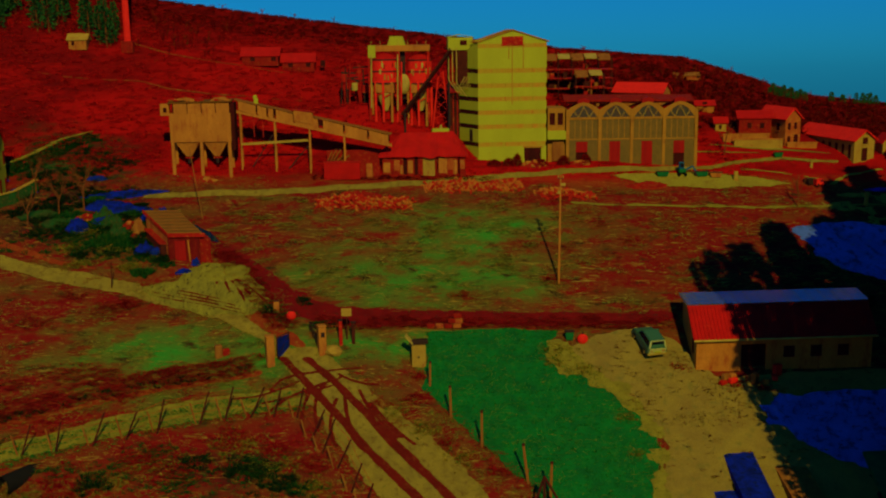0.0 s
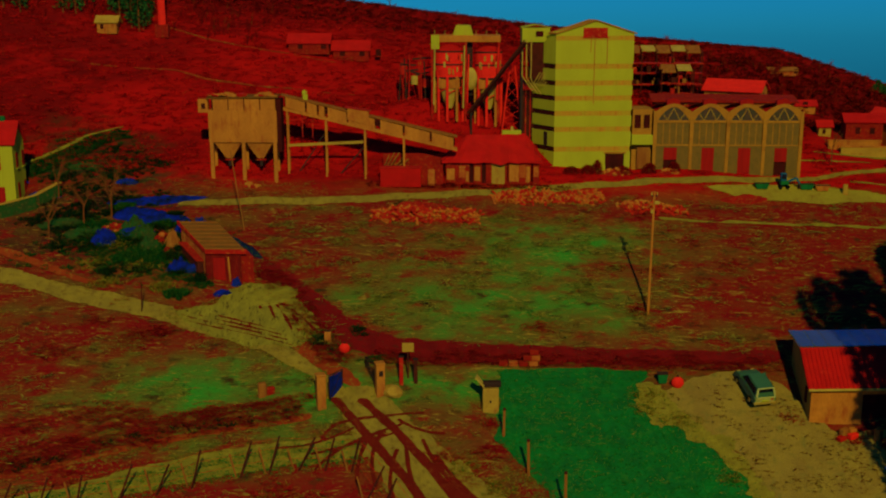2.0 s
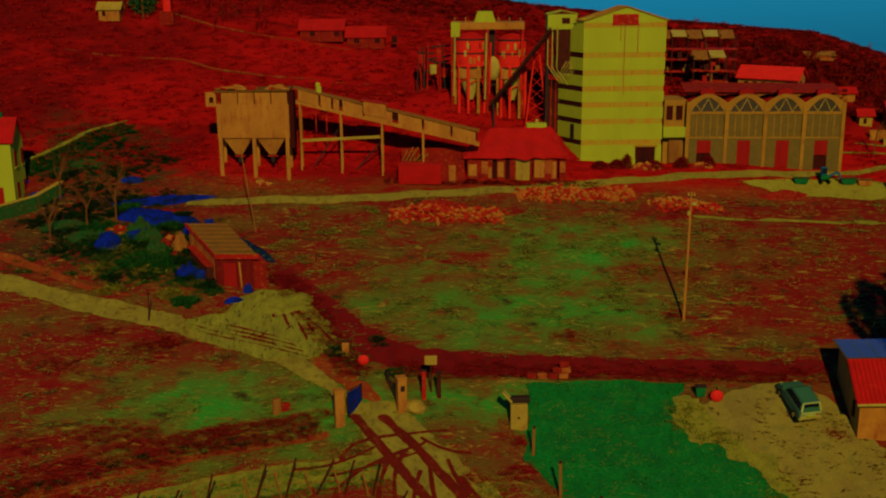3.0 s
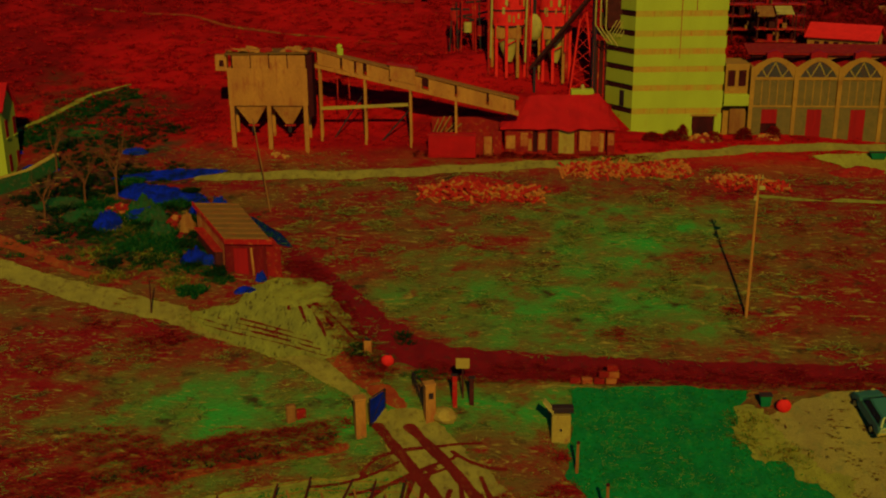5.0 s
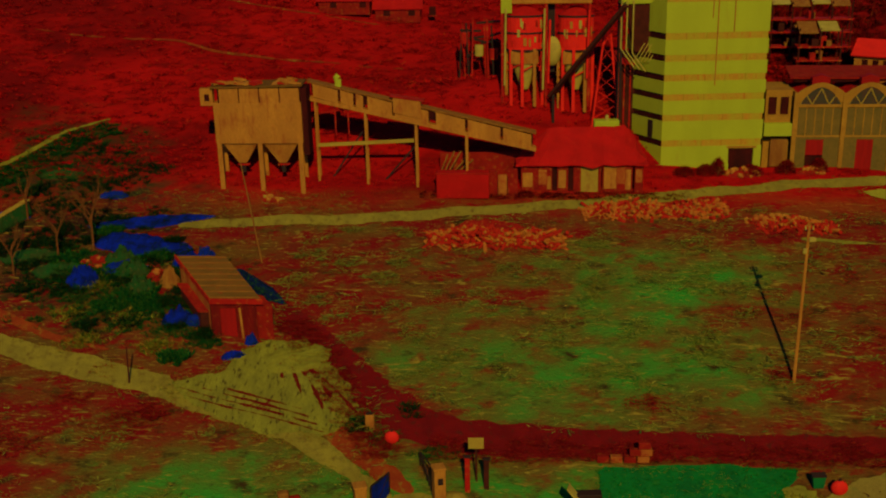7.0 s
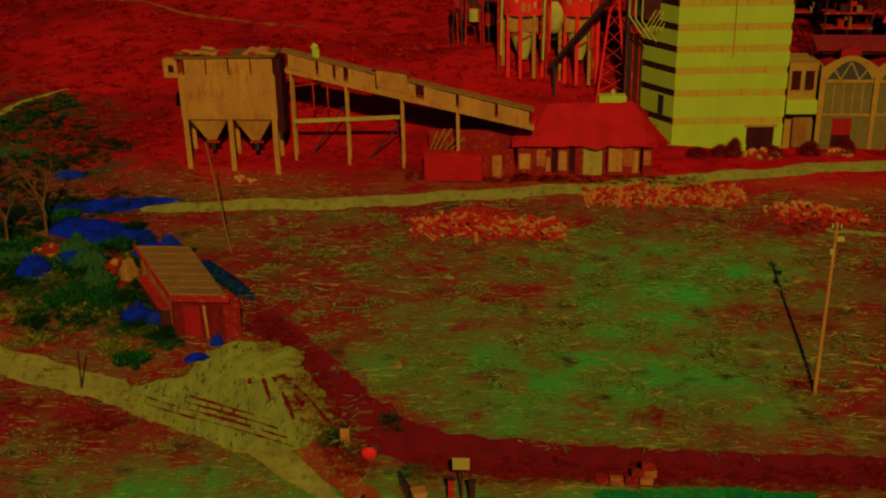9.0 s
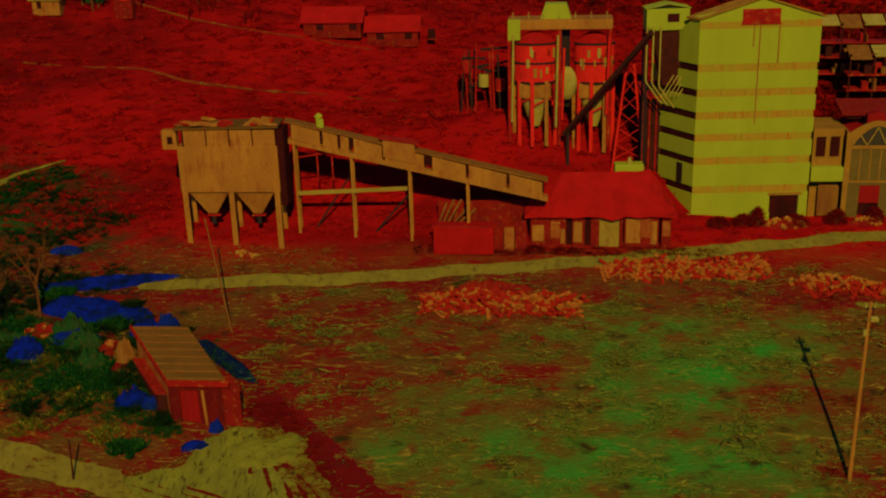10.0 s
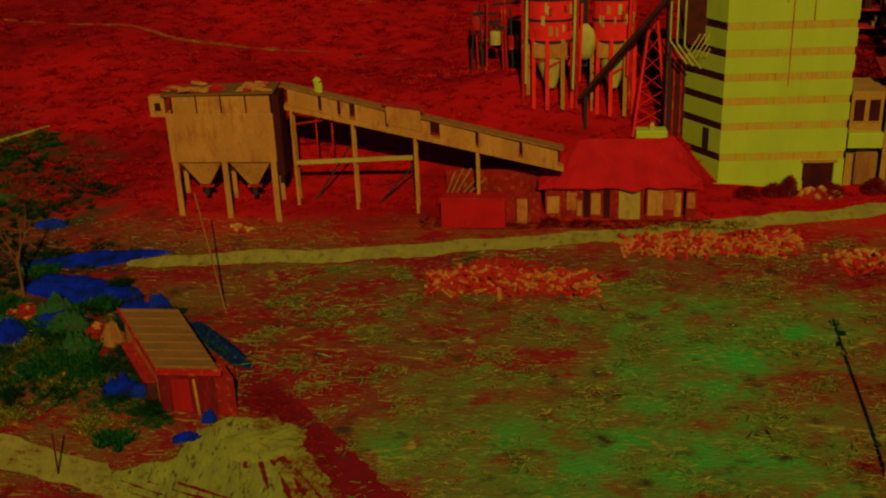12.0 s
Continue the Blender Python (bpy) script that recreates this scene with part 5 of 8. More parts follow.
# ---- buildings on the slope behind and to the right ----
def gabled(name, x, y, yaw, w, d, h, rise, label, wall_m, roof_m, windows=(), sink=0.4, along="x", over=0.35, category="house", panes=M_DARKFILL):
    """A house: walls, two roof slopes, and windows given as (side, a, z, width, height)."""
    t = thing(name, x, y, yaw, label, category, sink=sink)
    g = B()
    if along == "x":
        prism(g, [(0, 0), (d, 0), (d, h), (d / 2, h + rise), (0, h)], 0, w, axis="x")
    else:
        prism(g, [(0, 0), (w, 0), (w, h), (w / 2, h + rise), (0, h)], 0, d)
    part("wall", g, wall_m, t)
    k = rise / ((d if along == "x" else w) / 2)
    for s in (0, 1):
        g = B()
        if along == "x":
            e = -over if s == 0 else d + over
            slab(g, (-over, e, h - over * k + 0.1), (w + over, e, h - over * k + 0.1), (w + over, d / 2, h + rise + 0.1), (-over, d / 2, h + rise + 0.1), 0.14)
        else:
            e = -over if s == 0 else w + over
            slab(g, (e, -over, h - over * k + 0.1), (e, d + over, h - over * k + 0.1), (w / 2, d + over, h + rise + 0.1), (w / 2, -over, h + rise + 0.1), 0.14)
        part("roof", g, roof_m, t)
    for side, a, z, ww, hh in windows:
        g, f = B(), B()
        if side == "front":
            box(g, a, a + ww, -0.03, 0.05, z, z + hh)
            box(f, a - 0.1, a + ww + 0.1, -0.1, 0.0, z - 0.12, z)
        elif side == "right":
            box(g, w - 0.05, w + 0.03, a, a + ww, z, z + hh)
            box(f, w, w + 0.1, a - 0.1, a + ww + 0.1, z - 0.12, z)
        else:
            box(g, -0.03, 0.05, a, a + ww, z, z + hh)
            box(f, -0.1, 0.0, a - 0.1, a + ww + 0.1, z - 0.12, z)
        win = part("window", g, panes, t)
        part("window_sill", f, wall_m, win)
    return t


home = gabled("house", -59.9, 130.2, 1.5, 8.8, 5.0, 6.9, 1.9, "two-storey pale yellow house with a red tile roof", M_WHITE, M_REDROOF,
              [("right", 1.2, 4.3, 0.9, 1.5), ("right", 1.2, 1.3, 0.9, 1.5), ("right", 3.9, 4.3, 0.9, 1.5), ("right", 3.9, 1.3, 0.9, 1.5), ("front", 6.4, 4.2, 1.1, 1.5), ("front", 4.0, 4.2, 1.1, 1.5)], sink=0.6, panes=M_DOOR)
g = B()
box(g, 6.3, 7.7, -0.06, 0.04, 0.6, 2.5)
part("door", g, M_DOOR, home, "red front door")
g = B()
box(g, 7.2, 7.7, 2.4, 2.9, 7.6, 9.3)
part("chimney", g, M_GREEN, home, "small mossy chimney")
g = B()
box(g, -0.15, 8.95, -0.15, 6.15, -0.6, 0.7)
part("plinth", g, M_STEEL, home, "dark plinth")

hut = gabled("hut", -63.3, 194.5, 0, 3.0, 3.0, 1.7, 0.8, "small pale hut on the hill crest", M_CONC, M_CONCPALE, [("front", 0.5, 0.7, 0.5, 0.7)], category="hut", sink=0.2)


def build_chimney():
    t = thing("chimney_stack", -54.2, 197.8, 0, "tall slender red brick factory chimney", "chimney", sink=0.3)
    g = B()
    tube(g, (0, 0, 1.8), (0, 0, 19), 0.62, 0.45, n=14)
    part("shaft", g, M_REDPAINT, t)
    g = B()
    box(g, -1.0, 1.0, -1.0, 1.0, 0, 1.9, 0.08)
    part("base", g, M_BRICK, t)
    g = B()
    tube(g, (0, 0, 18.7), (0, 0, 19.3), 0.6, n=14)
    part("crown", g, M_BRICK, t)


build_chimney()
gabled("brick_cottage", -27.6, 196, 4, 5.4, 5, 1.7, 1.2, "long low red brick building on the hill", M_BRICK, M_REDROOF, [("front", 1, 0.8, 0.8, 1.0), ("front", 4, 0.8, 0.8, 1.0), ("front", 6.5, 0.8, 0.8, 1.0)])
gabled("brick_cottage", -34.6, 197, -3, 6.2, 5, 1.7, 1.2, "low red brick building among trees", M_BRICK, M_REDROOF, [("front", 1.4, 0.8, 0.8, 1.0), ("front", 5, 0.8, 0.8, 1.0)])
gabled("red_roof_house", 26.4, 179, -26, 7.6, 4.6, 3.6, 1.2, "house with a bright red tile roof behind the hall", M_CONC, M_REDPAINT, [("front", 0.8 + 1.1 * k, 2.1, 0.6, 1.0) for k in range(6)] + [("right", 1.9, 2.1, 0.8, 1.1)])
gabled("villa", 47.4, 159.0, 24, 2.6, 5.6, 4.2, 1.2, "two-storey ochre house with a red roof", M_PLASTER, M_REDPAINT, [("front", 0.4, 2.6, 0.5, 0.9), ("front", 1.5, 2.6, 0.5, 0.9), ("front", 0.4, 0.8, 0.5, 0.9), ("front", 1.5, 0.4, 0.7, 1.5), ("left", 1.2, 2.4, 0.6, 1.0), ("left", 3.6, 2.4, 0.6, 1.0)], along="y")
gabled("villa_wing", 42.6, 165.5, -8, 4.6, 5.0, 2.9, 0.8, "brown rendered wing beside the villa", M_BRICK, M_REDROOF, [("front", 1.2, 1.4, 0.6, 0.8), ("front", 3.0, 1.4, 0.6, 0.8)])
gabled("garden_house", 39.8, 168.0, 4, 1.6, 2.0, 1.6, 0.6, "tiny pale outhouse beside the villa", M_CONCPALE, M_REDROOF, [("front", 0.5, 0.6, 0.4, 0.6)])
gabled("long_workshop", 52.6, 146.4, 22, 3.2, 10.8, 3.3, 1.1, "long pale workshop with narrow windows and red roof", M_CONCPALE, M_REDPAINT, [("left", 0.6 + 1.28 * k, 0.9, 0.45, 1.7) for k in range(8)] + [("front", 1.2, 0.6, 0.9, 1.6), ("front", 1.3, 2.7, 0.8, 0.8)], along="y")
gabled("small_house", 58.0, 151.0, 10, 2.0, 3.4, 2.0, 0.9, "small pale gabled house", M_CONCPALE, M_REDROOF, [("front", 0.7, 0.7, 0.6, 0.9)], along="y")
gabled("garage", 57.4, 146.0, 6, 3.4, 3.0, 1.4, 0.8, "low red roofed garage", M_PLASTER, M_REDPAINT, [("front", 0.8, 0.1, 1.2, 1.1)])
gabled("far_house", 40.6, 185, 0, 2.8, 3, 1.2, 0.6, "small distant house among bare trees", M_CONC, M_REDROOF, [("front", 1, 0.8, 0.7, 0.9)])
gabled("far_house", 43.0, 215, 6, 4.4, 3, 0.9, 0.4, "long distant farmhouse on the ridge", M_PLASTER, M_WOOD, [("front", 1, 0.7, 0.7, 0.9), ("front", 4, 0.4, 0.7, 0.7)])
for x0, y0, ww, hh, mt in ((39.2, 160.5, 6.4, 0.9, M_CONC), (40.0, 157.5, 6.6, 0.8, M_CONCPALE), (47.5, 158.0, 4.0, 0.5, M_CONC)):
    w = thing("terrace_wall", x0, y0, -3, "long pale retaining wall on the terraced slope", "wall", "terrace walls", sink=0.4)
    g = B()
    box(g, 0, ww, 0, 0.5, 0, hh + 0.4, 0.05)
    part("block", g, mt, w)
    g = B()
    box(g, -0.1, ww + 0.1, -0.08, 0.58, hh + 0.4, hh + 0.55)
    part("coping", g, M_CONC, w)


def build_scaffold(x, y, n, label, up):
    """Open timber drying racks with tilted roofs."""
    t = thing("drying_rack", x, y, 0, label, "rack", "drying racks", sink=0.3)
    for k in range(n + 1):
        for d in (0, 2.6):
            g = B()
            box(g, k * 2.2 - 0.08, k * 2.2 + 0.08, d - 0.08, d + 0.08, 0, 5.0 + up)
            part("post", g, M_WOODDARK, t)
    for z in (1.6 + up, 3.0 + up, up):
        g = B()
        box(g, -0.2, n * 2.2 + 0.2, -0.1, 2.7, z, z + 0.14)
        part("shelf", g, M_RUST, t)
    for k in range(n):
        g = B()
        slab(g, (k * 2.2 - 0.1, -0.5, up + 4.6 + 0.25 * (k % 2)), (k * 2.2 + 1.9, -0.5, up + 4.6 + 0.25 * (k % 2)), (k * 2.2 + 1.9, 2.8, up + 5.5), (k * 2.2 - 0.1, 2.8, up + 5.5), 0.1)
        part("roof_panel", g, M_PALESTEEL if k % 2 else M_WOOD, t, "tilted pale roof sheet")
    rnd = random.Random(n)
    for k in range(3 * n):
        g = B()
        a = rnd.uniform(0, n * 2.2 - 1)
        z = up + rnd.choice((0.15, 1.75, 3.15))
        box(g, a, a + rnd.uniform(0.4, 1.0), 0.2, 1.4, z, z + rnd.uniform(0.4, 1.0))
        part("stored_crate", g, rnd.choice((M_WOOD, M_WOODDARK, M_RUST)), t)


for x, y, h, r, lab in ((48.0, 128.8, 1.5, 0.28, "pale concrete post among the rubble"), (50.2, 128.0, 0.9, 0.2, "short pale concrete post among the rubble"), (46.5, 144.2, 0.7, 0.2, "small pale post beside the track")):
    b = thing("concrete_post", x, y, 0, lab, "post", "rubble posts", sink=0.1)
    g = B()
    tube(g, (0, 0, -0.2), (0.05, 0, h), r, r * 0.8, n=9)
    part("shaft", g, M_CONCPALE, b)
for x, y, yaw, mt, lab in ((43.6, 148.9, 12, M_GREEN, "low green skip beside the terrace"), (44.2, 137.4, 30, M_STEEL, "dark scrap bin beside the red van")):
    b = thing("skip", x, y, yaw, lab, "skip", "skips", sink=0.0)
    g = B()
    prism(g, [(-0.45, 0.0), (0.45, 0.0), (0.62, 0.62), (-0.62, 0.62)], -0.4, 0.4)
    part("body", g, mt, b)
    g = B()
    box(g, -0.66, 0.66, -0.44, -0.38, 0.56, 0.66)
    part("rim", g, M_STEEL, b)


build_scaffold(16.6, 190, 5, "dark timber drying racks on the slope behind the hall", 1.4)
build_scaffold(20.6, 180, 2, "low timber racks with pale sheets on top", 0.8)


# ---- the barn, its yard and the car ----
def build_barn():
    t = thing("barn", 20.0, 87.2, 7, "low barn with red tile front roof and grey metal top", "barn", sink=0.5)
    W, D, e, r, s = 14.2, 7.0, 3.0, 4.9, 3.3
    g = B()
    box(g, 0, 3.6, 0, 0.3, 0, e, 0.03)
    box(g, 5.6, W, 0, 0.3, 0, e, 0.03)
    box(g, 3.6, 5.6, 0, 0.3, 2.4, e)
    part("wall", g, M_CONC, t, "ochre rendered front wall")
    g = B()
    prism(g, [(0.3, 0), (D, 0), (D, r + 0.3), (s, r), (0.3, e)], 0, 0.3, axis="x")
    prism(g, [(0.3, 0), (D, 0), (D, r + 0.3), (s, r), (0.3, e)], W - 0.3, W, axis="x")
    box(g, 0.3, W - 0.3, D - 0.3, D, 0, r + 0.3)
    part("wall", g, M_CONCPALE, t)
    # dark panel for the shade within the barn door
    g = B()
    box(g, 3.6, 5.6, 0.6, 0.7, 0, 2.5)
    part("doorway", g, M_DARKFILL, t)
    g = B()
    slab(g, (-0.3, -0.45, e - 0.1), (W + 0.3, -0.45, e - 0.1), (W + 0.3, s, r + 0.12), (-0.3, s, r + 0.12), 0.12)
    tile = part("tile_roof", g, M_REDROOF, t, "red clay tile roof slope")
    for k in range(48):
        g = B()
        x = -0.2 + k * 0.3
        tube(g, (x, -0.45, e - 0.08), (x, s, r + 0.14), 0.04, n=5)
        part("tile_course", g, M_REDROOF, tile)
    g = B()
    slab(g, (-0.35, s, r + 0.22), (W + 0.35, s, r + 0.22), (W + 0.35, D + 0.4, r + 0.55), (-0.35, D + 0.4, r + 0.55), 0.1)
    metal = part("metal_roof", g, M_GREYROOF, t, "flat grey metal roof")
    for k in range(15):
        g = B()
        x = -0.3 + k * 1.04
        slab(g, (x, s, r + 0.27), (x + 0.06, s, r + 0.27), (x + 0.06, D + 0.4, r + 0.6), (x, D + 0.4, r + 0.6), 0.05)
        part("seam", g, M_GREYROOF, metal)
    g = B()
    tube(g, (-0.3, -0.5, e - 0.16), (W + 0.3, -0.5, e - 0.16), 0.09, n=8)
    part("gutter", g, M_PALESTEEL, t)
    g = B()
    box(g, -0.04, 0.02, 1.2, 1.9, 1.6, 2.7)
    part("window", g, M_DARKFILL, t)
    for k in range(3):
        g = B()
        box(g, 7 + k * 2.2, 7.9 + k * 2.2, -0.04, 0.05, 1.3, 2.2)
        part("window", g, M_DARKFILL, t)
    return t


build_barn()


def build_car():
    t = thing("car", 16.9, 91.3, 20, "small hatchback beside the barn, painted with a sunlit tailgate and skylit body", "car", sink=-0.05, tilt=22, deep=0.8)
    L, W = 4.0, 1.7
    x = W / 2
    g = B()
    prof = [(-L / 2, 0.35), (-L / 2, 0.85), (-L / 2 + 0.25, 0.98), (-0.2, 1.0), (1.1, 0.95), (L / 2 - 0.15, 0.75), (L / 2, 0.55), (L / 2, 0.32)]
    prism(g, prof, -x, x, axis="x")
    bmesh.ops.bevel(g, geom=g.edges[:], offset=0.05, segments=2, affect="EDGES")
    part("body", g, M_CARSKYLIT, t, smooth=False)
    g = B()
    a = [(-x + 0.06, -L / 2 + 0.1, 0.96), (x - 0.06, -L / 2 + 0.1, 0.96), (x - 0.06, 0.95, 0.96), (-x + 0.06, 0.95, 0.96)]
    b = [(-x + 0.2, -L / 2 + 0.4, 1.5), (x - 0.2, -L / 2 + 0.4, 1.5), (x - 0.2, 0.25, 1.5), (-x + 0.2, 0.25, 1.5)]
    va, vb = [g.verts.new(v) for v in a], [g.verts.new(v) for v in b]
    for i in range(4):
        g.faces.new((va[i], va[(i + 1) % 4], vb[(i + 1) % 4], vb[i]))
    g.faces.new(vb)
    bmesh.ops.bevel(g, geom=g.edges[:], offset=0.05, segments=2, affect="EDGES")
    part("cabin", g, M_CARSKYLIT, t)

    def pane(name, c):
        g = B()
        g.faces.new([g.verts.new(v) for v in c])
        bmesh.ops.solidify(g, geom=g.faces[:], thickness=0.02)
        part(name, g, M_CARGLASS, t, "dark car window")

    y0 = -L / 2
    pane("rear_window", [(-x + 0.2, y0 + 0.14, 1.03), (x - 0.2, y0 + 0.14, 1.03), (x - 0.3, y0 + 0.36, 1.43), (-x + 0.3, y0 + 0.36, 1.43)])
    pane("windscreen", [(-x + 0.2, 0.9, 1.03), (x - 0.2, 0.9, 1.03), (x - 0.3, 0.34, 1.45), (-x + 0.3, 0.34, 1.45)])
    for s in (-1, 1):
        pane("side_window", [(s * (x - 0.05), y0 + 0.35, 1.03), (s * (x - 0.05), 0.75, 1.03), (s * (x - 0.16), 0.25, 1.44), (s * (x - 0.16), y0 + 0.55, 1.44)])
        for yy in (-1.25, 1.25):
            g = B()
            tube(g, (s * (x - 0.2), yy, 0.3), (s * (x + 0.02), yy, 0.3), 0.31, n=16)
            wheel = part("wheel", g, M_RUBBER, t)
            g = B()
            tube(g, (s * (x - 0.1), yy, 0.3), (s * (x + 0.04), yy, 0.3), 0.18, n=12)
            part("rim", g, M_PALESTEEL, wheel)
        g = B()
        box(g, s * (x - 0.32) - 0.12, s * (x - 0.32) + 0.12, y0 - 0.02, y0 + 0.05, 0.68, 0.84)
        part("tail_light", g, M_REDPAINT, t)
        g = B()
        box(g, s * (x - 0.3) - 0.15, s * (x - 0.3) + 0.15, L / 2 - 0.1, L / 2 + 0.02, 0.55, 0.7)
        part("headlight", g, M_PALESTEEL, t)
        g = B()
        box(g, s * (x + 0.1) - 0.1, s * (x + 0.1) + 0.1, 0.65, 0.8, 0.98, 1.12)
        part("mirror", g, M_CARSKYLIT, t)
    g = B()
    box(g, -x + 0.02, x - 0.02, y0 - 0.08, y0 + 0.1, 0.36, 0.56, 0.03)
    part("bumper", g, M_PALESTEEL, t)
    # tailgate, pillars and roof edge carry the sunlight in a paler colour
    g = B()
    box(g, -x + 0.1, x - 0.1, y0 - 0.02, y0 + 0.04, 0.56, 0.98, 0.02)
    part("tailgate", g, M_CARSUNLIT, t, "tailgate panel painted as sunlit")
    for s in (-1, 1):
        g = B()
        beam(g, (s * (x - 0.13), y0 + 0.08, 1.0), (s * (x - 0.25), y0 + 0.38, 1.46), 0.13, 0.05)
        part("rear_pillar", g, M_CARSUNLIT, t)
    g = B()
    beam(g, (-x + 0.22, y0 + 0.39, 1.49), (x - 0.22, y0 + 0.39, 1.49), 0.1, 0.06)
    part("roof_edge", g, M_CARSUNLIT, t)
    g = B()
    box(g, -0.26, 0.26, y0 - 0.1, y0 - 0.02, 0.6, 0.71)
    part("number_plate", g, M_WHITE, t)


build_car()


def trailer(x, y, yaw, w, d, mat, label):
    t = thing("flatbed", x, y, yaw, label, "trailer", "trailers in the yard", sink=0, tilt=20, deep=0.7)
    g = B()
    box(g, 0, w, 0, d, 0.62, 0.75)
    part("bed", g, M_STEEL, t)
    g = B()
    n = 6
    rows = []
    for i in range(n + 1):
        rows.append([])
        for j in range(n + 1):
            u, v = i / n, j / n
            z = 0.95 + 0.03 * math.sin(math.pi * u) * math.sin(math.pi * v) + 0.03 * noise.noise((u * 5, v * 5, x))
            rows[-1].append(g.verts.new((-0.05 + u * (w + 0.1), -0.05 + v * (d + 0.1), z)))
    for i in range(n):
        for j in range(n):
            g.faces.new((rows[i][j], rows[i + 1][j], rows[i + 1][j + 1], rows[i][j + 1]))
    edge = [rows[i][0] for i in range(n + 1)] + [rows[n][j] for j in range(1, n + 1)] + [rows[i][n] for i in range(n - 1, -1, -1)] + [rows[0][j] for j in range(n - 1, 0, -1)]
    low = [g.verts.new((v.co.x, v.co.y, 0.6)) for v in edge]
    for i in range(len(edge)):
        j = (i + 1) % len(edge)
        g.faces.new((edge[i], low[i], low[j], edge[j]))
    bmesh.ops.recalc_face_normals(g, faces=g.faces)
    part("cover", g, mat, t)
    for sx in (-0.05, w + 0.05):
        for yy in (d * 0.3, d * 0.62):
            g = B()
            tube(g, (sx - 0.1, yy, 0.33), (sx + 0.1, yy, 0.33), 0.34, n=14)
            part("wheel", g, M_RUBBER, t)
    g = B()
    beam(g, (w / 2, d, 0.55), (w / 2, d + 1.1, 0.45), 0.1, 0.1)
    part("drawbar", g, M_STEEL, t)


trailer(18.8, 67.4, 10, 1.9, 8.4, M_BLUE, "long flatbed trailer under a taut blue cover")
trailer(17.2, 62.2, 10, 1.8, 7.2, M_BLUE, "second flatbed trailer under a blue cover")
trailer(21.9, 66.0, 14, 2.0, 6.4, M_WOOD, "low trailer loaded under brown boards")
trailer(27.6, 66.8, 6, 2.2, 7.0, M_GREEN, "trailer covered with a green sheet")


def build_scrap():
    rnd = random.Random(31)
    for k in range(9):
        x, y = 21.6 + rnd.uniform(0, 4.6), 85.6 + rnd.uniform(-1.0, 0.7)
        t = thing("scrap_piece", x, y, rnd.uniform(0, 90), "rusty scrap piled against the barn wall", "scrap", "scrap by the barn")
        g = B()
        box(g, -rnd.uniform(0.2, 0.5), rnd.uniform(0.2, 0.5), -0.2, 0.2, 0, rnd.uniform(0.25, 0.9), 0.05)
        part("piece", g, rnd.choice((M_REDPAINT, M_RUST, M_WOOD, M_CONC)), t)


build_scrap()


# ---- the gate, the fences and the small things along the drive ----
def post(bm, w, h):
    box(bm, -w / 2, w / 2, -w / 2, w / 2, -0.4, h, 0.03)
    return bm


def build_gate():
    for k, (x, y) in enumerate(((-13.6, 88.0), (-9.7, 90.0))):
        t = thing("gate_pillar", x, y, 20, "square ochre concrete gate pillar", "pillar", "gate pillars")
        g = B()
        post(g, 0.62, 2.15)
        part("shaft", g, M_CONC, t)
        g = B()
        box(g, -0.36, 0.36, -0.36, 0.36, 2.15, 2.27, 0.04)
        part("cap", g, M_CONC, t)
        if k:
            g = B()
            box(g, -0.14, 0.14, -0.42, -0.37, 1.4, 1.75)
            part("plate", g, M_STEEL, t, "small dark plate")
    for x, y, yaw, w, lab in ((-13.1, 88.5, 62, 1.6, "open steel gate leaf with a blue sheet"), (-10.0, 90.4, 118, 2.0, "open wire gate leaf of thin steel")):
        t = thing("gate_leaf", x, y, yaw, lab, "gate", "gate leaves", sink=-0.1)
        for a, b in (((0, 0, 0.1), (0, 0, 1.8)), ((w, 0, 0.1), (w, 0, 1.8)), ((0, 0, 1.8), (w, 0, 1.8)), ((0, 0, 0.1), (w, 0, 0.1)), ((0, 0, 0.1), (w, 0, 1.8))):
            g = B()
            beam(g, a, b, 0.06, 0.06)
            part("bar", g, M_STEEL, t)
        if yaw == 62:
            g = B()
            box(g, 0.08, w - 0.08, -0.02, 0.02, 0.2, 1.7)
            part("sheet", g, M_NAVY, t)
        else:
            for k in range(6):
                g = B()
                box(g, 0.2 + k * 0.3, 0.23 + k * 0.3, -0.015, 0.015, 0.1, 1.8)
                part("rod", g, M_STEEL, t)


build_gate()


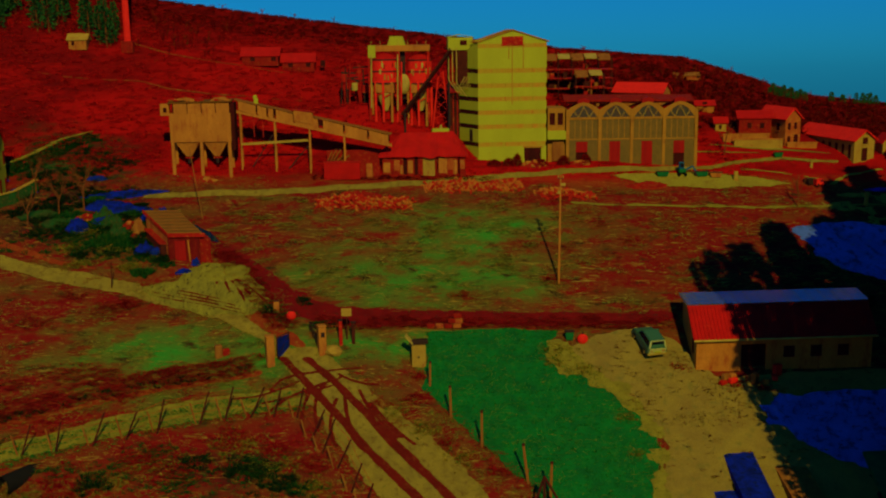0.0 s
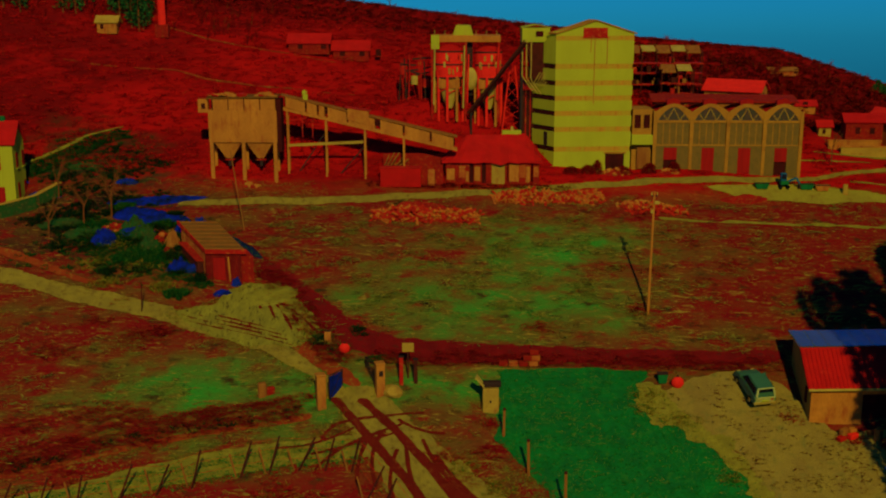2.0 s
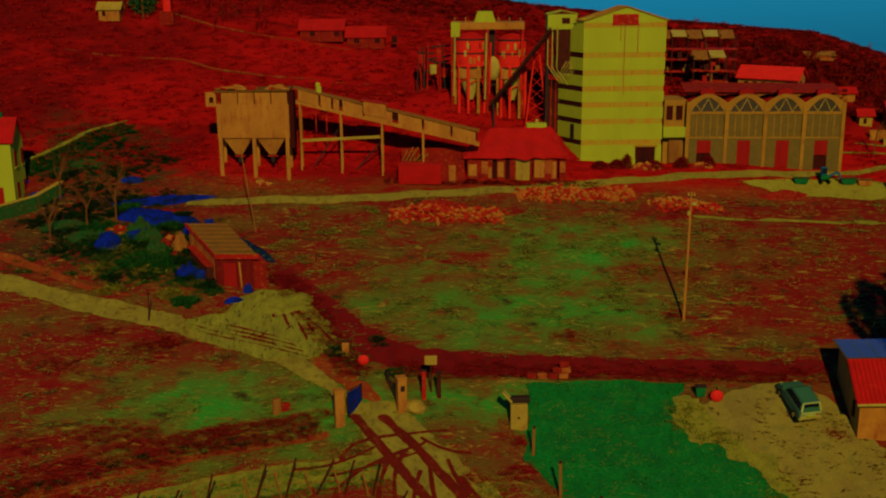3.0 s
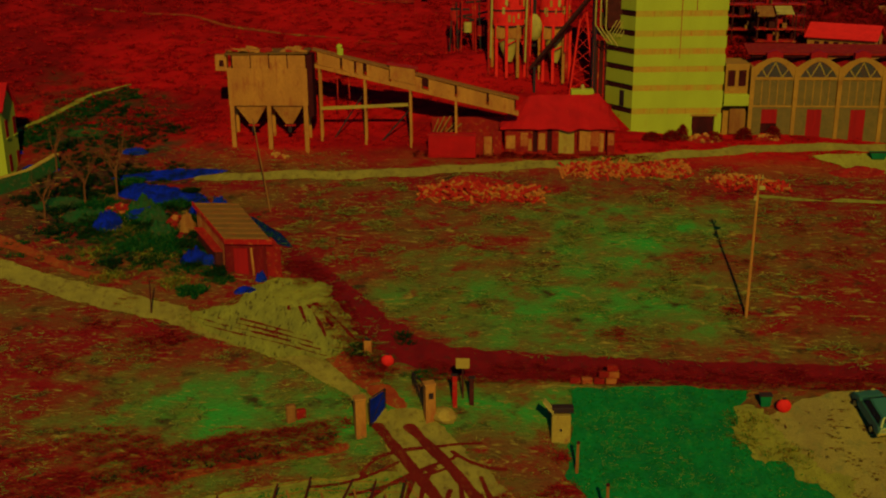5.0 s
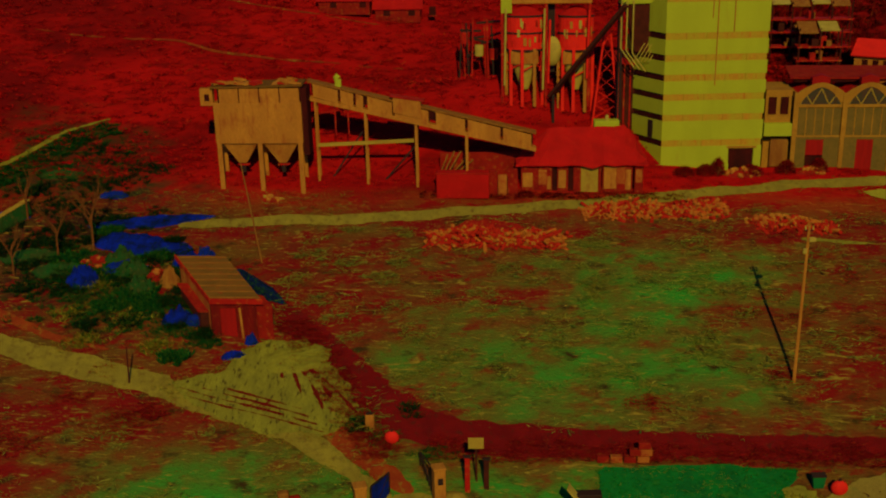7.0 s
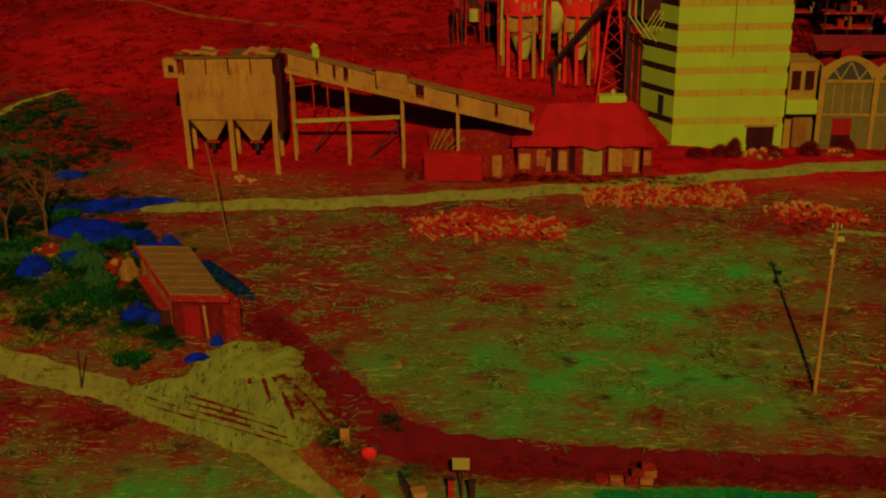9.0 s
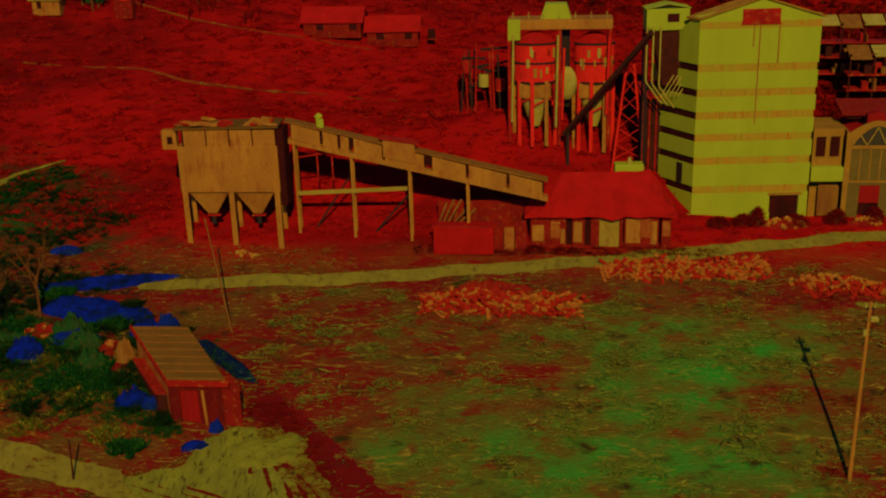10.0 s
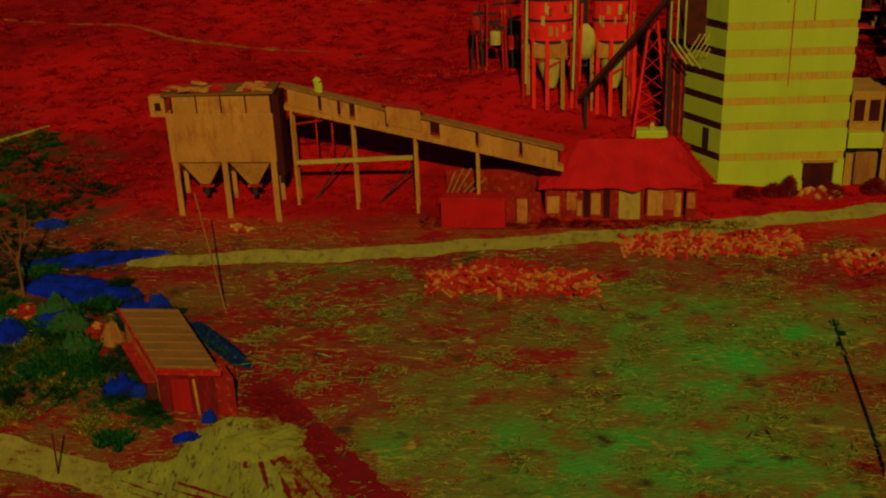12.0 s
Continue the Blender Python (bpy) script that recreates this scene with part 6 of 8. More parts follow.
def build_fence():
    spots = [(-35.0, 70.6), (-32.6, 71.9), (-30.6, 73.0), (-28.5, 74.0), (-26.4, 74.7), (-24.1, 75.4), (-22.0, 76.1), (-20.0, 76.9), (-17.3, 78.2), (-15.6, 78.8), (-13.9, 79.4), (-12.2, 79.6), (-10.5, 79.4), (-9.2, 76.4), (-8.2, 74.6), (-7.0, 72.6), (-5.8, 69.6), (-4.8, 67.0)]
    t = thing("wire_fence", *spots[0], 0, "old leaning stake and wire fence along the verge", "fence")
    rnd = random.Random(5)
    tops = []
    for x, y in spots:
        # each stake's long shadow on the verge, built as a dark slanting bar
        g = B()
        b = local(t, x, y) - Vector((0, 0, 0.3))
        top = b + Vector((rnd.uniform(0.6, 1.25), rnd.uniform(-0.15, 0.5), rnd.uniform(2.2, 2.7)))
        tube(g, b, top, 0.075, 0.06, n=6)
        part("stake", g, M_WOODDARK, t, "dark bar shaped as a stake's cast shadow")
        g = B()
        tube(g, b + Vector((-0.1, 0.1, 0)), b + Vector((-0.5, 0.1, rnd.uniform(1.5, 1.9))), 0.07, 0.06, n=6)
        part("stake", g, M_WOOD, t)
        tops.append((b, top))
    for (b0, t0), (b1, t1) in zip(tops, tops[1:]):
        for s in (0.45, 0.72, 0.95):
            g = B()
            tube(g, b0.lerp(t0, s), b1.lerp(t1, s), 0.012, n=4, caps=False)
            part("wire", g, M_RUST, t)


build_fence()
for x, y, h, lean in ((0.7, 79.2, 2.3, -0.05), (2.8, 75.0, 2.5, 0.0), (5.7, 70.6, 2.6, -0.35), (6.9, 68.4, 2.6, 0.1), (-0.9, 84.4, 1.9, 0.05)):
    t = thing("stake", x, y, 0, "upright weathered wooden stake at the lawn's edge", "stake", "stakes by the lawn")
    g = B()
    tube(g, (0, 0, -0.3), (lean, 0.05, h), 0.1, 0.08, n=7)
    part("shaft", g, M_WOOD, t)
    g = B()
    tube(g, (lean, 0.05, h - 0.12), (lean, 0.05, h + 0.03), 0.1, 0.1, n=7)
    part("cap", g, M_WOODDARK, t)

t = thing("strut_post", 6.4, 66.8, 0, "corner fence post with two slanting struts", "post")
for a in ((0.0, 0.0), (-0.9, 0.4), (1.7, -0.6)):
    g = B()
    tube(g, (a[0], a[1], -0.3), (0, 0, 2.6), 0.08, n=6)
    part("strut", g, M_WOODDARK, t)


def build_cabinet():
    t = thing("utility_cabinet", -2.35, 87.7, 8, "pale yellow utility cabinet with a propped lid", "cabinet", sink=0.1)
    t.matrix_world = t.matrix_world @ Matrix.Diagonal((0.74, 0.8, 1.0, 1))
    g = B()
    box(g, 0, 1.5, 0, 1.1, 0.0, 1.75, 0.05)
    part("body", g, M_CONCPALE, t)
    g = B()
    box(g, 0.1, 1.4, -0.03, 0.02, 0.25, 1.6, 0.01)
    door = part("door", g, M_CONCPALE, t)
    g = B()
    box(g, 0.62, 0.82, -0.08, -0.03, 0.8, 0.95)
    part("handle", g, M_STEEL, door)
    g = B()
    box(g, -0.25, 1.75, 0.5, 1.7, 1.78, 2.1, 0.03)
    part("rear_box", g, M_STEEL, t, "dark box behind")
    g = B()
    slab(g, (-0.7, 0.1, 2.6), (0.1, -0.1, 1.9), (0.3, 1.1, 1.9), (-0.5, 1.3, 2.6), 0.08)
    part("lid", g, M_PALESTEEL, t, "propped pale lid")
    g = B()
    box(g, -0.1, 1.6, -0.1, 1.2, -0.3, 0.06)
    part("base", g, M_CONCPALE, t)


build_cabinet()


def build_sign():
    t = thing("sign_board", -7.9, 92.5, 5, "blank yellow board on a post", "sign")
    g = B()
    tube(g, (0, 0.05, -0.3), (0, 0.05, 2.4), 0.06, n=6)
    part("post", g, M_WOODDARK, t)
    g = B()
    box(g, -0.42, 0.42, -0.02, 0.03, 1.95, 2.6, 0.01)
    part("board", g, M_CONCPALE, t)
    for x, y, h, mt, nm, lab in ((-8.3, 91.4, 2.0, M_RUST, "red_post", "rusty red steel post"), (-7.3, 91.8, 1.7, M_WOODDARK, "red_post", "dark narrow steel post"), (-14.6, 98.4, 0.9, M_CONC, "meter_box", "small pale meter box on a stub")):
        p = thing(nm, x, y, 0, lab, "post")
        g = B()
        post(g, 0.28 if nm == "red_post" else 0.5, h)
        part("shaft", g, mt, p)
        g = B()
        box(g, -0.2, 0.2, -0.2, 0.2, h, h + 0.08)
        part("cap", g, M_STEEL, p)
    b = thing("boulder", -8.85, 90.3, 30, "pale boulder beside the gate pillar", "rock")
    g = B()
    bmesh.ops.create_icosphere(g, subdivisions=2, radius=0.8)
    for v in g.verts:
        v.co *= 1 + 0.25 * noise.noise(v.co * 1.4)
        v.co.z *= 0.6
    part("stone", g, M_CONCPALE, b)
    for x, y, r, nm, lab, mt in ((-13.1, 96.7, 0.42, "buoy", "round bright red buoy on the grass", M_REDPAINT), (11.6, 91.9, 0.46, "buoy", "round bright red buoy beside the lawn", M_REDPAINT)):
        b = thing(nm, x, y, 0, lab, "buoy", sink=-r * 0.9)
        g = B()
        bmesh.ops.create_uvsphere(g, u_segments=18, v_segments=12, radius=r)
        for v in g.verts:
            v.co.z *= 0.92
        part("float", g, mt, b, smooth=True)
        g = B()
        tube(g, (0, 0, r * 0.85), (0, 0, r * 1.15), 0.09, n=8)
        part("neck", g, M_STEEL, b)
    b = thing("waste_bin", 10.6, 92.6, 10, "dark green wheeled waste bin", "bin")
    b.matrix_world = b.matrix_world @ Matrix.Scale(0.66, 4)
    g = B()
    prism(g, [(-0.42, 0.1), (0.42, 0.1), (0.55, 1.1), (-0.55, 1.1)], -0.4, 0.4)
    part("body", g, M_GREEN, b)
    g = B()
    slab(g, (-0.6, -0.48, 1.14), (0.6, -0.48, 1.14), (0.6, 0.48, 1.28), (-0.6, 0.48, 1.28), 0.06)
    part("lid", g, M_STEEL, b)
    c = thing("crate_stack", -1.3, 94.7, 4, "low stack of red crates behind the cabinet", "crates")
    for k, (x, y, z) in enumerate(((0, 0, 0), (0.75, 0, 0), (1.5, 0, 0), (2.25, 0, 0), (1.8, 0, 0.42), (2.4, 0, 0.42), (2.3, 0, 0.84))):
        g = B()
        box(g, x, x + 0.66, y, y + 0.5, z, z + 0.38, 0.02)
        part("crate", g, M_PLASTER if k % 2 else M_BRICK, c)
    s = thing("stub_wall", -18.2, 89.2, 20, "broken brick stub wall in the meadow", "wall", sink=0.2)
    g = B()
    box(g, 0, 0.6, 0, 0.5, 0, 1.25, 0.08)
    part("block", g, M_WOOD, s)
    g = B()
    box(g, 0.6, 1.2, 0.05, 0.45, 0, 0.9, 0.08)
    part("block", g, M_BRICK, s)
    # made-up tube in place of a dark shape of unknown nature
    k = thing("dark_tube", -27.9, 69.4, 60, "short black tube in place of an unidentified dark shape", "pipe", sink=0.15)
    g = B()
    n = 20
    for r0, r1 in ((0.62, 0.62), (0.5, 0.5)):
        tube(g, (0, 0, 0.62), (3.4, 0, 0.62), r0, r1, n=n, caps=False)
    tube(g, (3.1, 0, 0.62), (3.5, 0, 0.62), 0.74, n=n, caps=False)
    part("barrel", g, M_RUBBER, k)


build_sign()


# ---- poles ----
def build_pole(x, y, h, label, lamp=True, mat=None, lean=0.12):
    t = thing("utility_pole", x, y, 0, label, "pole", "utility poles")
    g = B()
    tube(g, (0, 0, -0.6), (lean, 0.02, h), 0.11 if lamp else 0.06, 0.08 if lamp else 0.045, n=10)
    part("shaft", g, mat or M_WOOD, t)
    if lamp:
        g = B()
        beam(g, (-0.12, 0, h - 0.35), (0.36, 0, h - 0.35), 0.07, 0.08)
        arm = part("cross_arm", g, M_STEEL, t)
        for dx in (-0.1, 0.12, 0.34):
            g = B()
            tube(g, (dx, 0, h - 0.3), (dx, 0, h - 0.05), 0.06, 0.04, n=8)
            part("insulator", g, M_PALESTEEL, arm)
        g = B()
        box(g, 0.15, 0.55, -0.25, 0.1, h - 1.0, h - 0.75, 0.04)
        part("lamp_head", g, M_PALESTEEL, t)
        g = B()
        box(g, -0.15, 0.05, -0.35, -0.1, h - 1.7, h - 1.4, 0.02)
        part("junction_box", g, M_PALESTEEL, t)
    return t


build_pole(10.9, 105.3, 9.9, "weathered wooden utility pole with insulators on top", mat=M_CONC)
build_pole(-30.7, 103.8, 2.4, "short thin pole at the track's edge", lamp=False, mat=M_WOODDARK)
build_pole(-26.4, 124.3, 7.6, "thin leaning wooden pole beside the works road", lamp=False, mat=M_WOOD, lean=-1.1)


# ---- the shed and the heaps round it ----
def build_shed():
    """A brick shed sheared to fit the camera's view: its sides run back to the left of its front."""
    t = thing("shed", -27.0, 111.0, 2, "old brick shed with a brown felted roof", "shed", sink=0.4)
    W, back, e0 = 3.1, Vector((-2.9, 5.6, 1.5)), 2.95

    def at(a, s, z):
        return Vector((a, 0, z)) + back * s

    def block(a0, a1, s0, s1, z0, z1):
        g = B()
        lo = [at(a, s, z0) for a, s in ((a0, s0), (a1, s0), (a1, s1), (a0, s1))]
        hi = [at(a, s, z1) for a, s in ((a0, s0), (a1, s0), (a1, s1), (a0, s1))]
        u, v = [g.verts.new(p) for p in lo], [g.verts.new(p) for p in hi]
        g.faces.new(u[::-1])
        g.faces.new(v)
        for i in range(4):
            g.faces.new((u[i], u[(i + 1) % 4], v[(i + 1) % 4], v[i]))
        bmesh.ops.recalc_face_normals(g, faces=g.faces)
        return g

    part("wall", block(0, 0.6, 0, 0.04, -0.3, e0 - 0.1), M_SHED, t)
    part("wall", block(1.7, W, 0, 0.04, -0.3, e0 - 0.1), M_SHED, t)
    part("wall", block(0.6, 1.7, 0, 0.04, 2.25, e0 - 0.1), M_SHED, t)
    part("wall", block(0, 0.3, 0.04, 1, -0.6, e0 - 0.1), M_PLASTER, t, "patched side wall")
    part("wall", block(W - 0.3, W, 0.04, 1, -0.6, e0 - 0.1), M_BRICK, t)
    part("wall", block(0.3, W - 0.3, 0.96, 1, -0.6, e0 - 0.1), M_BRICK, t)
    part("door", block(0.6, 1.7, 0.02, 0.03, -0.3, 2.25), M_DOOR, t, "dark red plank door")
    roof = part("roof", block(-0.12, W + 0.25, -0.05, 1.05, e0 - 0.08, e0 + 0.06), M_FELT, t, "brown felted roof")
    for k in range(8):
        part("batten", block(-0.1, W + 0.22, -0.02 + k * 0.145, -0.005 + k * 0.145, e0 + 0.06, e0 + 0.1), M_WOOD, roof)
    part("fascia", block(-0.2, -0.12, -0.06, 1.06, e0 - 0.22, e0 + 0.12), M_RUST, roof, "rusty red edge board")
    part("fascia", block(-0.2, W + 0.3, -0.07, -0.05, e0 - 0.25, e0 + 0.1), M_RUST, roof, "rusty red edge board")
    g = B()
    beam(g, (2.1, -0.35, 0.2), (1.95, -0.1, 2.3), 0.14, 0.1)
    part("prop", g, M_CONC, t, "pale leaning prop")
    part("lean_to", block(-0.55, 0.0, 0.1, 0.75, -0.6, 1.7), M_WOODDARK, t, "dark lean-to along the wall")
    part("lean_to_roof", block(-0.75, 0.0, 0.08, 0.78, 1.7, 1.8), M_BRICK, t)
    part("side_bay", block(W, W + 1.1, 0.02, 0.3, -0.5, 2.3), M_BRICK, t, "rusty red side bay")


build_shed()


def heap(name, x, y, rx, ry, h, mat, label, category, seed, yaw=0, rough=0.4, n=24, sink=0.05):
    t = thing(name, x, y, yaw, label, category, sink=sink)
    g = B()
    rows = []
    for i in range(n):
        rows.append([])
        for j in range(n):
            u, v = i / (n - 1) * 2 - 1, j / (n - 1) * 2 - 1
            d = min(1.0, math.hypot(u, v))
            edge = 1 - d ** 3
            z = h * edge * (0.7 + 0.55 * noise.noise((u * 1.7 + seed, v * 1.7, seed))) + rough * h * edge * (0.9 * abs(noise.noise((u * 4.1 + seed, v * 3.3, seed * 2))) + 0.5 * noise.noise((u * 9, v * 9, seed)))
            px, py = u * rx * (1 + 0.16 * noise.noise((v * 2, seed, 0))), v * ry * (1 + 0.25 * noise.noise((u * 2.3, seed, 3)))
            a = radians(yaw)
            wx, wy = x + px * math.cos(a) - py * math.sin(a), y + px * math.sin(a) + py * math.cos(a)
            rows[-1].append(g.verts.new(local(t, wx, wy) + Vector((0, 0, max(z, -0.02) - 0.1 * d + sink))))
    for i in range(n - 1):
        for j in range(n - 1):
            g.faces.new((rows[i][j], rows[i + 1][j], rows[i + 1][j + 1], rows[i][j + 1]))
    part("mound", g, mat, t, smooth=True)
    return t


# made-up blue heaps: the blue of shaded road and stones as colour
heap("stand_in_heap", -37.4, 132.8, 4.9, 1.3, 0.45, M_BLUE, "long low blue heap standing for shaded road", "heap", 1.3, 14, 0.6, 30)
heap("stand_in_heap", -36.6, 127.4, 4.6, 2.2, 0.5, M_BLUE, "broad blue heap standing for shaded ground", "heap", 2.9, -20, 0.9, 30)
heap("stand_in_heap", -32.2, 124.2, 1.2, 1.3, 0.6, M_BLUE, "small blue heap standing for shaded ground", "heap", 4.1, 0, 0.9)
heap("scrap_mound", -41.0, 121.9, 2.5, 1.5, 0.45, M_MOSS, "mossy overgrown heap in the weeds", "heap", 5.7, 0, 0.9)
heap("stand_in_heap", -36.6, 122.2, 1.9, 1.2, 0.5, M_NAVY, "blue heap standing for shade in the weeds", "heap", 11.7, 20, 0.9)
heap("scrap_mound", -44.6, 125.0, 2.6, 1.5, 0.4, M_MOSS, "mossy overgrown heap beside the young trees", "heap", 12.9, 10, 0.9)
heap("stand_in_heap", -28.6, 112.9, 1.1, 0.7, 0.5, M_NAVY, "blue heap standing for shade beside the shed", "heap", 7.1, 0, 0.9)
heap("stand_in_heap", -55.4, 138.2, 2.6, 1.0, 0.6, M_BLUE, "blue heap standing for shade beside the house", "heap", 8.2, 0, 0.8)
heap("stand_in_heap", -24.9, 107.9, 1.0, 0.7, 0.22, M_BLUE, "low blue heap standing for shade at the shed door", "heap", 6.4, 30, 0.9)
heap("scrap_mound", -48.8, 144.6, 2.4, 1.0, 0.3, M_MOSS, "mossy overgrown heap on the weedy bank", "heap", 14.4, 8, 0.9)
heap("stand_in_heap", 52.0, 134.0, 2.4, 0.5, 0.3, M_BLUE, "flat blue strip standing for shade over rubble", "heap", 21.4, -14, 0.5)
# more small heaps; the blue and navy ones stand for shaded ground
SMALL_HEAPS = (
    (-38.9, 120.0, 1.3, 1.4, 0.9, M_BLUE, 31.3, 10, "blue heap standing for shade on weedy ground"),
    (-34.2, 118.6, 1.1, 1.2, 0.8, M_MOSS, 33.1, -20, "mossy heap of scrap in the weeds"),
    (-35.6, 121.4, 1.5, 1.3, 0.9, M_MOSS, 35.9, 0, "mossy green heap among the blue heaps"),
    (-30.0, 113.2, 1.2, 0.9, 0.7, M_BLUE, 37.7, 30, "blue heap standing for shade before the shed"),
    (-37.2, 123.6, 1.4, 1.2, 0.9, M_MOSS, 39.2, 15, "mossy green heap beside the blue heaps"),
    (-30.9, 124.9, 0.8, 0.9, 0.8, M_NAVY, 41.6, 0, "small navy heap standing for shade behind the shed"),
    (-32.4, 120.0, 0.8, 1.0, 1.0, M_WOOD, 43.4, 0, "brown earthy mound beside the shed"),
    (-42.4, 139.0, 1.3, 0.8, 0.4, M_NAVY, 45.8, 5, "navy heap standing for shade on the weedy slope"),
    (-49.4, 133.2, 1.8, 1.0, 0.5, M_NAVY, 47.3, 5, "navy heap standing for shade by the house wall"),
    (-24.2, 110.0, 0.5, 0.4, 0.5, M_NAVY, 49.9, 40, "small navy heap standing for shade by the door"),
)
# the shed's cast shadow, built as a low dark navy mound
heap("shed_shade", -25.6, 119.3, 4.6, 0.75, 0.5, M_SHEDSHADE, "long dark strip shaped as the shed's cast shadow", "heap", 3.7, -54, 0.5)
for x, y, rx, ry, h, mt, seed, yaw, lab in SMALL_HEAPS:
    heap("stand_in_heap", x, y, rx, ry, h, mt, lab, "heap", seed, yaw, 0.9)
ROCKS = []
for k in range(4):
    g = B()
    bmesh.ops.create_icosphere(g, subdivisions=1, radius=0.2)
    for v in g.verts:
        v.co *= 1 + 0.5 * noise.noise(v.co * 3.1 + Vector((k * 5.0, 0, 0)))
        v.co.z *= 0.75
    me = bpy.data.meshes.new("stone")
    g.to_mesh(me)
    g.free()
    me.materials.append((M_CONCPALE, M_PLASTER, M_BRICK, M_CONC)[k])
    ROCKS.append(me)


def rock_pile(x, y, rx, ry, h, n, label, seed, kinds):
    """A heap of separate lumps on a low core."""
    t = heap("rubble_heap", x, y, rx, ry, h * 0.6, M_BRICK, label, "rubble", seed, 0, 0.5, 9)
    rnd = random.Random(seed)
    for k in range(n):
        a, d = rnd.uniform(0, 6.283), rnd.random() ** 0.6
        px, py = math.cos(a) * d * rx, math.sin(a) * d * ry
        ob = new("stone", ROCKS[rnd.choice(kinds)])
        ob.parent = t
        p = local(t, x + px, y + py)
        ob.matrix_basis = pose(p.x, p.y, p.z + h * 0.7 * (1 - d * d), rnd.uniform(0, 60), rnd.uniform(0, 60), rnd.uniform(0, 360)) @ Matrix.Scale(rnd.uniform(0.5, 1.5), 4)


rock_pile(-39.0, 123.4, 1.4, 1.1, 0.6, 40, "mossy rubble heap among the blue heaps", 7.7, (1, 2, 2))
rock_pile(-33.4, 121.0, 1.0, 0.9, 0.7, 36, "heap of broken brick and plaster", 9.9, (1, 2, 2))
rock_pile(-29.6, 118.6, 1.0, 0.9, 0.7, 36, "low heap of broken stones beside the shed", 4.3, (1, 2, 2))
rock_pile(11.6, 146.0, 1.8, 1.0, 0.8, 40, "rubble heap in front of the tower door", 4.8, (1, 2, 3))
rock_pile(13.6, 133.4, 3.4, 1.0, 0.5, 60, "scattered rubble beside the road", 8.8, (2, 1, 3))
rock_pile(17.5, 146.0, 1.4, 0.7, 0.5, 24, "small rubble heap beside the hall", 3.8, (1, 3, 2))
rock_pile(-28.5, 138.0, 1.0, 0.7, 0.4, 16, "few pale stones under the bunker", 2.8, (0, 3, 3))
heap("gravel_heap", -20.6, 107.6, 2.6, 2.6, 0.35, M_STRAW, "low pale gravel heap before the shed", "heap", 3.3, 20, 0.9)
BANK = [(-56.4, 140.6, 0.6), (-55.4, 146.0, 0.7), (-53.9, 150.4, 0.7), (-52.0, 154.8, 0.6), (-48.4, 157.8, 0.3)]
drape("bank_edge", M_STRAW, "straw coloured crest of a weedy bank", "bank", lambda x, y: off_line(x, y, BANK), (-60, -48, 138, 168), 0.35, 0.25, ragged=0.6)
heap("earth_heap", -10, 131.2, 3.0, 1.2, 0.7, M_BRICK, "red earth heap beside the works road", "heap", 5.2, 4, 0.5)
heap("earth_heap", 24.5, 136.4, 2.6, 1.3, 0.5, M_BRICK, "low red earth heap beside the apron", "heap", 1.2, 0, 0.5)

# low retaining walls along the track beneath the house
VERGE = [(-58.0, 121.8, 1.6), (-47, 116.6, 1.5), (-42.5, 113.8, 1.1), (-38.0, 110.6, 0.7), (-33.5, 108.4, 0.3)]
drape("earth_verge", M_VERGE, "bare orange earth verge along the track", "verge", lambda x, y: off_line(x, y, VERGE), (-60, -32, 105, 125), 0.35, 0.12, ragged=0.5)
for pts, hh, mt, lab in (([(-57.0, 125.4), (-51.6, 126.6), (-49.0, 129.6), (-48.0, 134.0)], 1.2, M_MOSS, "mossy green retaining wall under the house"),):
    w = thing("retaining_wall", *pts[0], 0, lab, "wall", sink=0.0)
    for (x0, y0), (x1, y1) in zip(pts, pts[1:]):
        g = B()
        p, q, up = local(w, x0, y0), local(w, x1, y1), Vector((0, 0, 1))
        beam(g, p + up * (hh / 2 - 0.15), q + up * (hh / 2 - 0.15), 0.4, hh + 0.3)
        part("section", g, mt, w)
        g = B()
        beam(g, p + up * (hh + 0.05), q + up * (hh + 0.05), 0.5, 0.1)
        part("coping", g, M_CONCPALE, w)


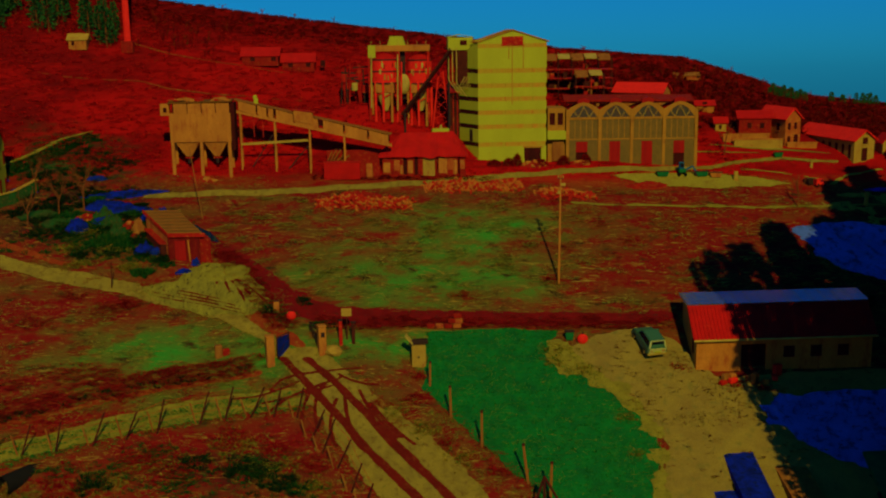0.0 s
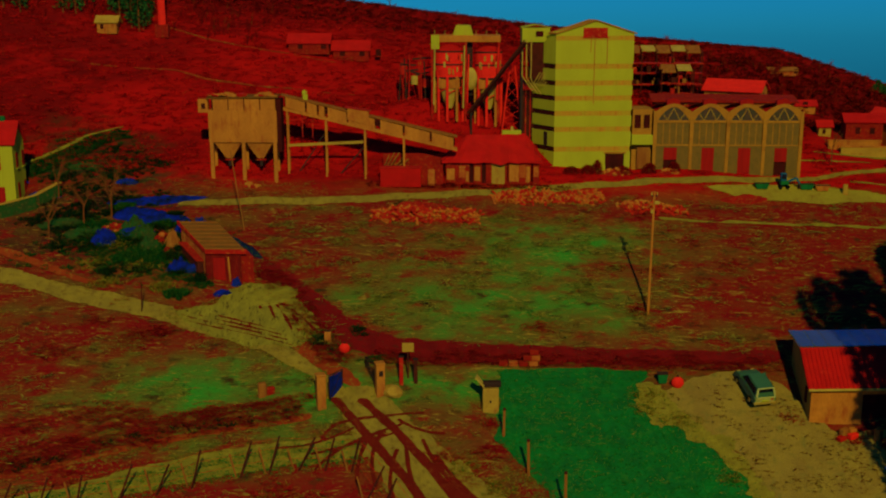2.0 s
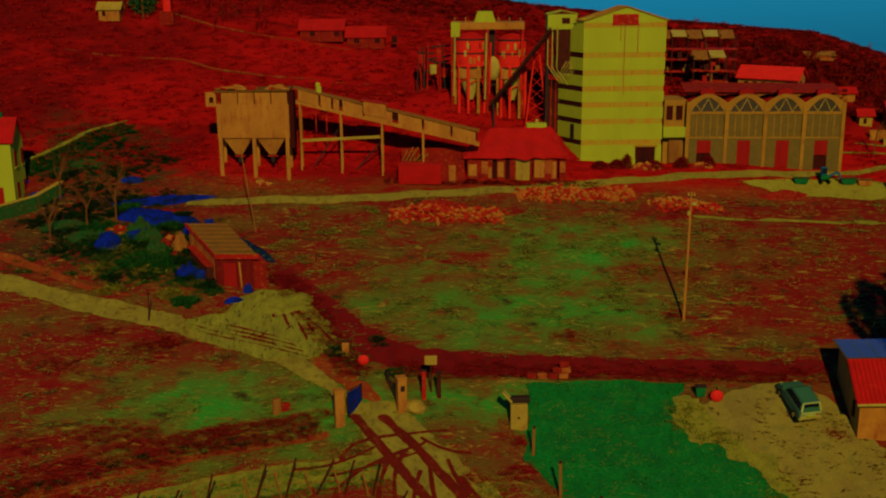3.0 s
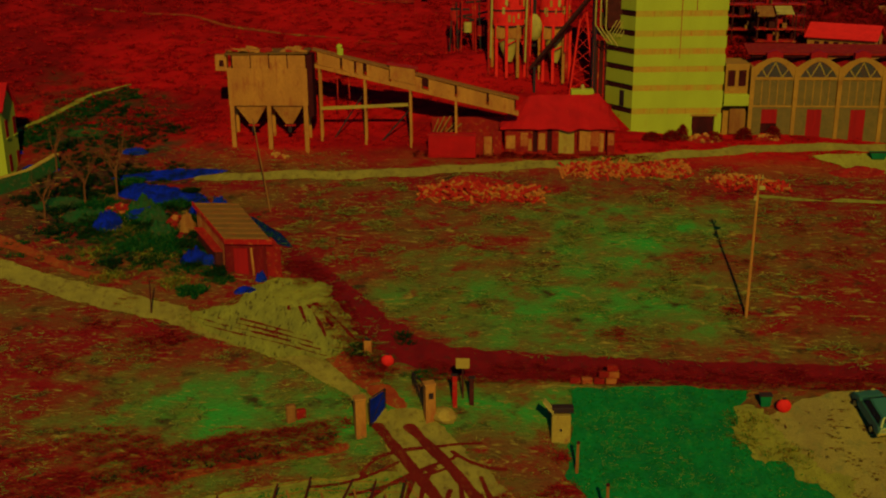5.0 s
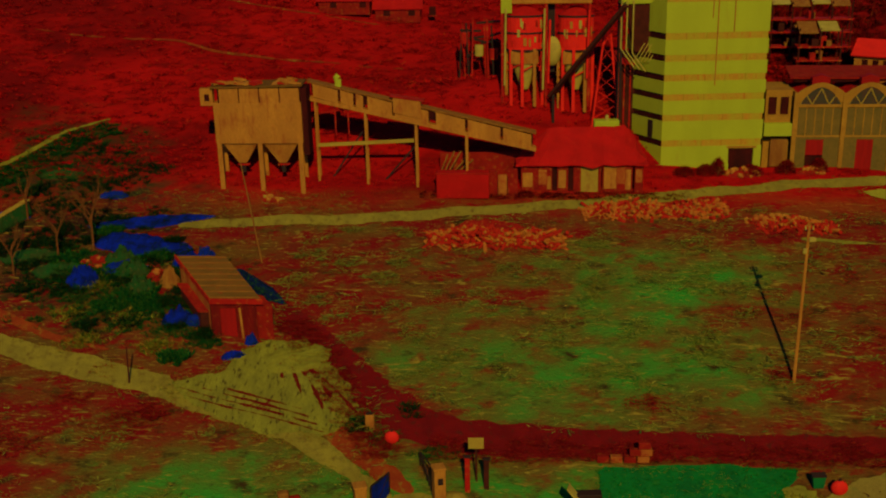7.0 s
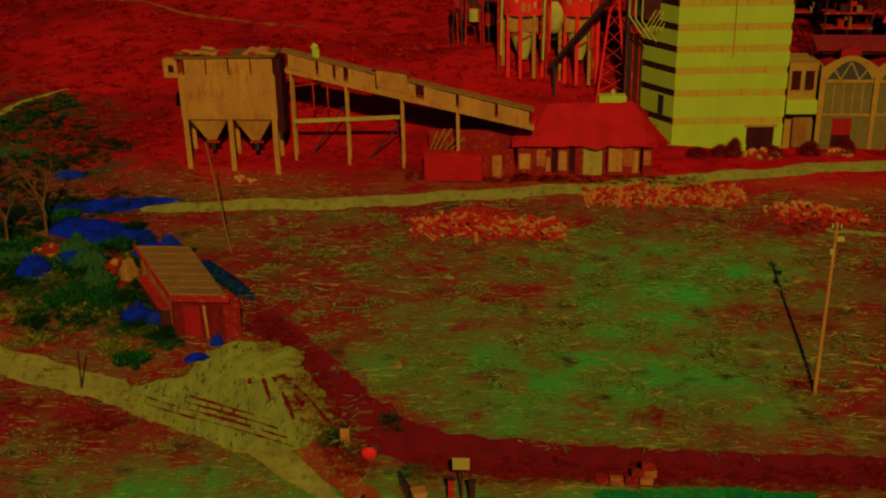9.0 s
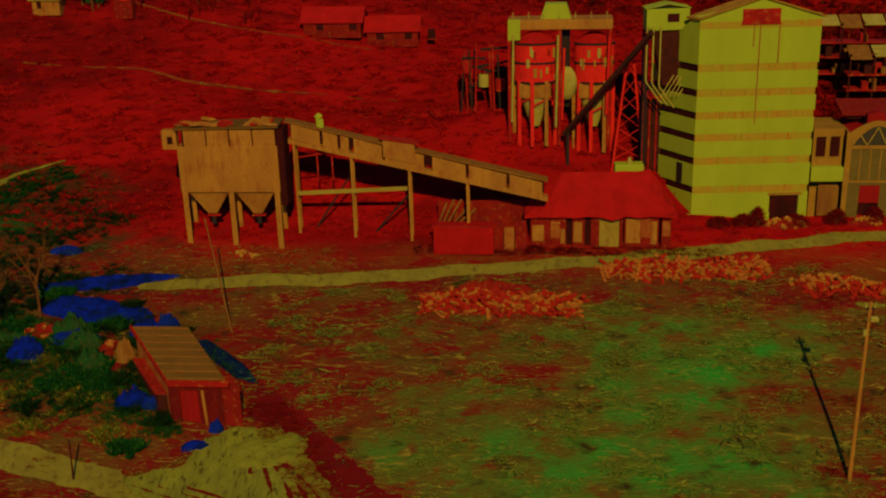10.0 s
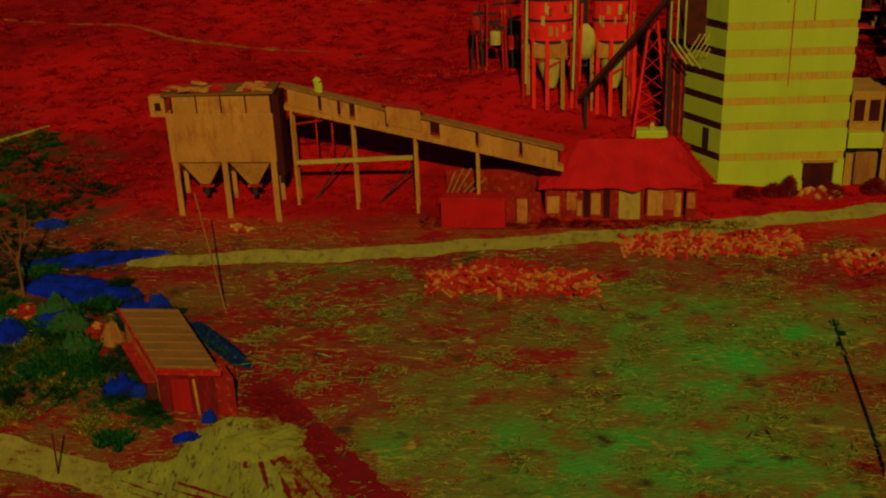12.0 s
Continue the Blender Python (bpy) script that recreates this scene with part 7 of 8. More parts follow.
# ---- log piles ----
def build_logs():
    bm = B()
    tube(bm, (0, -0.42, 0), (0, 0.42, 0), 0.10, 0.085, n=6)
    log_me = bpy.data.meshes.new("log")
    bm.to_mesh(log_me)
    bm.free()
    mats = [material("log_wood", (0.48, 0.15, 0.018), (0.40, 0.07, 0.012), 0.3, 0.9, bump=0.3), material("log_red", (0.46, 0.02, 0.008), (0.34, 0.012, 0.006), 0.3, 0.9, bump=0.3)]
    metas = []
    for m in mats:
        k = log_me.copy()
        k.materials.append(m)
        metas.append(k)
    rnd = random.Random(77)
    for cx, cy, rx, ry, h, count, mix, lab in ((-8.9, 128.9, 5.5, 1.7, 1.0, 295, 0.42, "long loose pile of cut orange logs"), (3.6, 135.6, 5.8, 1.5, 0.9, 295, 0.6, "second pile of cut logs along the road"), (14.5, 132.0, 3.0, 0.9, 0.6, 90, 0.35, "scattered red logs at the road's edge")):
        t = thing("log_pile", cx, cy, 2, lab, "log pile", "log piles")
        g = B()
        n = 10
        rows = []
        for i in range(n):
            rows.append([g.verts.new(local(t, cx + (i / (n - 1) * 2 - 1) * rx, cy + (j / 5 * 2 - 1) * ry) + Vector((0, 0, h * 0.45 * max(0, 1 - ((j / 5 * 2 - 1) ** 2)) * max(0.0, 1 - abs(i / (n - 1) * 2 - 1) ** 4) - 0.15))) for j in range(6)])
        for i in range(n - 1):
            for j in range(5):
                g.faces.new((rows[i][j], rows[i + 1][j], rows[i + 1][j + 1], rows[i][j + 1]))
        part("pile_core", g, M_BRICK, t)
        for k in range(count):
            u, v = rnd.uniform(-1, 1), rnd.uniform(-1, 1)
            lump = 0.65 + 0.35 * math.sin(u * 5 + cx)
            z = h * lump * max(0, 1 - v * v) * max(0.0, 1 - abs(u) ** 4)
            ob = new("log", metas[0 if rnd.random() < mix else 1])
            ob.parent = t
            px, py = u * rx, v * ry
            p = local(t, cx + px, cy + py)
            ob.matrix_basis = pose(p.x, p.y, p.z + z * rnd.uniform(0.45, 0.95) + 0.08, rnd.uniform(-50, 50), rnd.uniform(-30, 30), rnd.uniform(0, 180)) @ Matrix.Scale(rnd.uniform(0.8, 1.7), 4)


build_logs()


def build_digger():
    t = thing("excavator", 29.4, 140.6, 8, "small teal excavator standing on the apron", "excavator", sink=-0.05)
    t.matrix_world = t.matrix_world @ Matrix.Scale(0.68, 4)
    for x in (-0.75, 0.45):
        g = B()
        box(g, x, x + 0.4, -1.2, 1.2, 0, 0.55, 0.14)
        part("track", g, M_RUBBER, t)
    g = B()
    box(g, -0.6, 0.7, -0.8, 0.9, 0.6, 1.2, 0.08)
    part("deck", g, M_GREEN, t)
    g = B()
    box(g, -0.55, 0.35, -0.6, 0.5, 1.2, 2.4, 0.08)
    part("cab", g, M_TEAL, t)
    g = B()
    box(g, -0.45, 0.25, -0.64, -0.58, 1.5, 2.25)
    part("window", g, M_CARGLASS, t)
    for a, b in (((0.5, -0.4, 1.0), (1.9, -0.6, 1.7)), ((1.9, -0.6, 1.7), (2.6, -0.7, 0.6))):
        g = B()
        beam(g, a, b, 0.25, 0.3)
        part("boom", g, M_TEAL, t)
    g = B()
    prism(g, [(2.3, 0.1), (2.9, 0.1), (3.0, 0.6), (2.4, 0.7)], -1.0, -0.4)
    part("bucket", g, M_STEEL, t)
    for x, y, mt, lab in ((27.0, 140.4, M_GREEN, "low green skip on the apron"), (31.8, 140.2, M_GREEN, "low green skip beside the excavator"), (33.4, 139.8, M_CONC, "low ochre skip on the apron")):
        s = thing("skip", x, y, 3, lab, "skip", "skips on the apron", sink=-0.05)
        g = B()
        prism(g, [(-0.55, 0.0), (0.55, 0.0), (0.8, 0.6), (-0.8, 0.6)], -0.5, 0.5)
        part("body", g, mt, s)
        g = B()
        box(g, -0.84, 0.84, -0.54, -0.48, 0.55, 0.66)
        part("rim", g, M_STEEL, s)
    b = thing("bollard", 35.6, 138.6, 0, "pale concrete bollard at the apron's edge", "bollard")
    g = B()
    tube(g, (0, 0, -0.2), (0, 0, 1.1), 0.32, 0.25, n=12)
    part("shaft", g, M_CONCPALE, b)
    v = thing("red_van", 45.2, 136.6, 20, "small bright red van parked off the road", "van")
    v.matrix_world = v.matrix_world @ Matrix.Scale(0.6, 4)
    g = B()
    prism(g, [(-1.2, 0.3), (1.1, 0.3), (1.2, 0.8), (0.7, 0.95), (0.4, 1.4), (-1.2, 1.4)], -0.6, 0.6)
    part("body", g, M_REDPAINT, v)
    g = B()
    box(g, -0.3, 0.35, -0.63, -0.58, 0.95, 1.3)
    part("window", g, M_CARGLASS, v)
    for x in (-0.75, 0.75):
        for y in (-0.62, 0.5):
            g = B()
            tube(g, (x, y, 0.28), (x, y + 0.12, 0.28), 0.28, n=12)
            part("wheel", g, M_RUBBER, v)


build_digger()


# ---- plants ----
def scatter(name, mat, label, category, spots, tris, size, spread, upright, seed, thin=0.11, lift=0.0):
    """Many small clumps of thin blades as one mesh: spots are (x, y, scale)."""
    rs = np.random.RandomState(seed)
    n = len(spots)
    if not n:
        return
    sp = np.array(spots)
    at, k = lay(sp[:, 0], sp[:, 1], height(sp[:, 0], sp[:, 1]))
    base = np.repeat(at, tris, 0)
    sc = np.repeat(sp[:, 2] * k, tris)[:, None] * size
    k = n * tris
    a = rs.uniform(0, 2 * np.pi, k)
    lean = rs.uniform(0, 1, k) ** 0.7 * spread
    up = np.stack([np.cos(a) * lean, np.sin(a) * lean, upright * rs.uniform(0.5, 1.0, k)], -1)
    root = base + np.stack([np.cos(a), np.sin(a), 0 * a], -1) * rs.uniform(0, 0.5, (k, 1)) * sc * spread * 0.5
    root[:, 2] += lift - 0.04
    b = rs.uniform(0, 2 * np.pi, k)
    side = np.stack([np.cos(b), np.sin(b), rs.uniform(-0.2, 0.2, k)], -1) * sc * thin
    mid = root + up * sc * 0.55
    tip = root + up * sc
    vs = np.stack([root - side * 0.4, root + side * 0.4, mid + side, tip, mid - side], 1).reshape(-1, 3)
    i = np.arange(k) * 5
    fs = np.stack([i, i + 1, i + 2, i + 3, i + 4], -1)
    me = bpy.data.meshes.new(name)
    me.from_pydata(vs.tolist(), [], fs.tolist())
    me.materials.append(mat)
    return tagged(new(name, me), label, category, kind="stuff")


def free_spot(x, y):
    if inside(x, y, LAWN) or inside(x, y, YARD) or inside(x, y, PAD):
        return False
    if inside(x, y, SPUR) or inside(x, y, YARD_SHADE) or inside(x, y, FIELD_SHADE) and (x * 7.3 + y * 3.1) % 1 < 0.7:
        return False
    for line in (TRACK, DRIVE, FAR_ROAD, FENCE_TRACK):
        if off_line(x, y, line) < 0.3:
            return False
    return not (20 < x < 36 and 86 < y < 96)


rs = random.Random(101)


def spots(n, x0, x1, y0, y1, lo, hi, test=None, patch=0.0, freq=0.12, seed=0.0):
    out = []
    tries = 0
    while len(out) < n and tries < n * 12:
        tries += 1
        x, y = rs.uniform(x0, x1), rs.uniform(y0, y1)
        if patch and noise.noise((x * freq, y * freq, seed)) < patch - 0.5:
            continue
        if abs(x) > 18 + 0.46 * y or not (test or free_spot)(x, y):
            continue
        out.append((x, y, rs.uniform(lo, hi)))
    return out


def around(groups):
    """Dense clusters: centre, radius and number."""
    return [(x + rs.gauss(0, r * 0.5), y + rs.gauss(0, r * 0.5), rs.uniform(0.5, 1.0)) for x, y, r, n in groups for _ in range(n)]


def beside(line, lo, hi, n, smin, smax):
    """Spots on the right of a line, between two offsets."""
    out = []
    for _ in range(n):
        k = rs.randrange(len(line) - 1)
        (x0, y0, _), (x1, y1, _) = line[k], line[k + 1]
        s, d = rs.random(), rs.uniform(lo, hi)
        ln = math.hypot(x1 - x0, y1 - y0)
        out.append((x0 + s * (x1 - x0) + d * (y1 - y0) / ln, y0 + s * (y1 - y0) - d * (x1 - x0) / ln, rs.uniform(smin, smax)))
    return out


scatter("meadow_grass", M_TUFT, "dry straw and green grass tufts of the meadow", "grass", spots(6500, -50, 46, 62, 139, 0.4, 1.2, None, 0.58, 0.3, 9.0), 6, 0.26, 0.9, 0.55, 1, 0.08)
scatter("bramble", M_BRAMBLE, "red-brown bare bramble along the hedge line", "bramble",
        spots(1300, -11, 20, 95.0, 100.2, 0.4, 1.25, lambda x, y: y < 97.3 + 1.6 * noise.noise((x * 0.35, 3.0, 0)) + 1.3 * noise.noise((x * 1.1, 7.0, 0))) + spots(1000, -23, -11, 95, 114, 0.5, 1.2, lambda x, y: abs((x + 16.2) - (101 - y) * 0.45) < 1.3 + 0.9 * noise.noise((x * 0.5, y * 0.5, 4.0))) + spots(900, -45, 45, 64, 138, 0.2, 0.55, None, 0.6, 0.13, 3.0)
        + spots(500, 14, 40, 98, 128, 0.25, 0.7, None, 0.5, 0.15, 6.0) + beside(BANK_LINE, -3.6, 0.0, 1500, 0.5, 1.2) + around(((-29.6, 99.0, 2.0, 150), (-28.2, 100.3, 1.6, 110), (-35.3, 96, 2.0, 110), (-29.0, 86.0, 2.2, 150), (-26.7, 86.2, 1.6, 90), (-21, 86.6, 1.9, 120), (-17.5, 88.3, 1.5, 90), (-24, 85.4, 1.6, 80), (-33, 84.6, 2.0, 90), (-34, 102, 1.6, 70), (-14.5, 89.2, 0.9, 25), (8.7, 115.8, 1.6, 40), (12.6, 114.8, 1.6, 40), (16.2, 112.5, 1.6, 40), (1.7, 102, 1.5, 50), (20, 117.2, 2.0, 60), (10.3, 106.2, 1.1, 50),)) + around(((16.9, 122.2, 1.2, 25), (12.9, 131.1, 2.4, 60), (-33, 106, 1.0, 20), (-27.5, 113, 1.0, 20), (-3.5, 79, 1.2, 40), (-2.2, 82.5, 1.0, 30),)), 40, 0.55, 1.0, 0.34, 2, 0.026)
scatter("green_weeds", M_GREENWEED, "green weeds and ivy round the heaps", "weeds", spots(120, -46, -26, 112, 123, 0.6, 1.4) + spots(160, -56, -44, 138, 156, 0.6, 1.4, lambda x, y: True) + around(((-28, 110.5, 1.2, 50), (-36, 121, 2.0, 50), (-40, 123, 1.5, 30), (-15.5, 99.5, 1.2, 40), (-51, 146, 3.0, 60), (-40, 119.5, 2.4, 70), (-36.5, 118, 2.2, 60), (-32.5, 115.5, 1.8, 50), (-43.5, 127, 2.2, 50), (-33, 122.8, 1.6, 40), (-27.0, 109.4, 1.0, 40), (-29.5, 114.6, 1.2, 40), (-13.6, 97.4, 0.9, 30), (-10.5, 95.5, 1.0, 30),)) + around(((-33, 113.5, 2.6, 110), (-36.5, 115, 2.2, 80), (-30, 111.8, 1.5, 70), (-40.5, 125.0, 1.2, 50), (-36.8, 124.2, 1.2, 50), (-34.0, 118.4, 1.4, 50), (-38.5, 117.0, 1.6, 50),)), 30, 0.5, 0.85, 0.7, 3, 0.04)
def fringe(line, n, smin, smax, spread=0.3):
    """Spots along both edges of a strip."""
    out = []
    for _ in range(n):
        k = rs.randrange(len(line) - 1)
        (x0, y0, w0), (x1, y1, w1) = line[k], line[k + 1]
        s = rs.random()
        d = rs.choice((-1, 1)) * ((w0 + s * (w1 - w0)) / 2 + rs.gauss(0.1, spread))
        ln = math.hypot(x1 - x0, y1 - y0)
        out.append((x0 + s * (x1 - x0) + d * (y1 - y0) / ln, y0 + s * (y1 - y0) - d * (x1 - x0) / ln, rs.uniform(smin, smax)))
    return out


def rim(poly, n, smin, smax, spread=0.3):
    return fringe([(x, y, 0) for x, y in poly + poly[:1]], n, smin, smax, spread)


scatter("edge_grass", M_TUFT, "tufts of grass creeping over the edges of tracks and verges", "grass", fringe(TRACK, 700, 0.3, 1.0) + fringe(DRIVE, 700, 0.3, 1.1, 0.6) + fringe(FENCE_TRACK, 900, 0.3, 1.1, 0.6) + fringe(FAR_ROAD, 900, 0.3, 0.9, 0.4) + rim(SPUR, 700, 0.4, 1.1, 0.4) + rim(PAD, 500, 0.3, 0.9, 0.4) + fringe(LAWN_EDGE, 900, 0.3, 0.9, 0.35) + fringe(BANK_LINE, 500, 0.4, 1.0) + rim(YARD_SHADE, 300, 0.4, 1.0, 0.5), 7, 0.34, 0.95, 0.5, 31, 0.07, 0.04)
scatter("lawn_fringe", M_BRAMBLE, "red dead stems along the lawn's edge", "weeds", fringe([(-1.5, 83.6, 0.2), (2.6, 75.4, 0.2), (6.0, 69.4, 0.2), (8.0, 63.0, 0.2)], 420, 0.3, 0.9, 0.5), 16, 0.5, 0.9, 0.6, 32, 0.035)
scatter("heap_weeds", M_GREENWEED, "rank green weeds growing over the blue heaps", "weeds", around(((-39.4, 121.6, 1.6, 60), (-37.0, 121.6, 1.6, 60), (-34.2, 117.4, 1.6, 60), (-35.8, 115.7, 1.4, 45), (-36.3, 123.6, 1.3, 36), (-41.6, 124.2, 1.6, 45), (-28.8, 107.4, 0.8, 60), (-32.8, 115.9, 1.0, 60), (-34.6, 125.2, 0.9, 40), (-40.2, 130.4, 1.2, 50))), 26, 0.75, 0.7, 0.9, 51, 0.07)
scatter("heap_straw", M_TUFT, "bleached stems standing among the heaps", "straw", around(((-37.6, 119.6, 1.2, 70), (-33.8, 113.6, 1.4, 45), (-38.0, 114.6, 1.6, 45), (-30.6, 109.2, 1.2, 70), (-35.6, 110.0, 1.4, 70))), 14, 0.7, 0.8, 0.7, 52, 0.05)
scatter("fence_grass", M_LAWNBLADE, "green grass along the wire fence", "grass", fringe([(x, y - 0.6, 1.4) for x, y, _ in FENCE_TRACK], 1500, 0.4, 1.1, 0.45), 8, 0.4, 0.9, 0.5, 53, 0.06, 0.06)
scatter("bank_weeds", M_GREENWEED, "dark green weeds hanging down the bank", "weeds", beside(BANK, 0.3, 3.4, 420, 0.6, 1.2), 26, 0.7, 0.9, 0.6, 7, 0.05)
scatter("dark_shrubs", M_DARKSHRUB, "dark tangled shrubs round the heaps", "shrubs", around(((-43.5, 123.5, 2.2, 60), (-40.5, 121, 1.6, 40), (-36, 122.4, 1.6, 40), (-33.6, 126, 1.4, 30), (-45.5, 128, 2.2, 60), (-49.5, 131, 2.0, 50), (-31.5, 121.5, 1.0, 20), (-29.8, 112.5, 1.2, 30), (-41.0, 133.2, 2.4, 60), (-46, 136, 2.5, 60), (-44, 142, 3.0, 70), (-50, 141, 2.5, 50), (-15.0, 98.4, 0.8, 16), (-12.4, 100.6, 0.9, 16),)) + around(((-13, 72, 1.6, 40), (-10.4, 70.4, 1.4, 36), (31, 100, 2.0, 40), (37, 101, 2.5, 50), (-38.5, 120.6, 1.8, 50), (-35, 124.6, 1.4, 40), (-30.6, 120.6, 1.0, 30), (-42.5, 118.6, 1.8, 40), (-27.2, 112.0, 0.8, 24), (-37.5, 133.6, 2.2, 50), (-16.5, 73.0, 1.0, 26), (-22.5, 70.2, 1.2, 26), (-43.0, 127.0, 1.4, 40), (-33.0, 121.0, 1.0, 36), (-29.5, 116.0, 1.0, 36), (-30.0, 123.8, 0.8, 24), (-33.8, 113.0, 1.2, 30), (-36.2, 112.4, 1.3, 36), (-31.0, 118.6, 0.9, 30), (-39.6, 118.4, 1.5, 40), (-27.6, 110.6, 0.8, 24), (-44.2, 131.0, 1.5, 40), (-47.5, 126.0, 1.8, 50), (-46.5, 150, 3.0, 60), (-42, 146, 2.6, 60), (-41, 128.6, 1.0, 50), (-38, 128.6, 0.8, 50),)) + around(((-34.4, 128.5, 0.8, 36), (-31.5, 116.4, 1.2, 40), (-35.5, 120.2, 1.2, 40),)) + beside(BANK_LINE, -1.6, -0.3, 90, 0.3, 0.8), 34, 0.65, 0.9, 0.8, 8, 0.05)
scatter("foreground_weeds", M_TUFT, "tall dry weeds in the foreground meadow", "weeds", around(((-14, 75, 2.2, 90), (-19, 72.5, 2.5, 90), (-11, 72.6, 1.8, 70), (-22, 70.5, 2.4, 80), (-8, 70, 1.4, 50), (-26, 68.5, 2.0, 60), (-3.5, 80, 1.2, 50), (-1.0, 77.5, 1.2, 50), (1.5, 73.5, 1.0, 40), (9.5, 90.3, 1.4, 60), (11.2, 86.6, 1.2, 60), (13.4, 79.5, 0.9, 40), (13.4, 74.5, 0.8, 30), (9.0, 88.2, 1.0, 40),)), 14, 0.5, 0.9, 0.7, 9, 0.05)
scatter("foreground_straw", M_STRAWBLADE, "bleached grass stems in the foreground meadow", "grass", spots(1500, -36, -6, 62, 77, 0.4, 1.1, None, 0.5, 0.4, 2.0) + spots(900, -4, 6, 66, 90, 0.3, 0.9, None, 0.5, 0.4, 5.0), 7, 0.5, 1.0, 0.4, 23, 0.04)
scatter("meadow_straw", M_STRAWBLADE, "bleached flattened straw strewn over the meadow", "straw", spots(2300, -24, 44, 98, 137, 0.4, 1.5, None, 0.62, 0.22, 12.0) + spots(900, -44, -12, 78, 100, 0.3, 1.2, None, 0.6, 0.25, 14.0) + spots(2600, -26, 12, 104, 132, 0.3, 1.0, None, 0.8, 0.4, 16.0), 5, 0.8, 1.0, 0.16, 41, 0.045, 0.12)
scatter("foreground_shrubs", M_GREENWEED, "low green shrubs in the foreground meadow", "shrubs", around(((-12.5, 72.5, 2.4, 150), (-17, 70.5, 2.0, 100), (-22, 71.5, 2.0, 80), (-9, 70.0, 1.6, 70), (-27.5, 66.5, 2.0, 60), (-19.5, 74.2, 1.4, 50), (-25.5, 72.0, 1.2, 40), (-15, 67.5, 2.0, 80),)), 24, 0.5, 0.9, 0.6, 24, 0.05)
scatter("foreground_bramble", M_BRAMBLE, "red bramble in the foreground meadow", "bramble", around(((-14.6, 76, 1.8, 120), (-20, 73.6, 2.0, 130), (-8.6, 73.0, 1.2, 70), (-17.5, 71.8, 2.4, 120), (-24.5, 70.5, 2.4, 120), (-11.2, 75.0, 1.4, 70), (-12, 67.5, 1.8, 80), (-28, 78.5, 1.6, 40), (-24, 82.5, 1.6, 40), (-4.6, 81.4, 1.0, 30), (0.4, 75.6, 0.9, 30), (-1.8, 86.0, 0.7, 20), (3.6, 71.8, 0.8, 24), (22.5, 85.0, 0.9, 30), (24.5, 84.4, 1.0, 30), (18.8, 87.6, 0.8, 20),)), 30, 0.6, 0.85, 0.6, 10, 0.03)
scatter("lawn_blades", M_LAWNBLADE, "short blades over the mown lawn", "grass", [p for p in ((rs.uniform(-2, 16), rs.uniform(63, 95), rs.uniform(0.5, 1.2)) for _ in range(15000)) if inside(p[0], p[1], LAWN)], 4, 0.22, 1.0, 0.6, 11, 0.13, 0.06)
def clumped(n, poly, x0, x1, y0, y1, lo, hi, seed, cut):
    """Spots inside a polygon, gathered in drifts."""
    out = []
    for _ in range(n):
        x, y = rs.uniform(x0, x1), rs.uniform(y0, y1)
        if inside(x, y, poly) and noise.noise((x * 0.35, y * 0.35, seed)) + 0.5 * noise.noise((x * 1.3, y * 1.3, seed)) > cut:
            out.append((x, y, rs.uniform(lo, hi)))
    return out


scatter("lawn_straw", M_STRAWBLADE, "pale cut straw lying on the lawn", "straw", clumped(9000, LAWN, -2, 16, 63, 95, 0.4, 1.2, 4.0, 0.1), 3, 0.3, 1.0, 0.12, 21, 0.07, 0.12)
scatter("barn_litter", M_LITTER, "brown leaves drifted round barn and car", "litter", clumped(2600, YARD, 14, 28, 78, 94, 0.4, 1.3, 8.0, 0.0), 5, 0.3, 1.0, 0.14, 22, 0.14, 0.12)
scatter("yard_litter", M_LITTER, "dead leaves and twigs on the dirt yard", "litter", [p for p in ((rs.uniform(8, 34), rs.uniform(64, 94), rs.uniform(0.4, 1.3) ** 2) for _ in range(1500)) if inside(p[0], p[1], YARD) and noise.noise((p[0] * 0.25, p[1] * 0.25, 2.0)) > -0.05], 5, 0.34, 1.0, 0.12, 12, 0.14, 0.12)
scatter("hill_scrub", M_SCRUB, "bare reddish scrub covering the hillside", "scrub", spots(9500, -150, 110, 144, 236, 0.7, 1.5, lambda x, y: not (-37 < x < 36 and y < 152) and not (13 < x < 35 and y < 166) and off_line(x, y, HILL_PATH) > 0.3 and off_line(x, y, HILL_PATH2) > 0.3 and not (38 < x < 68 and y < 172) and not (x > 24 and y > 172)), 18, 0.85, 0.95, 0.45, 4, 0.04)
scatter("ridge_scrub", M_WOODS, "bare maroon woods on the far ridge", "scrub", spots(6000, -200, 150, 222, 256, 0.5, 1.0, lambda x, y: True), 14, 1.1, 1.0, 0.6, 5, 0.07)
scatter("slope_woods", M_WOODS, "bare maroon woods on the slope behind the hall", "woods", spots(3600, 18, 120, 168, 226, 0.6, 1.3, lambda x, y: not (38 < x < 68 and y < 174)), 16, 1.1, 1.0, 0.6, 15, 0.06)
scatter("works_scrub", M_SCRUB, "dark red scrub round the works", "scrub", spots(700, -48, 40, 141, 152, 0.4, 0.9, lambda x, y: not (3 < x < 34 and y > 146.5) and off_line(x, y, FAR_ROAD) > 0.6), 22, 0.9, 0.9, 0.6, 6, 0.03)


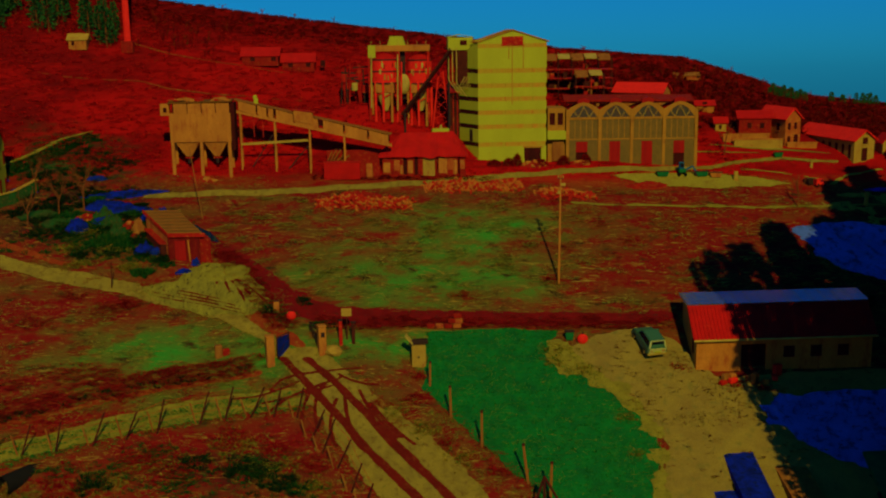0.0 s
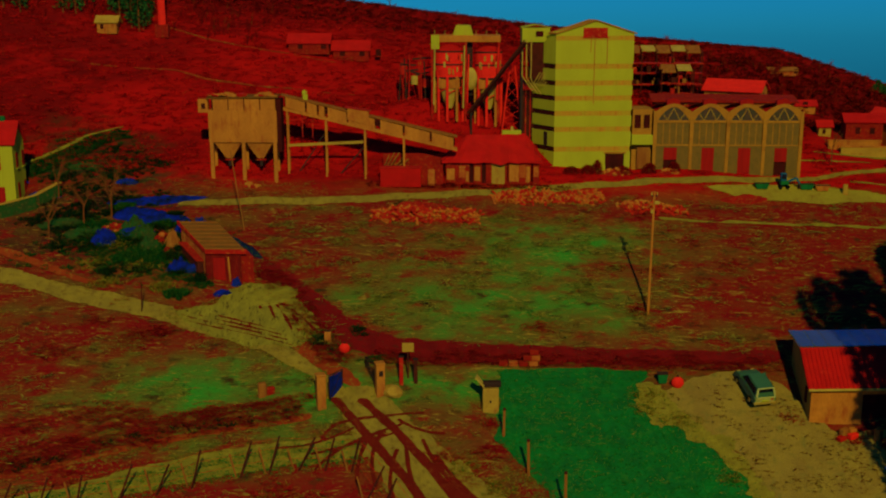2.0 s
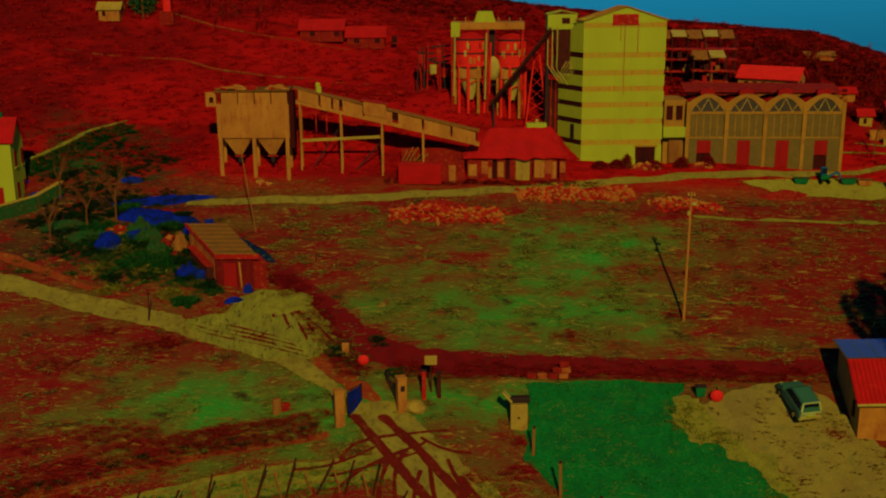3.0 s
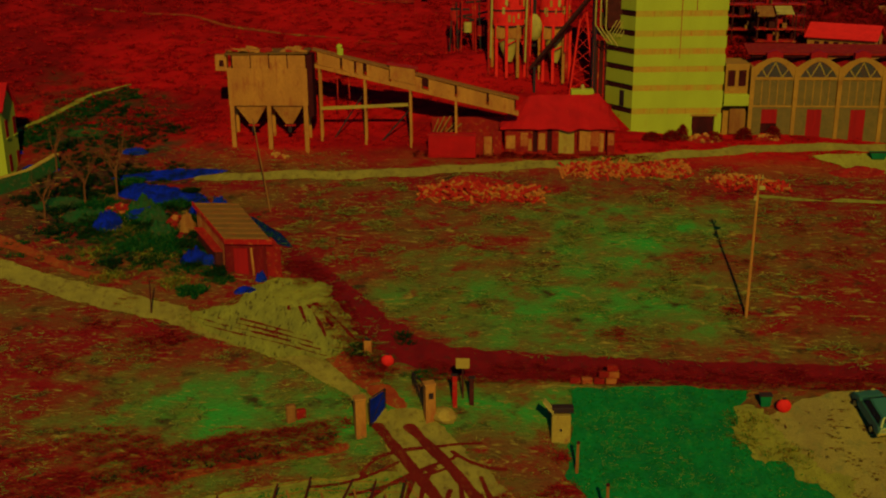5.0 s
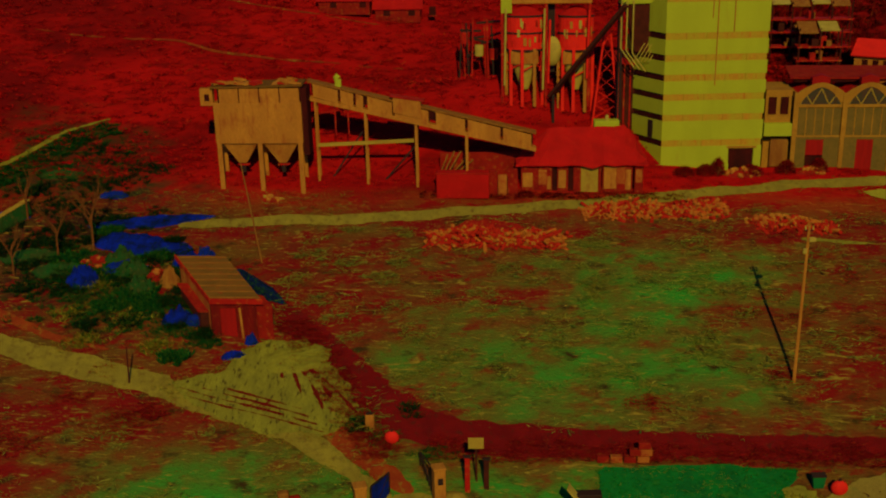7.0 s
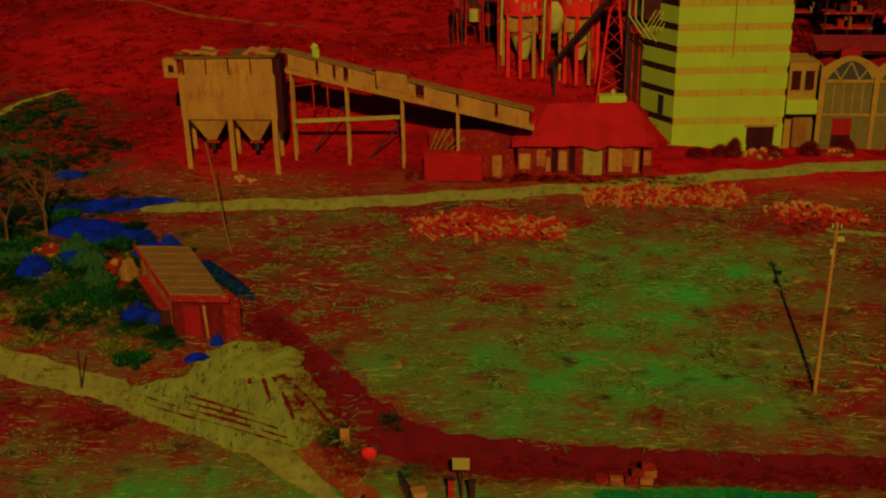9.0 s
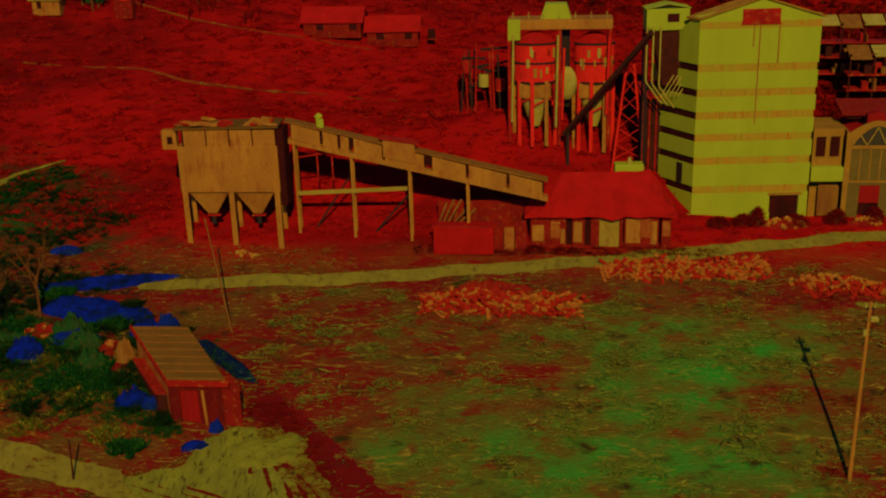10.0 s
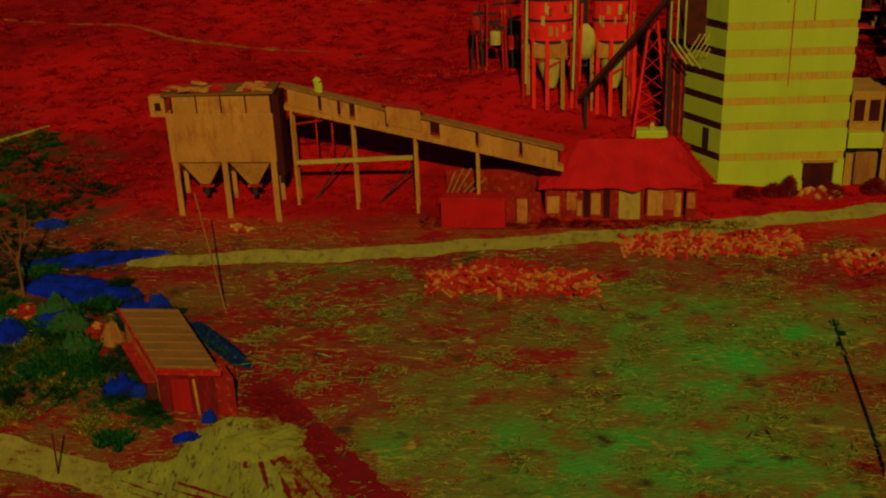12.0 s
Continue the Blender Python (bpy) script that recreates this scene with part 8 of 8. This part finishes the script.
def limb(bm, p, d, length, r, depth, rnd):
    """A bough with its twigs."""
    q = p + d * length
    tube(bm, p, q, r, r * 0.62, n=5 if depth else 3, caps=False)
    if depth == 0:
        return
    for k in range(3):
        a = Vector((rnd.uniform(-1, 1), rnd.uniform(-1, 1), rnd.uniform(-0.1, 1)))
        limb(bm, p + d * length * rnd.uniform(0.45, 1.0), (d * 1.0 + a * 0.45).normalized(), length * rnd.uniform(0.5, 0.75), r * 0.5, depth - 1, rnd)


def bare_tree(x, y, h, label, seed, group="bare trees"):
    t = thing("bare_tree", x, y, 0, label, "tree", group, sink=0.1)
    rnd = random.Random(seed)
    g = B()
    tube(g, (0, 0, -0.2), (0.1, 0, h * 0.45), 0.018 * h, 0.012 * h, n=8, caps=False)
    part("trunk", g, M_BARK, t)
    g = B()
    for k in range(5):
        limb(g, Vector((0.05, 0, h * (0.3 + 0.04 * k))), Vector((rnd.uniform(-0.6, 0.6), rnd.uniform(-0.6, 0.6), 1)).normalized(), h * 0.3, 0.010 * h, 2, rnd)
    part("crown", g, M_BARK, t, "leafless twiggy crown")


for k, (x, y, h) in enumerate(((-42.5, 125.0, 5.2), (-40.2, 126.5, 6.2), (-44.6, 121.2, 4.6), (-47.8, 133, 5.0), (40.0, 128.0, 4.0), (37.0, 150.5, 4.5))):
    bare_tree(x, y, h, "slender leafless young tree with pale bark", k)


def evergreen(x, y, h, r, label, seed, n=420, group="evergreens", full=0.55):
    """A dark evergreen: tapered trunk, limbs and a crown of many needle clumps."""
    t = thing("evergreen_tree", x, y, 0, label, "tree", group, sink=0.2)
    rnd = random.Random(seed)
    g = B()
    tube(g, (0, 0, -0.3), (0, 0, h * 0.95), 0.022 * h, 0.01, n=8, caps=False)
    for k in range(14):
        z = h * rnd.uniform(0.15, 0.85)
        a = rnd.uniform(0, 6.28)
        tube(g, (0, 0, z), (math.cos(a) * r * (1 - z / h) * 0.9, math.sin(a) * r * (1 - z / h) * 0.9, z + 0.2), 0.006 * h, 0.01, n=4, caps=False)
    part("trunk", g, M_BARK, t)
    vs, fs = [], []
    for k in range(n):
        s = rnd.random() ** 0.8
        z = h * (0.12 + 0.88 * s)
        lim = r * (1 - s) ** full * (0.75 + 0.4 * noise.noise((s * 7, seed * 3.1, k % 5)))
        a = rnd.uniform(0, 6.2832)
        d = lim * rnd.uniform(0.35, 1.0)
        c = Vector((math.cos(a) * d, math.sin(a) * d, z))
        w = r * rnd.uniform(0.14, 0.3)
        for j in range(3):
            e = Vector((math.cos(a) + rnd.uniform(-0.7, 0.7), math.sin(a) + rnd.uniform(-0.7, 0.7), rnd.uniform(-0.5, 0.3))).normalized()
            o = e.orthogonal().normalized()
            i = len(vs)
            vs += [tuple(c - o * w * 0.35), tuple(c + o * w * 0.35), tuple(c + e * w + o * w * 0.1), tuple(c + e * w * 1.2)]
            fs.append((i, i + 1, i + 2, i + 3))
    raw("crown", vs, fs, M_CONIFER, t, "dark ragged evergreen crown")


# unseen tall trees added beside the yard, out of view, to shade the barn
for k, (x, y, h, r) in enumerate(((30.8, 66.0, 30, 3.5), (35.6, 69.0, 29, 4.2), (33.6, 64.5, 29, 3.8), (39.5, 70.5, 27, 4.4), (44.5, 82.0, 22, 4.4), (37.0, 59.0, 29, 5.4), (43.5, 62.0, 28, 5.6), (50.0, 66.0, 26, 5.6), (41.8, 84.0, 21, 3.8), (46.5, 86.0, 23, 4.8), (52.0, 88.0, 24, 5.2), (58.0, 90.0, 24, 5.4), (48.5, 77.0, 21, 5.0), (40.0, 83.5, 27, 3.8), (44.0, 88.5, 27, 4.2), (51.0, 82.0, 29, 4.6))):
    evergreen(x, y, h, r, "unseen tall evergreen added to shade the barn", 200 + k, 1500)
# second unseen group, added lower down to carry the shade further left
for k, (x, y, h, r) in enumerate(((22.6, 46.5, 34, 1.3), (23.9, 44.0, 36, 1.7), (26.0, 46.0, 36, 2.2), (28.8, 47.5, 35, 2.5), (24.6, 47.5, 32, 1.9), (27.0, 45.0, 31, 2.3), (26.2, 50.0, 24.5, 3.0), (29.6, 51.5, 25.5, 3.4), (33.4, 50.5, 25, 3.6), (37.5, 52.0, 25, 3.6), (28.0, 46.0, 24, 3.2), (32.0, 46.5, 24, 3.4), (29.2, 57.0, 20, 2.6), (33.0, 58.0, 21, 3.0))):
    evergreen(x, y, h, r, "unseen broad evergreen added to shade barn and meadow", 240 + k, 2200, full=0.22)
# conifers on the crests
for k in range(36):
    x, y = rs.uniform(-92, -57.5), rs.uniform(198, 212)
    evergreen(x, y, rs.uniform(5.5, 8.0), rs.uniform(1.4, 2.0), "dark conifer on the hill crest", 300 + k, 220)
for k in range(26):
    x = (64 + k * 1.0 if k < 9 else 80 + (k - 9) * 1.7) + rs.uniform(-0.6, 0.6)
    y = 222 + 0.7 * (x - 62) * (0.6 if k < 9 else 0.75) + rs.uniform(-2, 2)
    h = rs.uniform(1.5, 2.7)
    evergreen(x, min(y + 5, 244), h, h * rs.uniform(0.34, 0.5), "dark conifer on the far slope", 400 + k, 220)


def far_woods():
    """Bare grey-red trees along the crest, uncountable, as one mesh."""
    rnd = random.Random(8)
    vs, fs = [], []
    for k in range(420):
        if k < 170:
            x, y = rnd.uniform(-95, -40), rnd.uniform(198, 225)
        elif k < 300:
            x, y = rnd.uniform(18, 70), rnd.uniform(188, 236)
        else:
            x, y = rnd.uniform(-50, 100), rnd.uniform(225, 246)
        z, h = ground_z(x, y), rnd.uniform(1.5, 2.8) * (0.6 if y > 225 else 1.0)
        for j in range(9):
            b = z + (0 if j == 0 else h * rnd.uniform(0.3, 0.6))
            dx, dy = (0.2, 0.1) if j == 0 else (rnd.uniform(-1.3, 1.3), rnd.uniform(-1.3, 1.3))
            e = z + (h if j == 0 else h * rnd.uniform(0.7, 1.05))
            w = 0.09 if j == 0 else 0.05
            i = len(vs)
            vs += [(x - w, y, b), (x + w, y, b), (x + dx + 0.02, y + dy, e)]
            fs.append((i, i + 1, i + 2))
    me = bpy.data.meshes.new("far_woods")
    me.from_pydata(lay(*np.array(vs).T)[0].tolist(), [], fs)
    me.materials.append(M_WOODS)
    tagged(new("far_woods", me), "bare reddish woods along the crest", "woods", kind="stuff")


far_woods()


def bush(x, y, r, h, seed):
    """A rounded bare bush: a few stems and many short twigs."""
    t = thing("bush", x, y, 0, "rounded dark red bare bush beside the tower", "bush", "bushes before the tower", sink=0.05)
    rnd = random.Random(seed)
    g = B()
    for k in range(5):
        a = rnd.uniform(0, 6.28)
        tube(g, (0, 0, -0.1), (math.cos(a) * r * 0.5, math.sin(a) * r * 0.5, h * 0.7), 0.05, 0.02, n=4, caps=False)
    part("stem", g, M_BARK, t)
    vs, fs = [], []
    for k in range(900):
        a, b, d = rnd.uniform(0, 6.28), rnd.uniform(0, 1.5), rnd.uniform(0.6, 1.0)
        c = Vector((math.cos(a) * math.cos(b) * r * d, math.sin(a) * math.cos(b) * r * d, 0.1 + math.sin(b) * h * d))
        e = Vector((rnd.uniform(-1, 1), rnd.uniform(-1, 1), rnd.uniform(-0.4, 1))).normalized() * 0.22
        o = e.orthogonal().normalized() * 0.035
        i = len(vs)
        vs += [tuple(c - o), tuple(c + o), tuple(c + e)]
        fs.append((i, i + 1, i + 2))
    raw("crown", vs, fs, M_WOODS, t, "tangle of bare twigs")


for k, (x, y, r, h) in enumerate(((9.4, 145.6, 0.7, 1.5), (8.3, 145.4, 0.9, 0.9), (12.4, 146.4, 1.1, 0.8), (15.4, 146.2, 0.9, 1.1), (18.2, 146.4, 0.8, 1.0), (31.6, 146.6, 0.9, 1.0), (6.4, 144.8, 1.0, 0.7))):
    bush(x, y, r, h, 500 + k)
scatter("works_straw", M_STRAWBLADE, "straw and dead stems along the foot of the works", "straw", [(rs.uniform(-46, -22), rs.uniform(134.5, 140.5), rs.uniform(0.4, 1.1)) for _ in range(700)] + [(rs.uniform(-20, 14), rs.uniform(126, 134), rs.uniform(0.3, 0.8)) for _ in range(500)], 8, 0.5, 1.0, 0.3, 43, 0.05)
scatter("ruin_scrub", M_WOODS, "dark red scrub along the foot of the ruin", "scrub", [(rs.uniform(-16, 6), rs.uniform(138.6, 140.4), rs.uniform(0.4, 1.0)) for _ in range(420)], 20, 0.6, 0.9, 0.6, 41, 0.035)
